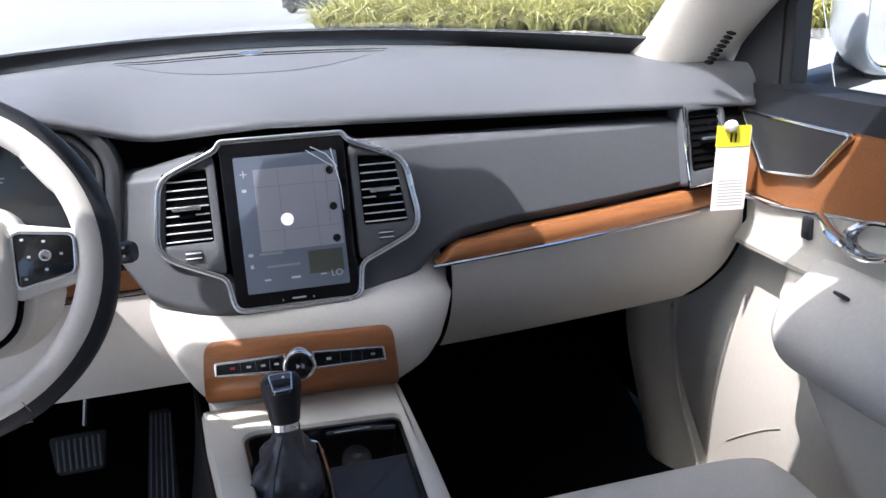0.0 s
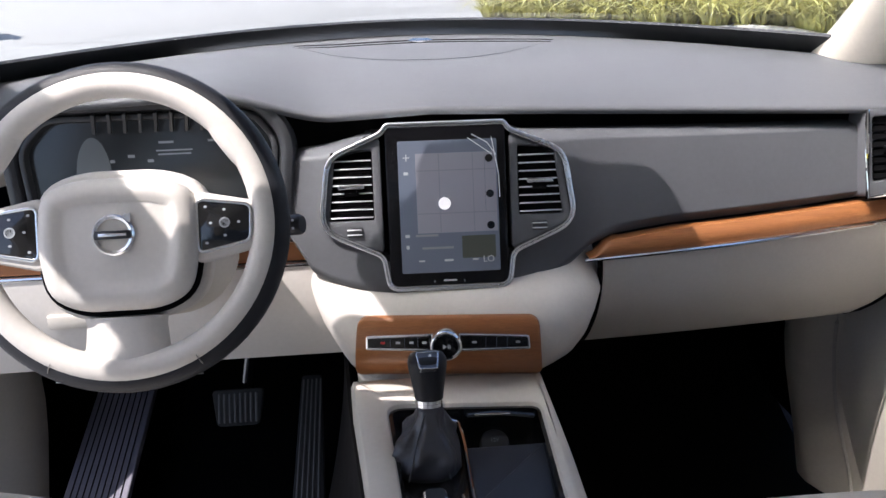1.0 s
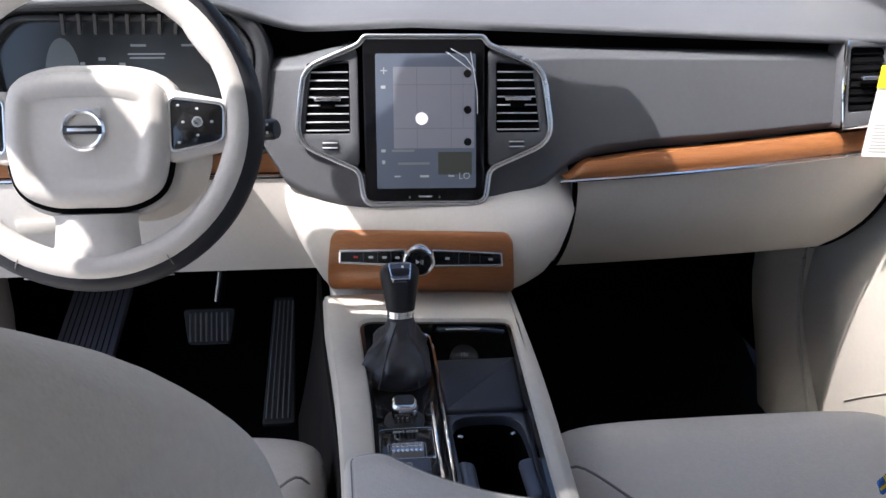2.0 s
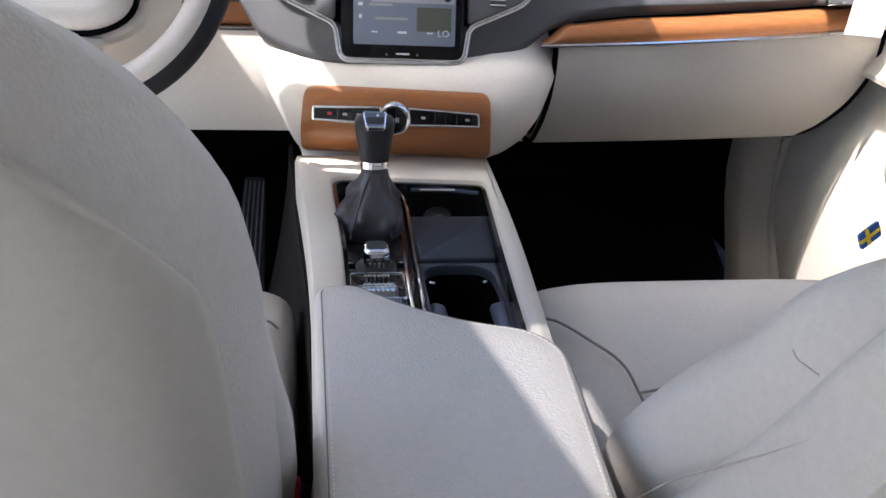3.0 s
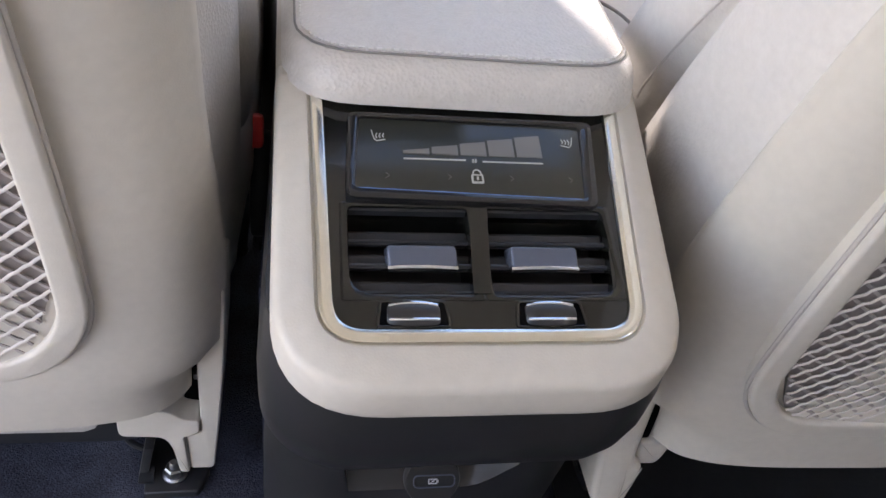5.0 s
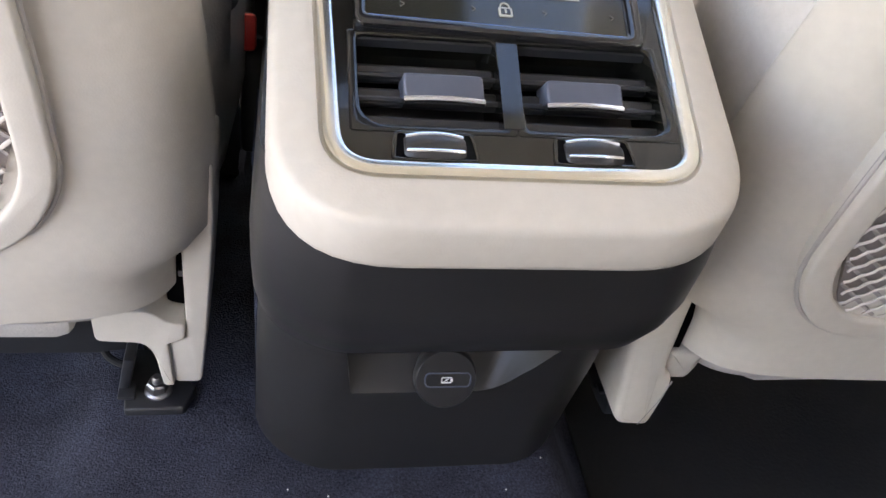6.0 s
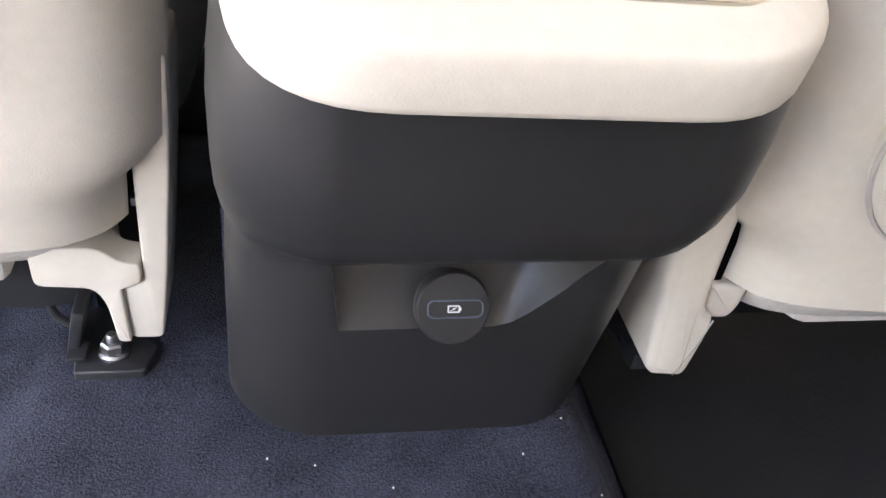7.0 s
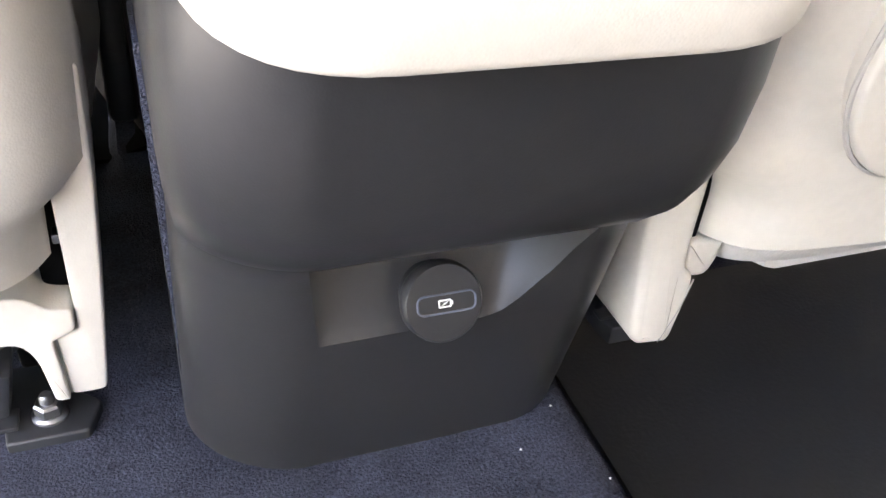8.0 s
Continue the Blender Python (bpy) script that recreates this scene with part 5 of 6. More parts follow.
for i in range(7):
    for j in range(3):
        part("stud", box(0.0036, 0.0036, 0.0016, pose(-0.0506 + 0.0047 * i, 0.707 + 0.006 * j, 0.3165 + (0.0012 if j == 1 else 0), (j - 1) * -28, 0, 45), 0.0005, 1), BRIGHT, dm)
lettering("DRIVE MODE", 0.0046, pose(-0.036, 0.7475, 0.3106, 6), WHITE, dm)
part("park_switch", slab(rrect(0.044, 0.020, 0.003, 3, -0.036, 0.690), 0.304, 0.311, FLAT, 0.002), GRAPHITE, dm)
part("park_mark", tf(lathe([(0.0036, 0.0), (0.0036, 0.0008), (0.0026, 0.0008), (0.0026, 0.0)], 16), pose(-0.036, 0.690, 0.311)), ICON, dm)
for x, y in ((-0.064, 0.785), (-0.062, 0.757), (-0.006, 0.785), (-0.008, 0.757)):
    part("side_button", slab(rrect(0.012, 0.016, 0.002, 2, x, y), 0.304, 0.310, FLAT, 0.0015), PIANO, dm)
    part("side_chrome", box(0.008, 0.0014, 0.0014, pose(x, y - 0.008, 0.3098)), BRIGHT, dm)

# right-hand side: open tray, socket button, sliding cover, cup holders
part("tray_floor", slab(soften([(0.012, 0.783), (0.104, 0.783), (0.116, 0.975), (0.008, 0.975)], 0.004, 2), 0.24, 0.276, FLAT), PIANO, con)
sock = thing("tray_socket", "round black socket cap in the front tray", "socket cap")
part("cap", tf(lathe([(0.019, -0.008), (0.019, 0.004), (0.017, 0.006), (0.0, 0.0065)], 28), pose(0.054, 0.945, 0.281, 35, 0, 0)), RUBBER, sock)
lettering("12V", 0.007, pose(0.054, 0.9425, 0.2885, 35), ICONDIM, sock)
slc = thing("sliding_cover", "dark grey sliding cover over the console tray", "cover")
part("cover", slab(soften([(0.012, 0.780), (0.099, 0.780), (0.108, 0.891), (0.011, 0.891)], 0.003, 3), 0.300, 0.313, FLAT, 0.003), mat("blue_grey_plastic", (0.030, 0.035, 0.047), 0.45, vary=0.05, spec=0.3), slc)
part("tray_lip", tube([(0.020, 0.957, 0.318), (0.060, 0.955, 0.320), (0.106, 0.945, 0.318)], 0.004, 8), PIANO, slc)
part("lip_chrome", tube([(0.030, 0.9525, 0.3215), (0.075, 0.9485, 0.3225)], 0.0012, 6), BRIGHT, slc)
cup = thing("cup_holder", "dark twin cup holder with sprung clips", "cup holder")
c_out = soften([(0.010, 0.50), (0.092, 0.50), (0.096, 0.70), (0.100, 0.7795), (0.010, 0.7795)], 0.004, 4)
c_in = soften([(0.013, 0.53), (0.087, 0.53), (0.092, 0.72), (0.089, 0.773), (0.015, 0.773)], [0.02, 0.02, 0.02, 0.026, 0.026], 4)
carve(body, slab(shrink(c_out, 0.0008), 0.150, 0.30, FLAT))
# well wall and floor in shade black: the hole's darkness is painted
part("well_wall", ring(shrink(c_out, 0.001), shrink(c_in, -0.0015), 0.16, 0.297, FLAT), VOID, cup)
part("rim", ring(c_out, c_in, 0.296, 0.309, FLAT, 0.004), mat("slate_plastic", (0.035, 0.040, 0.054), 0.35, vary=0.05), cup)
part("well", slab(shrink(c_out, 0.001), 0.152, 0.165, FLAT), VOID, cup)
part("rim_chrome", tube([(0.094, 0.55, 0.312), (0.098, 0.70, 0.313), (0.105, 0.80, 0.314), (0.114, 0.93, 0.315)], 0.0016, 6), CHROME, cup)
for x, r in ((0.024, -25), (0.080, 30)):
    part("clip", box(0.007, 0.004, 0.014, pose(x, 0.748, 0.296, 20, 0, r), 0.0015), PALEMETAL, cup)
for x in (0.022, 0.086):
    part("side_clip", box(0.018, 0.062, 0.016, pose(x, 0.668, 0.2985, 0, 18 if x < 0.05 else -18, 0), 0.006, 3), GRAPHITE, cup)

# bright edges of the glossy black, its highlights added as chrome lines
part("mode_frame", ring(rrect(0.058, 0.054, 0.005, 3, -0.036, 0.727), rrect(0.0555, 0.0515, 0.004, 3, -0.036, 0.727), 0.304, 0.3112, FLAT, 0.0004), BRIGHT, dm, "thin chrome frame standing for the glossy edge highlight")
part("roller_frame", ring(rrect(0.0400, 0.0270, 0.003, 3, -0.0365, 0.713), rrect(0.0376, 0.0246, 0.002, 3, -0.0365, 0.713), 0.304, 0.3118, FLAT, 0.0004), CHROME, dm)
part("plate_trim", tube([(-0.071, 0.62, 0.3085), (-0.070, 0.70, 0.3085), (-0.0695, 0.80, 0.3085), (-0.071, 0.835, 0.3085)], 0.0012, 6), BRIGHT, con, "thin chrome line standing for the shifter plate's edge highlight")
# dark tunnel side, flaring out to the driver's footwell
flare = link("tunnel_side", sheet(lambda u, v: (lerp_table([(0.60, -0.1035), (0.78, -0.1095), (1.05, -0.1345), (1.30, -0.150)], u)[0] - 0.046 * (1 - v) ** 1.5 * ease((u - 0.58) / 0.30), u, lin(-0.02, 0.262, v)), span(0.60, 1.28, 30), span(0, 1, 14), (0.006, 0, 0)), TUNNEL)
tagged(flare, "dark brown tunnel lining beside the console", "trim", kind="structure")

# armrest lid with its stitching
arm = thing("armrest", "stitched beige leather armrest lid on the console", "armrest")
lid = soften([(-0.094, 0.338), (0.103, 0.334), (0.116, 0.550), (0.090, 0.584), (0.036, 0.600), (-0.020, 0.632), (-0.064, 0.672), (-0.101, 0.664)], [0.042, 0.042, 0.05, 0.03, 0.05, 0.05, 0.02, 0.012], 6)
secs = [[(x, y, z if z > 0.31 else lin(0.3265, 0.298, ease((y - 0.40) / 0.12))) for x, y in shrink(lid, d)] for d, z in ((0.012, 0.30), (0.003, 0.30), (0.0, 0.327), (0.0005, 0.334), (0.0018, 0.3405), (0.0042, 0.3455), (0.0075, 0.3482), (0.011, 0.3495), (0.016, 0.3508), (0.022, 0.3520))]
top = shrink(lid, 0.022)
mx, my = sum(p[0] for p in top) / len(top), sum(p[1] for p in top) / len(top)
secs += [[(mx + (x - mx) * k, my + (y - my) * k, 0.3520 + 0.0022 * (1 - k * k)) for x, y in top] for k in (0.85, 0.65, 0.45, 0.25, 0.06)]
bm = loft(secs)
part("pad", bm, SHEEN, arm, "soft beige leather pad", 60)
def stitch_z(y):
    return 0.3483 + 0.0022 * ease((0.385 - y) / 0.018)
inset = soften([(-0.0865, 0.3505), (0.0960, 0.3465), (0.1090, 0.548), (0.0865, 0.5775), (0.034, 0.5925), (-0.0215, 0.6240), (-0.0640, 0.6630), (-0.0935, 0.6565)], [0.036, 0.036, 0.046, 0.03, 0.05, 0.05, 0.016, 0.010], 6)
seam = [Vector((x, y, stitch_z(y))) for x, y in inset]
part("seam", tube(seam, 0.0007, 6, True), SEAM, arm)
run = [Vector((x, y, stitch_z(y) + 0.0006)) for x, y in shrink(inset, 0.0030)]
bm = bmesh.new()
for a, b in zip(run, run[1:] + run[:1]):
    n = max(1, round((b - a).length / 0.0045))
    for k in range(n):
        c, d = a.lerp(b, (k + 0.2) / n), a.lerp(b, (k + 0.8) / n)
        w = (d - c).normalized().cross(Vector((0, 0, 1))) * 0.0006
        f = [bm.verts.new(p) for p in (c - w, c + w, d + w, d - w)] + [bm.verts.new(p + Vector((0, 0, 0.0010))) for p in (c - w, c + w, d + w, d - w)]
        for q in ((4, 5, 6, 7), (0, 1, 5, 4), (2, 3, 7, 6), (1, 2, 6, 5), (3, 0, 4, 7)):
            bm.faces.new([f[i] for i in q])
me = bpy.data.meshes.new("stitching")
bm.to_mesh(me)
bm.free()
me.materials.append(THREAD)
so = new("stitching", me)
so.parent = arm
so["kind"] = "stuff"

side = link("console_carpet", sheet(lambda u, v: (-0.1030 - 0.0034 - 0.0004 * noise.noise((u * 60, v * 20, 0)), u, lin(-0.03, 0.21, v)), span(0.325, 0.40, 16), span(0, 1, 30), (0.004, 0, 0)), CARPET)
tagged(side, "dark carpet lining along the console's side", "carpet", kind="structure")

# rear end: bezel, bright frame, climate display, vents (frame RP: x right, y up the slope)
RP = axes((0.002, 0.214, 0.287), (1, 0, 0), (0, 0.957, 0.289))
rc = thing("rear_climate_panel", "glossy black rear climate panel in a beige console end", "control panel")
b_out = soften([(-0.098, -0.0315), (0.0925, -0.0315), (0.1055, 0.165), (-0.100, 0.165)], [0.052, 0.047, 0.004, 0.004], 10)
f_out = soften([(-0.0765, -0.0085), (0.0715, -0.0085), (0.0875, 0.160), (-0.0820, 0.160)], [0.022, 0.022, 0.003, 0.003], 10)
prof = [(shrink(b_out, 0.007), -0.0285), (shrink(b_out, 0.0018), -0.0283), (shrink(b_out, 0.0006), -0.0270), (b_out, -0.0240), (shrink(b_out, 0.0006), -0.0150), (shrink(b_out, 0.0014), -0.0075), (shrink(b_out, 0.0022), -0.0050),
        (shrink(b_out, 0.0036), -0.0032), (shrink(b_out, 0.0056), -0.0022), (shrink(b_out, 0.0130), -0.0004), (shrink(f_out, -0.0035), 0.0006), (shrink(f_out, -0.0014), 0.0004), (shrink(f_out, -0.0008), -0.0010), (f_out, -0.0012), (f_out, -0.03)]
bz = loft([[(x, y, z) for x, y in lp] for lp, z in prof], caps=False)
part("bezel", tf(bz, RP), TRIM, rc, "rounded beige console end", 60)
f_in = shrink(f_out, 0.0068)
part("bright_frame", ring(f_out, f_in, -0.02, 0.0012, RP, 0.0012), PALEMETAL, rc, "pale champagne metal frame")
part("backing", slab(f_out, -0.045, -0.036, RP), VOID, rc)
GL = mat("glossy_olive_black", (0.010, 0.010, 0.008), 0.09, vary=0, coat=0.2)
def edge_x(s, v):
    return (-0.0707 - 0.0284 * (v + 0.0085)) if s < 0 else (0.0657 + 0.0883 * (v + 0.0085))
def plate_rr(v0, v1):
    return [(edge_x(-1, v0), v0), (edge_x(1, v0), v0), (edge_x(1, v1), v1), (edge_x(-1, v1), v1)]
part("upper_plate", slab(plate_rr(0.066, 0.158), -0.03, -0.001, RP), GL, rc)
lowl = soften([(-0.0705, -0.0027), (0.0655, -0.0027), (0.0672, 0.017), (-0.0712, 0.017)], [0.014, 0.014, 0.001, 0.001], 5)
part("lower_plate", slab(lowl, -0.03, -0.001, RP), GL, rc)
part("side_plate", slab([(-0.0715, 0.017), (-0.0625, 0.017), (-0.0640, 0.066), (-0.0728, 0.066)], -0.03, -0.001, RP), GL, rc)
part("side_plate", slab([(0.0610, 0.017), (0.0675, 0.017), (0.0722, 0.066), (0.0660, 0.066)], -0.03, -0.001, RP), GL, rc)
part("divider", slab([(-0.0066, 0.017), (0.0016, 0.017), (0.0052, 0.066), (-0.0040, 0.066)], -0.03, 0.0, RP), GL, rc)
d_out = soften([(-0.0640, 0.0690), (0.0625, 0.0660), (0.0690, 0.1240), (-0.0620, 0.1250)], 0.005, 3)
d_in = soften([(-0.0590, 0.0755), (0.0560, 0.0715), (0.0610, 0.1195), (-0.0560, 0.1215)], 0.002, 3)
part("display_step", ring(d_out, d_in, -0.002, 0.0030, RP, 0.0014), PIANO, rc, "stepped black display surround")
dp = part("climate_display", slab(shrink(d_in, -0.0005), -0.002, 0.0012, RP), SMOKE, rc, "smoked climate display with seat heating symbols")
# glint on the display's lower edge, painted as a thin blue rod
part("display_glint", tube([RP @ Vector(p) for p in ((-0.058, 0.0745, 0.002), (0.056, 0.0705, 0.002))], 0.0009, 6), mat("blue_glint", (0.05, 0.12, 0.32), 0.2, vary=0), rc)
PRINT = emit_mat("panel_print", (0.24, 0.25, 0.235), 0.110)
BARS = emit_mat("panel_bars", (0.085, 0.085, 0.080), 0.120)
def mark(nm, loop, mt, h=0.0018):
    return part(nm, slab(loop, 0.001, h, RP), mt, dp)
for k in range(5):
    x0, hgt = -0.0345 + 0.0148 * k, 0.0035 + 0.0028 * k
    mark("fan_bar", [(x0, 0.0985), (x0 + 0.0135, 0.0982), (x0 + 0.0135, 0.0985 + hgt), (x0, 0.0985 + hgt - 0.0018)], BARS)
mark("fan_line", rrect(0.0320, 0.0006, 0.0002, 1, -0.0185, 0.0950), PRINT)
mark("fan_line", rrect(0.0320, 0.0006, 0.0002, 1, 0.0220, 0.0944), PRINT)
for a in range(4):
    mark("fan_blade", [(0.0018 + 0.0014 * math.cos(radians(90 * a + b)) * (1 if b else 0.2), 0.0947 + 0.0014 * math.sin(radians(90 * a + b)) * (1 if b else 0.2)) for b in (0, 25, 70)], PRINT)
def rod(nm, pts, r=0.00034, mt=PRINT):
    return part(nm, tube([RP @ Vector((x, y, 0.0016)) for x, y in pts], r, 5), mt, dp)
for s, cx in ((1, -0.0465), (-1, 0.0530)):
    rod("seat_symbol", [(cx - s * 0.0035, 0.1130), (cx - s * 0.0022, 0.1075), (cx - s * 0.001, 0.1060), (cx + s * 0.0035, 0.1072)])
    for k in range(3):
        rod("heat_line", [(cx - s * 0.0008 + s * 0.0017 * k, 0.1078 + 0.0003 * k), (cx - s * 0.0014 + s * 0.0017 * k, 0.1095), (cx - s * 0.0006 + s * 0.0017 * k, 0.1112)])
mark("lock_body", rrect(0.0062, 0.0056, 0.0006, 2, 0.0022, 0.0830), PRINT)
mark("lock_hole", rrect(0.0042, 0.0036, 0.0004, 2, 0.0022, 0.0830), SMOKE, 0.0020)
mark("lock_key", rrect(0.0010, 0.0024, 0.0003, 2, 0.0022, 0.0830), PRINT, 0.0022)
rod("lock_shackle", [(0.0022 + 0.0021 * math.cos(a), 0.0858 + 0.0030 * math.sin(a)) for a in span(0, math.pi, 8)], 0.0004)
for x in (-0.043, -0.012, 0.020, 0.051):
    rod("arrow_mark", [(x - 0.0008, 0.0855), (x + 0.0010, 0.0838), (x - 0.0008, 0.0821)], 0.0002, BARS)
for s, xa, xb in ((-1, -0.0630, -0.0050), (1, 0.0030, 0.0640)):
    v = part("air_vent", box(xb - xa, 0.002, 0.004, RP @ pose((xa + xb) / 2, 0.0655, -0.004)), DARK, rc, "black vent with horizontal slats")
    for k, y in enumerate((0.053, 0.0395, 0.0245)):
        part("slat", box(xb - xa, 0.0075, 0.0034, RP @ pose((xa + xb) / 2, y, -0.010, 30, 0, 0), 0.001, 1), DARK, v)
        part("slat_edge", tube([RP @ Vector((xa, y - 0.0035, -0.0068)), RP @ Vector((xb, y - 0.0035, -0.0068))], 0.0014, 6, flat=0.8), DARK, v)
    rect = [(xa, 0.0165), (xb, 0.0165), (xb, 0.0660), (xa, 0.0660)]
    big = [(xa - 0.004, 0.0135), (xb + 0.004, 0.0135), (xb + 0.004, 0.0690), (xa - 0.004, 0.0690)]
    rad = [0.013, 0.003, 0.003, 0.004] if s < 0 else [0.003, 0.013, 0.004, 0.003]
    part("vent_rim", ring(soften(big, 0.002, 5), soften(rect, rad, 5), -0.012, -0.0004, RP, 0.0008), GL, v)
    tabx = -0.0290 if s < 0 else 0.0295
    tl = soften([(-0.0160, -0.0068), (0.0165, -0.0068), (0.0155, 0.0036), (-0.0170, 0.0036)], 0.0022, 3)
    TB = RP @ pose(tabx, 0.0385, 0.0, 28, 0, 0)
    tab = part("vent_tab", slab(tl, -0.010, 0.0035, TB, 0.0012), GRAPHITE, v, "blue-grey vent tab")
    bow = [[(x, -0.0072 + a - 0.0005 * (x / 0.016) ** 2, h - 0.0010 * (x / 0.016) ** 2) for a, h in ((-0.0012, -0.004), (-0.0014, 0.0010), (-0.0008, 0.0032), (0.0004, 0.0042), (0.0016, 0.0044), (0.0019, 0.0030), (0.0019, -0.004))] for x in span(-0.0162, 0.0166, 10)]
    part("tab_chrome", tf(loft(bow), TB), CHROME, tab, "rounded satin chrome tab front", 50)
    wx = -0.0350 if s < 0 else 0.0280
    hole = soften([(wx - 0.0155, 0.0005), (wx + 0.0155, 0.0005), (wx + 0.0140, 0.0122), (wx - 0.0140, 0.0122)], 0.0012, 2)
    part("wheel_recess", slab(hole, -0.002, -0.0004, RP), VOID, v)
    part("recess_frame", ring(shrink(hole, -0.0016), shrink(hole, 0.0002), -0.002, 0.0003, RP, 0.0008), GL, v, "bevelled black frame round the wheel")
    drum = [(0.0, -0.0118), (0.0060, -0.0118), (0.0068, -0.0108), (0.0078, -0.006), (0.0081, 0.0), (0.0078, 0.006), (0.0068, 0.0108), (0.0060, 0.0118), (0.0, 0.0118)]
    wh = part("thumb_wheel", tf(lathe(drum, 36), RP @ pose(wx, 0.0062, -0.0050, 0, 90, 0)), COVER, v)
    for a in (52, 118):
        arc_ = [RP @ Vector((wx + x, 0.0062 + (0.0083 - 0.0013 * (x / 0.0108) ** 2) * math.cos(radians(a)), -0.0050 + (0.0083 - 0.0013 * (x / 0.0108) ** 2) * math.sin(radians(a)))) for x in span(-0.0110, 0.0110, 12)]
        part("wheel_band", tube(arc_, 0.0007, 6), BRIGHT, wh)

# dark lower cover with the recessed socket
lc = thing("console_end_cover", "dark grey plastic console end cover with recess", "cover")
secs = []
for z, hw, yb, r, mx in ((0.272, 0.1020, 0.205, 0.046, 0.003), (0.245, 0.1060, 0.2060, 0.048, 0.0035), (0.225, 0.1075, 0.2075, 0.049, 0.0035), (0.20, 0.1070, 0.2105, 0.049, 0.003), (0.185, 0.1055, 0.2145, 0.049, 0.002), (0.172, 0.1030, 0.221, 0.048, 0.001), (0.164, 0.1015, 0.229, 0.047, 0.0), (0.159, 0.1005, 0.238, 0.047, -0.001),
                         (0.153, 0.1005, 0.2445, 0.048, -0.0015), (0.140, 0.1008, 0.2480, 0.048, -0.002), (0.10, 0.1015, 0.2555, 0.050, -0.003), (0.05, 0.103, 0.2680, 0.053, -0.003), (0.0, 0.1045, 0.2800, 0.056, -0.003), (-0.03, 0.105, 0.286, 0.056, -0.003)):
    lp = rrect(2 * hw, 0.30, (r - 0.004, r - 0.013, 0.004, 0.004), 9, mx, yb + 0.15)
    secs.append([(x, y + 0.010 * min(1, (x / hw) ** 2) * max(0.0, 1 - (y - yb) / 0.07), z) for x, y in lp])
part("upper_shell", loft(secs[:8]), COVER, lc, "bulging upper shell", 60)
bm = loft(secs[7:])
bmesh.ops.recalc_face_normals(bm, faces=bm.faces)
shell = part("lower_shell", bm, COVER, lc, "recessed lower shell", 60)
def recess(xb, xt, deep):
    """A cross-section of the socket's hollow: its floor and top at xb and xt, deep: 1 at the back wall, 0 at the shell's surface."""
    return [(xb, 0.18, 0.1035), (xb, 0.2475 + 0.010 * deep, 0.1035), (xb + (xt - xb) * 0.10, 0.2475 + 0.0135 * deep, 0.1075), (xb + (xt - xb) * 0.55, 0.2400 + 0.034 * deep, 0.132), (xt, 0.2330 + 0.0555 * deep, 0.1590), (xt, 0.18, 0.1590)]


ends = [recess(-0.052, -0.0585, 1.0), recess(-0.0500, -0.0565, 1.0)]
ends += [recess(lin(0.016, 0.036, q), lin(0.044, 0.071, q), math.cos(q * math.pi / 2) ** 0.9) for q in span(0, 1, 8)]
carve(shell, loft(ends))
PS = axes((-0.003, 0.2565, 0.1215), (1, 0, 0), (0, 0.415, 0.91)) @ Matrix.Scale(0.88, 4)
pc = thing("power_socket", "round dark socket cap with a battery symbol", "socket cap")
part("cap", tf(lathe([(0.0155, -0.02), (0.0155, 0.0), (0.0190, 0.001), (0.0195, 0.003), (0.0193, 0.0085), (0.0182, 0.0100), (0.0, 0.0104)], 44), PS), COVER, pc)
gl = rrect(0.029, 0.0098, 0.0035, 4, 0.001, 0.0)
part("grip_slot", ring(gl, shrink(gl, 0.0008), 0.0098, 0.0112, PS, 0.0003), GRAPHITE, pc)
bl = rrect(0.0062, 0.0038, 0.0003, 1, 0.0, 0.0)
part("battery_symbol", ring(bl, shrink(bl, 0.0006), 0.0104, 0.0110, PS), WHITE, pc)
part("battery_tip", slab(rrect(0.0006, 0.0018, 0.0001, 1, 0.0036, 0.0), 0.0104, 0.0110, PS), WHITE, pc)
part("bolt_mark", slab([(-0.0018, -0.0010), (0.0006, -0.0002), (0.0004, 0.0001), (0.0018, 0.0010), (-0.0006, 0.0002), (-0.0004, -0.0001)], 0.0104, 0.0110, PS), WHITE, pc)


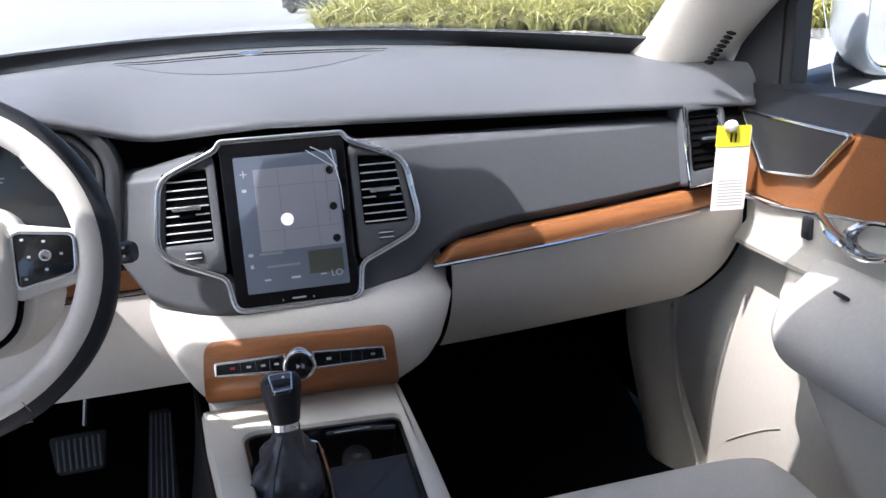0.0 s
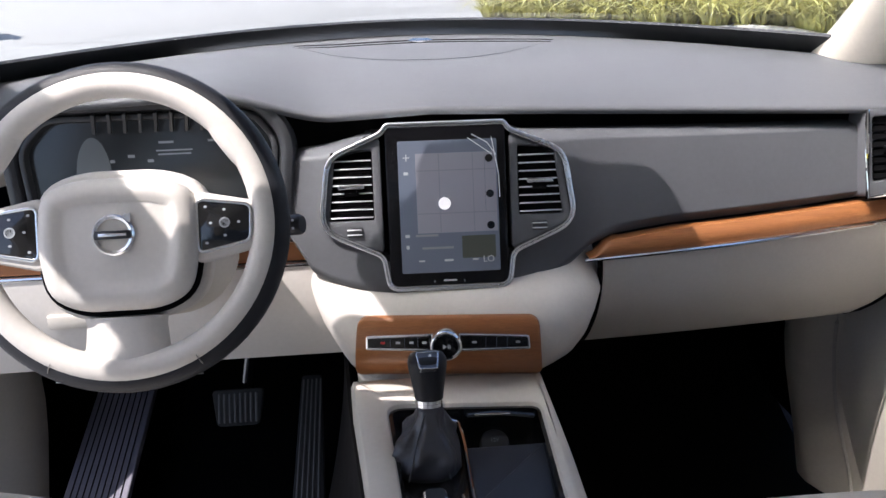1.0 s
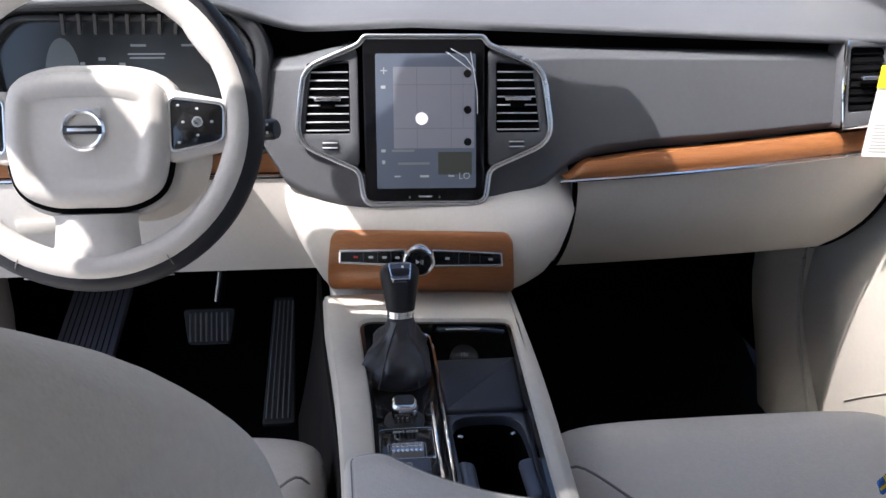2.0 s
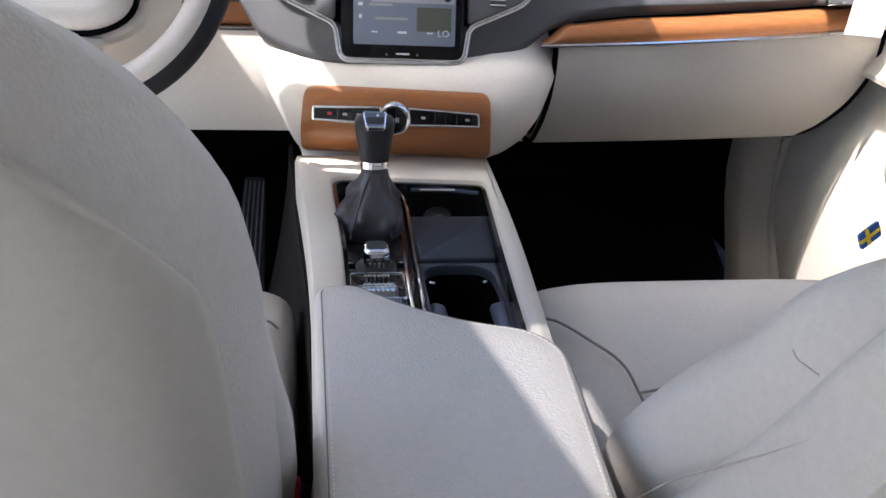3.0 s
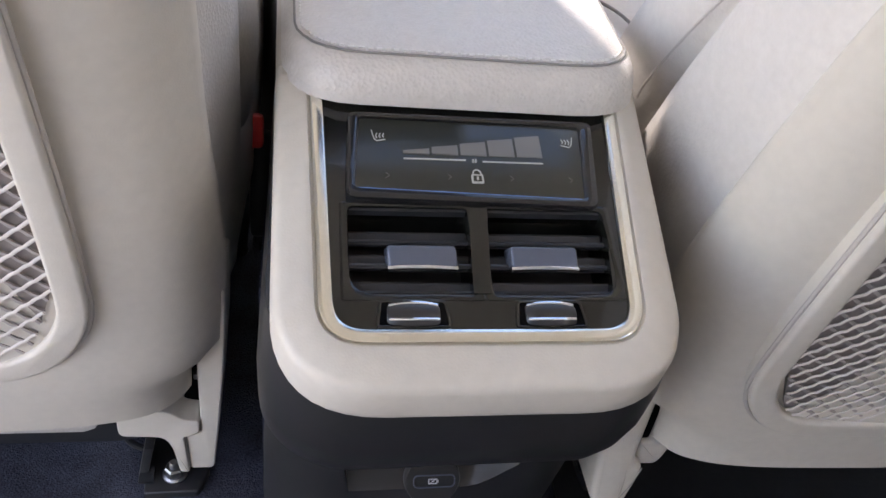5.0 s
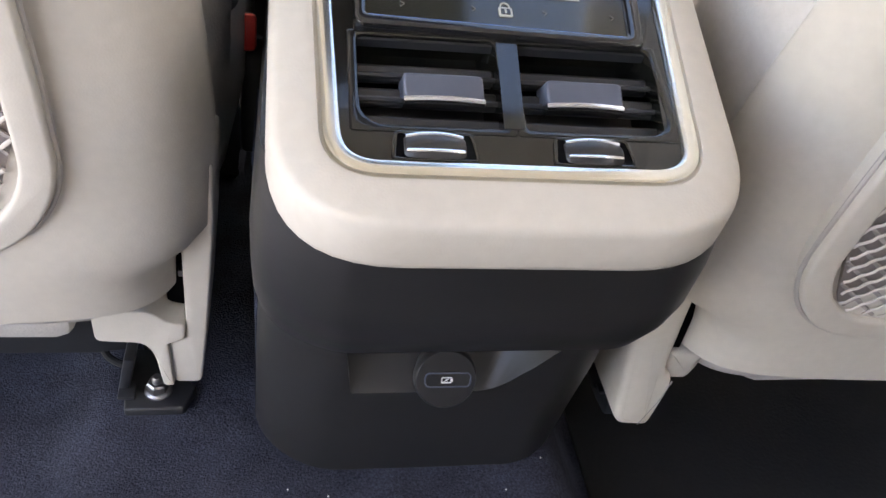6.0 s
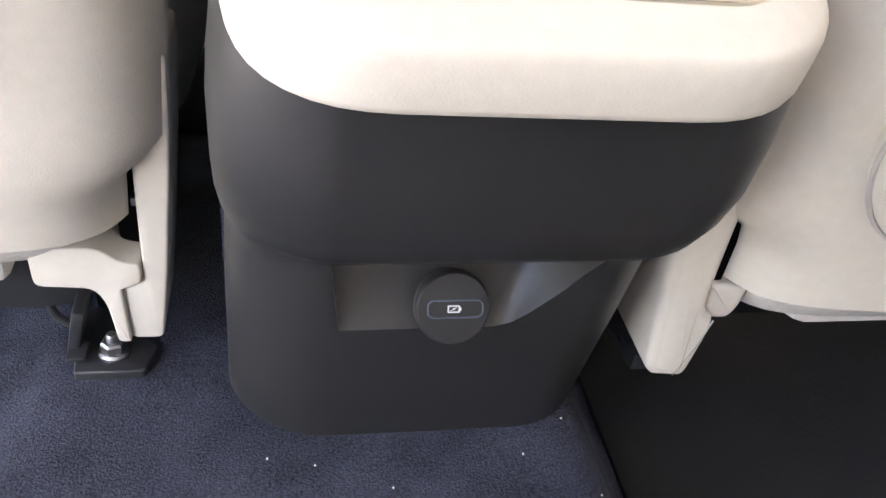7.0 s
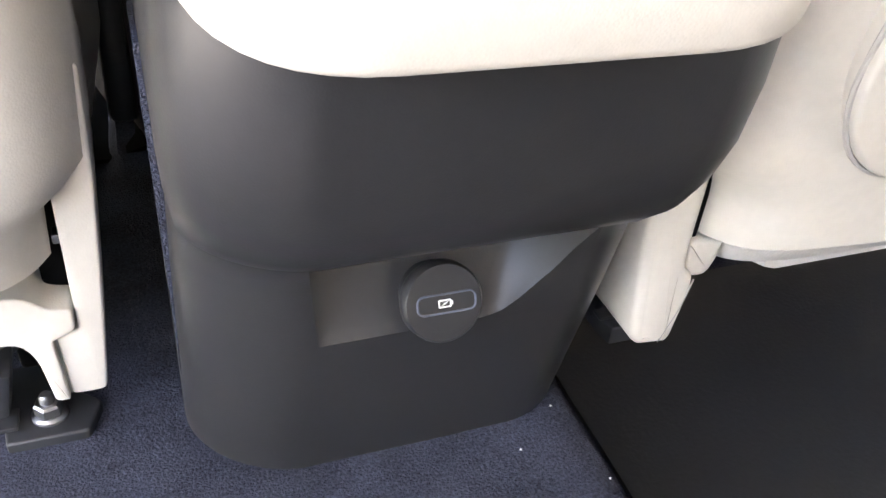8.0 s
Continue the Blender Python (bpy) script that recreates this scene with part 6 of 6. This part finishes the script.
# ---- front seats ----
def seat(s, label, table, front, pocket):
    """A front seat: s the side (-1 driver), table of (height, rear y, front y, half width), front: the cushion's front edge, pocket: two (y, z) on the pocket's plane."""
    cx = s * 0.370
    d = thing("front_seat", label, "seat", group="front seats")

    def loop(z):
        yb, yf, hw = lerp_table(table, z)
        n, out = 88, []
        c, hd = (yb + yf) / 2, (yf - yb) / 2
        for i in range(n):
            a = 2 * math.pi * i / n
            ca, sa = math.cos(a), math.sin(a)
            u = math.copysign(abs(ca) ** (0.30 if sa < 0 else 0.45), ca)
            v = math.copysign(abs(sa) ** (0.27 if sa < 0 else 0.75), sa)
            if v < 0:
                u *= 1 - (0.075 + 0.050 * ease((z - 0.20) / 0.15)) * ease(-v / 0.95)
            elif s > 0:
                u *= 1 - 0.13 * ease(v / 0.55)
            dip = 0.06 * (1 - (u / 0.70) ** 2) * max(0, v) if abs(u) < 0.70 else 0.0
            out.append(Vector((cx + hw * u, c + hd * v - dip * ease((z - 0.2) / 0.1) * ease((0.70 - z) / 0.1), z)))
        return out

    def smooth_loop(z):
        h = 0.004 if z < 0.19 else 0.014
        a, b, c = loop(z - h), loop(z), loop(z + h)
        return [(p + 2 * q + r) / 4 for p, q, r in zip(a, b, c)]

    z0, z1 = table[0][0], table[-1][0]
    zs = [z0, z0 + 0.003, z0 + 0.008, z0 + 0.016] + span(z0 + 0.026, z0 + 0.10, 10) + span(z0 + 0.112, z1 - 0.03, 32) + [z1 - 0.02, z1 - 0.012, z1 - 0.006, z1 - 0.002, z1]
    part("backrest", loft([loop(z) if z < z0 + 0.02 or z > z1 - 0.025 else smooth_loop(z) for z in zs]), LEATHER, d, "beige leather backrest", 75)
    # stiff back shell, a little proud of the leather; its edge shows as a crease
    def shell(u, v):
        drop = lerp_table([(0.0, 0.033), (0.30, 0.058), (0.395, 0.081), (0.44, 0.10), (0.487, 0.125), (0.5, 0.17)], abs(u))[0]
        z = z0 + 0.03 + (z1 - drop - z0 - 0.03) * v
        yb, yf = lerp_table(table, z)[:2]
        f = u * (44 * 0.92) + 66
        i0, t = int(math.floor(f)) % 88, f - math.floor(f)
        lp = smooth_loop(z)
        p = lp[i0].lerp(lp[(i0 + 1) % 88], t)
        c = Vector((cx, (yb + yf) / 2 + 0.05, z))
        e = ease((0.5 - abs(u)) / 0.015) * ease((1.0 - v) / 0.035)
        return p + (p - c).normalized() * 0.015 * e
    us = [-0.5, -0.492, -0.48, -0.465] + span(-0.45, 0.45, 60) + [0.465, 0.48, 0.492, 0.5]
    part("back_shell", sheet(shell, us, span(0, 0.93, 36) + [0.96, 0.975, 0.985, 0.993, 1.0]), TRIM, d, "beige moulded back shell", 75)
    if s > 0:
        # side bolster along the inner front edge, with the cross seam of its cover
        line = smooth_line([(0.172, 0.500, 0.225), (0.166, 0.478, 0.275), (0.165, 0.424, 0.345), (0.167, 0.370, 0.410), (0.173, 0.322, 0.470), (0.184, 0.302, 0.512), (0.203, 0.283, 0.55), (0.232, 0.256, 0.585)], 6)
        n = len(line) - 1
        part("bolster", tube(line, [0.026 + 0.011 * math.sin(math.pi * min(1, (i + 3) / (n + 3))) - 0.006 * ease((i / n - 0.72) / 0.15) for i in range(n + 1)], 16, flat=1.2), LEATHER, d, "rounded beige leather side bolster", 80)
        edge = smooth_line([(0.1325, 0.416, 0.298), (0.1300, 0.403, 0.317), (0.1290, 0.361, 0.373), (0.1300, 0.323, 0.417), (0.1335, 0.286, 0.460), (0.1375, 0.263, 0.489)], 6)
        # crease shade between shell and bolster, drawn as a darker rod
        part("shell_groove", tube(edge, [0.0008 * (1 - ease((i / (len(edge) - 1) - 0.6) / 0.4)) + 0.0001 for i in range(len(edge))], 8), FOLD, d, "shaded groove where the shell meets the bolster")
        part("cross_seam", tube(smooth_line([(0.1450, 0.3055, 0.5102), (0.1450, 0.3002, 0.5081), (0.1478, 0.2942, 0.5070), (0.1508, 0.2885, 0.5060)], 5), 0.0004, 6), FOLD, d, "short stitched seam across the bolster")
    else:
        line = smooth_line([(-0.142, 0.52, 0.225), (-0.137, 0.475, 0.29), (-0.138, 0.437, 0.36), (-0.144, 0.405, 0.42), (-0.149, 0.370, 0.49), (-0.160, 0.33, 0.555), (-0.19, 0.29, 0.61)], 6)
        n = len(line) - 1
        part("bolster", tube(line, [0.022 + 0.006 * math.sin(math.pi * i / n) for i in range(n + 1)], 16, flat=1.3), LEATHER, d, "rounded beige leather side bolster", 80)
    # headrest on two posts
    ht = lerp_table(table, z1 - 0.05)
    hy = (ht[0] + ht[1]) / 2 - 0.02
    secs = [[(cx + x, hy + y, z) for x, y in rrect(w, t, 0.45 * t, 6)] for z, w, t in ((z1 + 0.09, 0.16, 0.05), (z1 + 0.105, 0.22, 0.085), (z1 + 0.15, 0.25, 0.10), (z1 + 0.21, 0.235, 0.095), (z1 + 0.24, 0.19, 0.07), (z1 + 0.25, 0.12, 0.03))]
    hr = part("headrest", loft(secs), LEATHER, d, "padded beige leather headrest", 70)
    for x in (-0.05, 0.05):
        part("post", tube([(cx + x, hy, z1 - 0.05), (cx + x, hy, z1 + 0.11)], 0.006, 10), CHROME, hr)
    # cushion
    secs = []
    f = front
    for y, hw, zt, zbm in ((0.34, 0.19, 0.20, 0.11), (0.38, 0.215, 0.225, 0.09), (0.48, 0.228, 0.235, 0.07), (0.60, 0.234, 0.243, 0.06), (f - 0.12, 0.236, 0.252, 0.06), (f - 0.055, 0.235, 0.256, 0.07), (f - 0.022, 0.232, 0.253, 0.08), (f - 0.007, 0.229, 0.243, 0.10), (f, 0.224, 0.225, 0.12), (f + 0.002, 0.21, 0.20, 0.14)):
        hw += 0.011 if s < 0 else 0.0
        lp = []
        for i in range(48):
            a = 2 * math.pi * i / 48
            ca, sa = math.cos(a), math.sin(a)
            u, v = math.copysign(abs(ca) ** 0.40, ca), math.copysign(abs(sa) ** 0.42, sa)
            dip = 0.020 * (1 - (u / 0.72) ** 2) * max(0, v) * ease((f - 0.05 - y) / 0.15) if abs(u) < 0.72 else 0
            lp.append((cx + hw * u, y, (zt + zbm) / 2 + (zt - zbm) / 2 * v - dip))
        secs.append(lp)
    part("cushion", loft(secs), LEATHER, d, "beige leather seat cushion", 75)
    base = soften([(cx - 0.19, 0.36), (cx + 0.19, 0.36), (cx + 0.19, 0.78), (cx - 0.19, 0.78)], 0.03, 3)
    part("seat_base", slab(base, 0.03, 0.10, FLAT), DARK, d)
    xi = cx - s * 0.155
    part("cushion_seam", tube(smooth_line([(cx - s * 0.236, f - 0.085, 0.215), (cx - s * 0.214, f - 0.10, 0.2515), (cx - s * 0.175, f - 0.155, 0.2535), (xi, f - 0.19, 0.250), (xi + s * 0.003, f - 0.235, 0.2455), (xi + s * 0.004, 0.50, 0.234)], 5), 0.0016, 6), SEAM, d)
    part("cushion_seam", tube(smooth_line([(xi + s * 0.003, f - 0.232, 0.2455), (cx - s * 0.10, f - 0.215, 0.238), (cx, f - 0.21, 0.232), (cx + s * 0.155, f - 0.232, 0.2455)], 6), 0.0014, 6), SEAM, d)
    # net pocket on the back: U-shaped padded frame, lining, elastic hem
    (ya, za), (yb_, zb_) = pocket
    up = Vector((0, yb_ - ya, zb_ - za)).normalized()
    PK = axes((cx, ya, za), (1, 0, 0), up) @ Matrix.Translation((0, 0, 0.0120))
    H = (Vector((0, yb_, zb_)) - Vector((0, ya, za))).length
    w = 0.171 if s < 0 else 0.190
    u_pts = [(-w + 0.005, H, 0.004), (-w + 0.002, H * 0.7, 0.006), (-w, 0.09, 0.006), (-w + 0.004, 0.045, 0.006), (-w + 0.028, 0.012, 0.006), (-w + 0.07, 0.0, 0.006), (0, -0.004, 0.008), (w - 0.07, 0.0, 0.006), (w - 0.028, 0.012, 0.006), (w - 0.004, 0.045, 0.006), (w, 0.09, 0.006), (w - 0.002, H * 0.7, 0.006), (w - 0.005, H, 0.004)]
    line = smooth_line(u_pts, 5)
    nrm = PK.to_3x3() @ Vector((0, 0, 1))
    left, right = [], []
    for i, p in enumerate(line):
        t = (line[min(i + 1, len(line) - 1)] - line[max(i - 1, 0)]).normalized()
        q = 0.0082 * (0.55 if i in (0, len(line) - 1) else 0.85 if i in (1, len(line) - 2) else 1.0)
        left.append((p.x - t.y * q, p.y + t.x * q))
        right.append((p.x + t.y * q, p.y - t.x * q))
    band = left + right[::-1]
    fr = part("pocket_frame", slab(band, -0.014, 0.0065, PK, 0.0028, 4), TRIM, d, "rounded beige frame of the seatback pocket", 60)
    edge = [PK @ Vector((x * 1.004, y - 0.001, 0.0012)) for x, y in right]
    part("frame_groove", tube(edge, 0.0014, 6), FOLD, fr)
    inner = soften([(-w + 0.006, H - 0.02), (-w + 0.004, 0.085), (-w + 0.03, 0.018), (-w + 0.075, 0.008), (w - 0.075, 0.008), (w - 0.03, 0.018), (w - 0.004, 0.085), (w - 0.006, H - 0.02)][::1], 0.012, 3)
    part("pocket_lining", slab(inner[::-1], -0.03, 0.001, PK), POCKET, fr, "taupe cloth behind the net")
    hem = [PK @ Vector((x, H - 0.012 + 0.010 * (x / w) ** 2, 0.008)) for x in span(-w + 0.012, w - 0.012, 20)]
    part("hem", tube(hem, 0.0085, 8, flat=0.35, up=nrm), NET, fr, "ribbed elastic hem")

    def clip(px, py, dx, dy):
        ts = []
        for i in range(len(inner)):
            (ax_, ay), (bx, by) = inner[i - 1], inner[i]
            ex, ey = bx - ax_, by - ay
            den = dx * ey - dy * ex
            if abs(den) > 1e-9:
                t = ((ax_ - px) * ey - (ay - py) * ex) / den
                u = ((ax_ - px) * dy - (ay - py) * dx) / den
                if 0 <= u < 1:
                    ts.append(t)
        return (min(ts), max(ts)) if len(ts) >= 2 else None
    # one set of cords is darker: the net's own shade put into colour
    for sl, nm, mt, rad, lift in ((1.25, "net", NET, 0.0011, 0.0040), (-1.25, "net_shaded", NETSHADE, 0.0013, 0.0026)):
        L = math.hypot(1, sl)
        cords = []
        for k in range(-44, 45):
            px, py = 0.0155 * k, H * 0.5
            got = clip(px, py, sl / L, 1 / L)
            if got:
                t0, t1 = got
                n = max(2, int((t1 - t0) / 0.003))
                cords.append([PK @ Vector((px + sl / L * t, py + t / L, lift + 0.0005 * math.sin((py + t / L) * 2 * math.pi / 0.0062))) for t in span(t0, t1, n)])
        net = part(nm, join(*[tube(c, rad, 5, flat=0.7, up=nrm) for c in cords]), mt, fr, "stretched diamond net", 75)
        net["kind"] = "stuff"
    # inner hinge cover down to the rail, in two mouldings; a black box paints the gap's shade
    yk, zk = table[3][1], table[3][0]

    def moulding(nm, pts, r, y0, y1, label, edge=0.0035):
        return part(nm, slab(soften(pts, r, 3), -y1, -y0, axes((0, 0, 0), (1, 0, 0), (0, 0, 1)), edge, 3), TRIM, d, label, 50)
    if s < 0:
        leg = moulding("hinge_cover", [(-0.1577, 0.028), (-0.1415, 0.028), (-0.136, 0.075), (-0.129, 0.15), (-0.127, 0.20), (-0.1455, 0.20), (-0.1472, 0.14), (-0.1482, 0.088), (-0.1482, 0.069), (-0.1588, 0.065)], [0.003, 0.004, 0.02, 0.02, 0.004, 0.004, 0.01, 0.004, 0.002, 0.002], 0.335, 0.385, "beige plastic seat hinge cover", 0.0016)
        part("cover_seam", tube([(-0.1588, 0.3352, 0.066), (-0.1586, 0.3352, 0.055), (-0.1578, 0.3352, 0.030)], 0.0006, 6), SEAM, leg)
        moulding("skirt", [(-0.202, 0.094), (-0.202, 0.069), (-0.173, 0.067), (-0.168, 0.056), (-0.165, 0.028), (-0.1585, 0.028), (-0.1597, 0.066), (-0.149, 0.071), (-0.149, 0.083), (-0.159, 0.085), (-0.168, 0.094)], [0.003, 0.005, 0.010, 0.012, 0.003, 0.001, 0.001, 0.003, 0.002, 0.004, 0.006], 0.332, 0.372, "beige plastic skirt beside the hinge", 0.0012)
        # solid in shade black where the gap behind the cover lies dark
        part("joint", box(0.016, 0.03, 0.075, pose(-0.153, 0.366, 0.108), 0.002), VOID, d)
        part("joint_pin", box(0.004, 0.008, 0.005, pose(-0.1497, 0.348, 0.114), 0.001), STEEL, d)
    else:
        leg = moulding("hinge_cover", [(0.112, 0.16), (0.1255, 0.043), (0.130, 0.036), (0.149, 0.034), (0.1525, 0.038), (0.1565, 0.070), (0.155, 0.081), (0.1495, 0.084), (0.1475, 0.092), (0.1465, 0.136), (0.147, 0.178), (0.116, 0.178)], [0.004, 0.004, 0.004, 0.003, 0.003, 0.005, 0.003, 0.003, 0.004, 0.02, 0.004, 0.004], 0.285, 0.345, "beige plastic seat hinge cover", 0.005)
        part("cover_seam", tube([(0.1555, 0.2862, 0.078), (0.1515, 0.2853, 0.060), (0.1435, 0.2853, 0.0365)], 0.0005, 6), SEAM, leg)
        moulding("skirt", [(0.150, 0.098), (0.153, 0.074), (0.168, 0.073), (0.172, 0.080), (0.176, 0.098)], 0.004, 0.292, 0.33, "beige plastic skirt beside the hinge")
        # same painted shade in the gap on this side
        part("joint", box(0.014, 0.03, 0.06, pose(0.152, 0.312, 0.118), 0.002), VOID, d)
    part("underside", box(0.34, 0.10, 0.03, pose(cx + s * 0.015, yk + 0.075, zk - 0.064), 0.012), LEATHER, d, "stitched beige cushion underside")
    return d


seat(-1, "driver's beige leather seat with a net pocket behind",
     [(0.078, 0.345, 0.42, 0.190), (0.085, 0.330, 0.45, 0.209), (0.100, 0.320, 0.48, 0.216), (0.138, 0.3140, 0.51, 0.219), (0.152, 0.312, 0.52, 0.243), (0.20, 0.309, 0.53, 0.246), (0.26, 0.302, 0.53, 0.249), (0.35, 0.292, 0.515, 0.251), (0.43, 0.280, 0.490, 0.251), (0.52, 0.262, 0.445, 0.249),
      (0.58, 0.248, 0.405, 0.243), (0.62, 0.238, 0.370, 0.228), (0.655, 0.230, 0.340, 0.206), (0.68, 0.228, 0.315, 0.175), (0.695, 0.234, 0.300, 0.135), (0.703, 0.245, 0.285, 0.09), (0.705, 0.255, 0.275, 0.06)], 0.858, ((0.3161, 0.168), (0.281, 0.425)))
seat(1, "front passenger's beige leather seat with a net pocket behind",
     [(0.070, 0.300, 0.40, 0.190), (0.077, 0.287, 0.43, 0.210), (0.095, 0.279, 0.46, 0.213), (0.136, 0.273, 0.50, 0.216), (0.151, 0.270, 0.51, 0.243), (0.20, 0.264, 0.52, 0.245), (0.28, 0.250, 0.500, 0.245), (0.34, 0.238, 0.455, 0.246), (0.40, 0.224, 0.412, 0.243), (0.47, 0.206, 0.362, 0.236), (0.52, 0.192, 0.335, 0.228),
      (0.56, 0.182, 0.312, 0.216), (0.60, 0.172, 0.285, 0.194), (0.63, 0.166, 0.262, 0.165), (0.65, 0.166, 0.245, 0.130), (0.662, 0.172, 0.232, 0.09), (0.665, 0.18, 0.22, 0.06)], 0.848, ((0.2727, 0.157), (0.228, 0.410)))

# seat rail foot with its nut, on the carpet
rf = thing("seat_rail_foot", "black steel seat rail foot bolted to the floor", "bracket", group="seat rail feet")
rf.location = (-0.172, 0.347, 0.0)
foot = soften([(-0.020, -0.016), (0.018, -0.016), (0.025, 0.004), (0.013, 0.014), (0.013, 0.040), (-0.022, 0.040), (-0.022, 0.0)], [0.002, 0.002, 0.003, 0.003, 0.002, 0.002, 0.002], 2)
part("plate", slab(foot, -0.006, 0.006, FLAT, 0.0018), DARK, rf)
part("bracket", box(0.007, 0.026, 0.034, pose(-0.0195, 0.012, 0.020, 0, 12, 0), 0.002), DARK, rf)
part("bracket_lip", box(0.011, 0.014, 0.003, pose(-0.0195, -0.002, 0.0085), 0.001), DARK, rf)
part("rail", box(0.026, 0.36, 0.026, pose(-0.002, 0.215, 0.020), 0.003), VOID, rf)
part("washer", tf(lathe([(0.0090, 0.0), (0.0090, 0.0015), (0.0075, 0.0028), (0.0, 0.0028)], 24), pose(0, 0, 0.006)), STEEL, rf)
part("nut", tf(lathe([(0.0072, 0.0), (0.0072, 0.0055), (0.0060, 0.0068), (0.0, 0.0068)], 6), pose(0, 0, 0.0085, 0, 0, 15)), STEEL, rf, "hexagonal steel nut", 20)
part("stud", tf(lathe([(0.0036, 0.0), (0.0036, 0.005), (0.0026, 0.0065), (0.0, 0.0065)], 14), pose(0, 0, 0.014)), STEEL, rf)
part("cable_loop", tube(smooth_line([(-0.022, 0.034, 0.046), (-0.034, 0.034, 0.046), (-0.040, 0.032, 0.030), (-0.038, 0.030, 0.010), (-0.028, 0.028, 0.002), (-0.020, 0.028, 0.003)], 6), 0.0026, 8), RUBBER, rf)
copy_thing(rf, pose(0.158, 0.335, 0.012))
bk = thing("belt_buckle", "red seat-belt buckle button beside the driver's seat", "buckle")
part("body", box(0.020, 0.030, 0.10, pose(-0.120, 0.612, 0.088, -20, 0, 0), 0.006), DARK, bk)
part("button", box(0.014, 0.016, 0.030, pose(-0.123, 0.606, 0.148, -20, 0, 0), 0.004), RED, bk, "red release button")

# flag label sewn into the passenger backrest's edge
fl = thing("flag_label", "small blue and yellow flag label on the passenger backrest", "label")
FL = axes((0.1765, 0.3175, 0.5680), (0.80, 0.30, 0.42), (-0.45, 0.0, 0.85))
part("cloth", slab(rrect(0.0135, 0.0088, 0.0006, 1), -0.0006, 0.0006, FL), BLUE, fl, "blue woven cloth")
for nm, w_, h_, x_ in (("cross_bar", 0.0135, 0.0019, 0.0), ("cross_post", 0.0020, 0.0088, -0.0016)):
    part(nm, slab(rrect(w_, h_, 0.0002, 1, x_, 0), -0.0009, 0.0010, FL), GOLD, fl)
# carpet crumbs
cr = thing("crumb", "tiny pale crumb on the carpet", "crumb")
part("grain", tf(lathe([(0.0, -0.0008), (0.0007, 0.0), (0.0, 0.0009)], 7), pose(0.084, 0.286, 0.002, 20, 30, 0)), PAPER, cr)
tagged(cr, group="crumbs on the carpet")
for x, y in ((0.092, 0.232), (-0.06, 0.262), (-0.085, 0.268), (-0.02, 0.245), (0.055, 0.262)):
    copy_thing(cr, pose(x - 0.084, y - 0.286, 0.0))
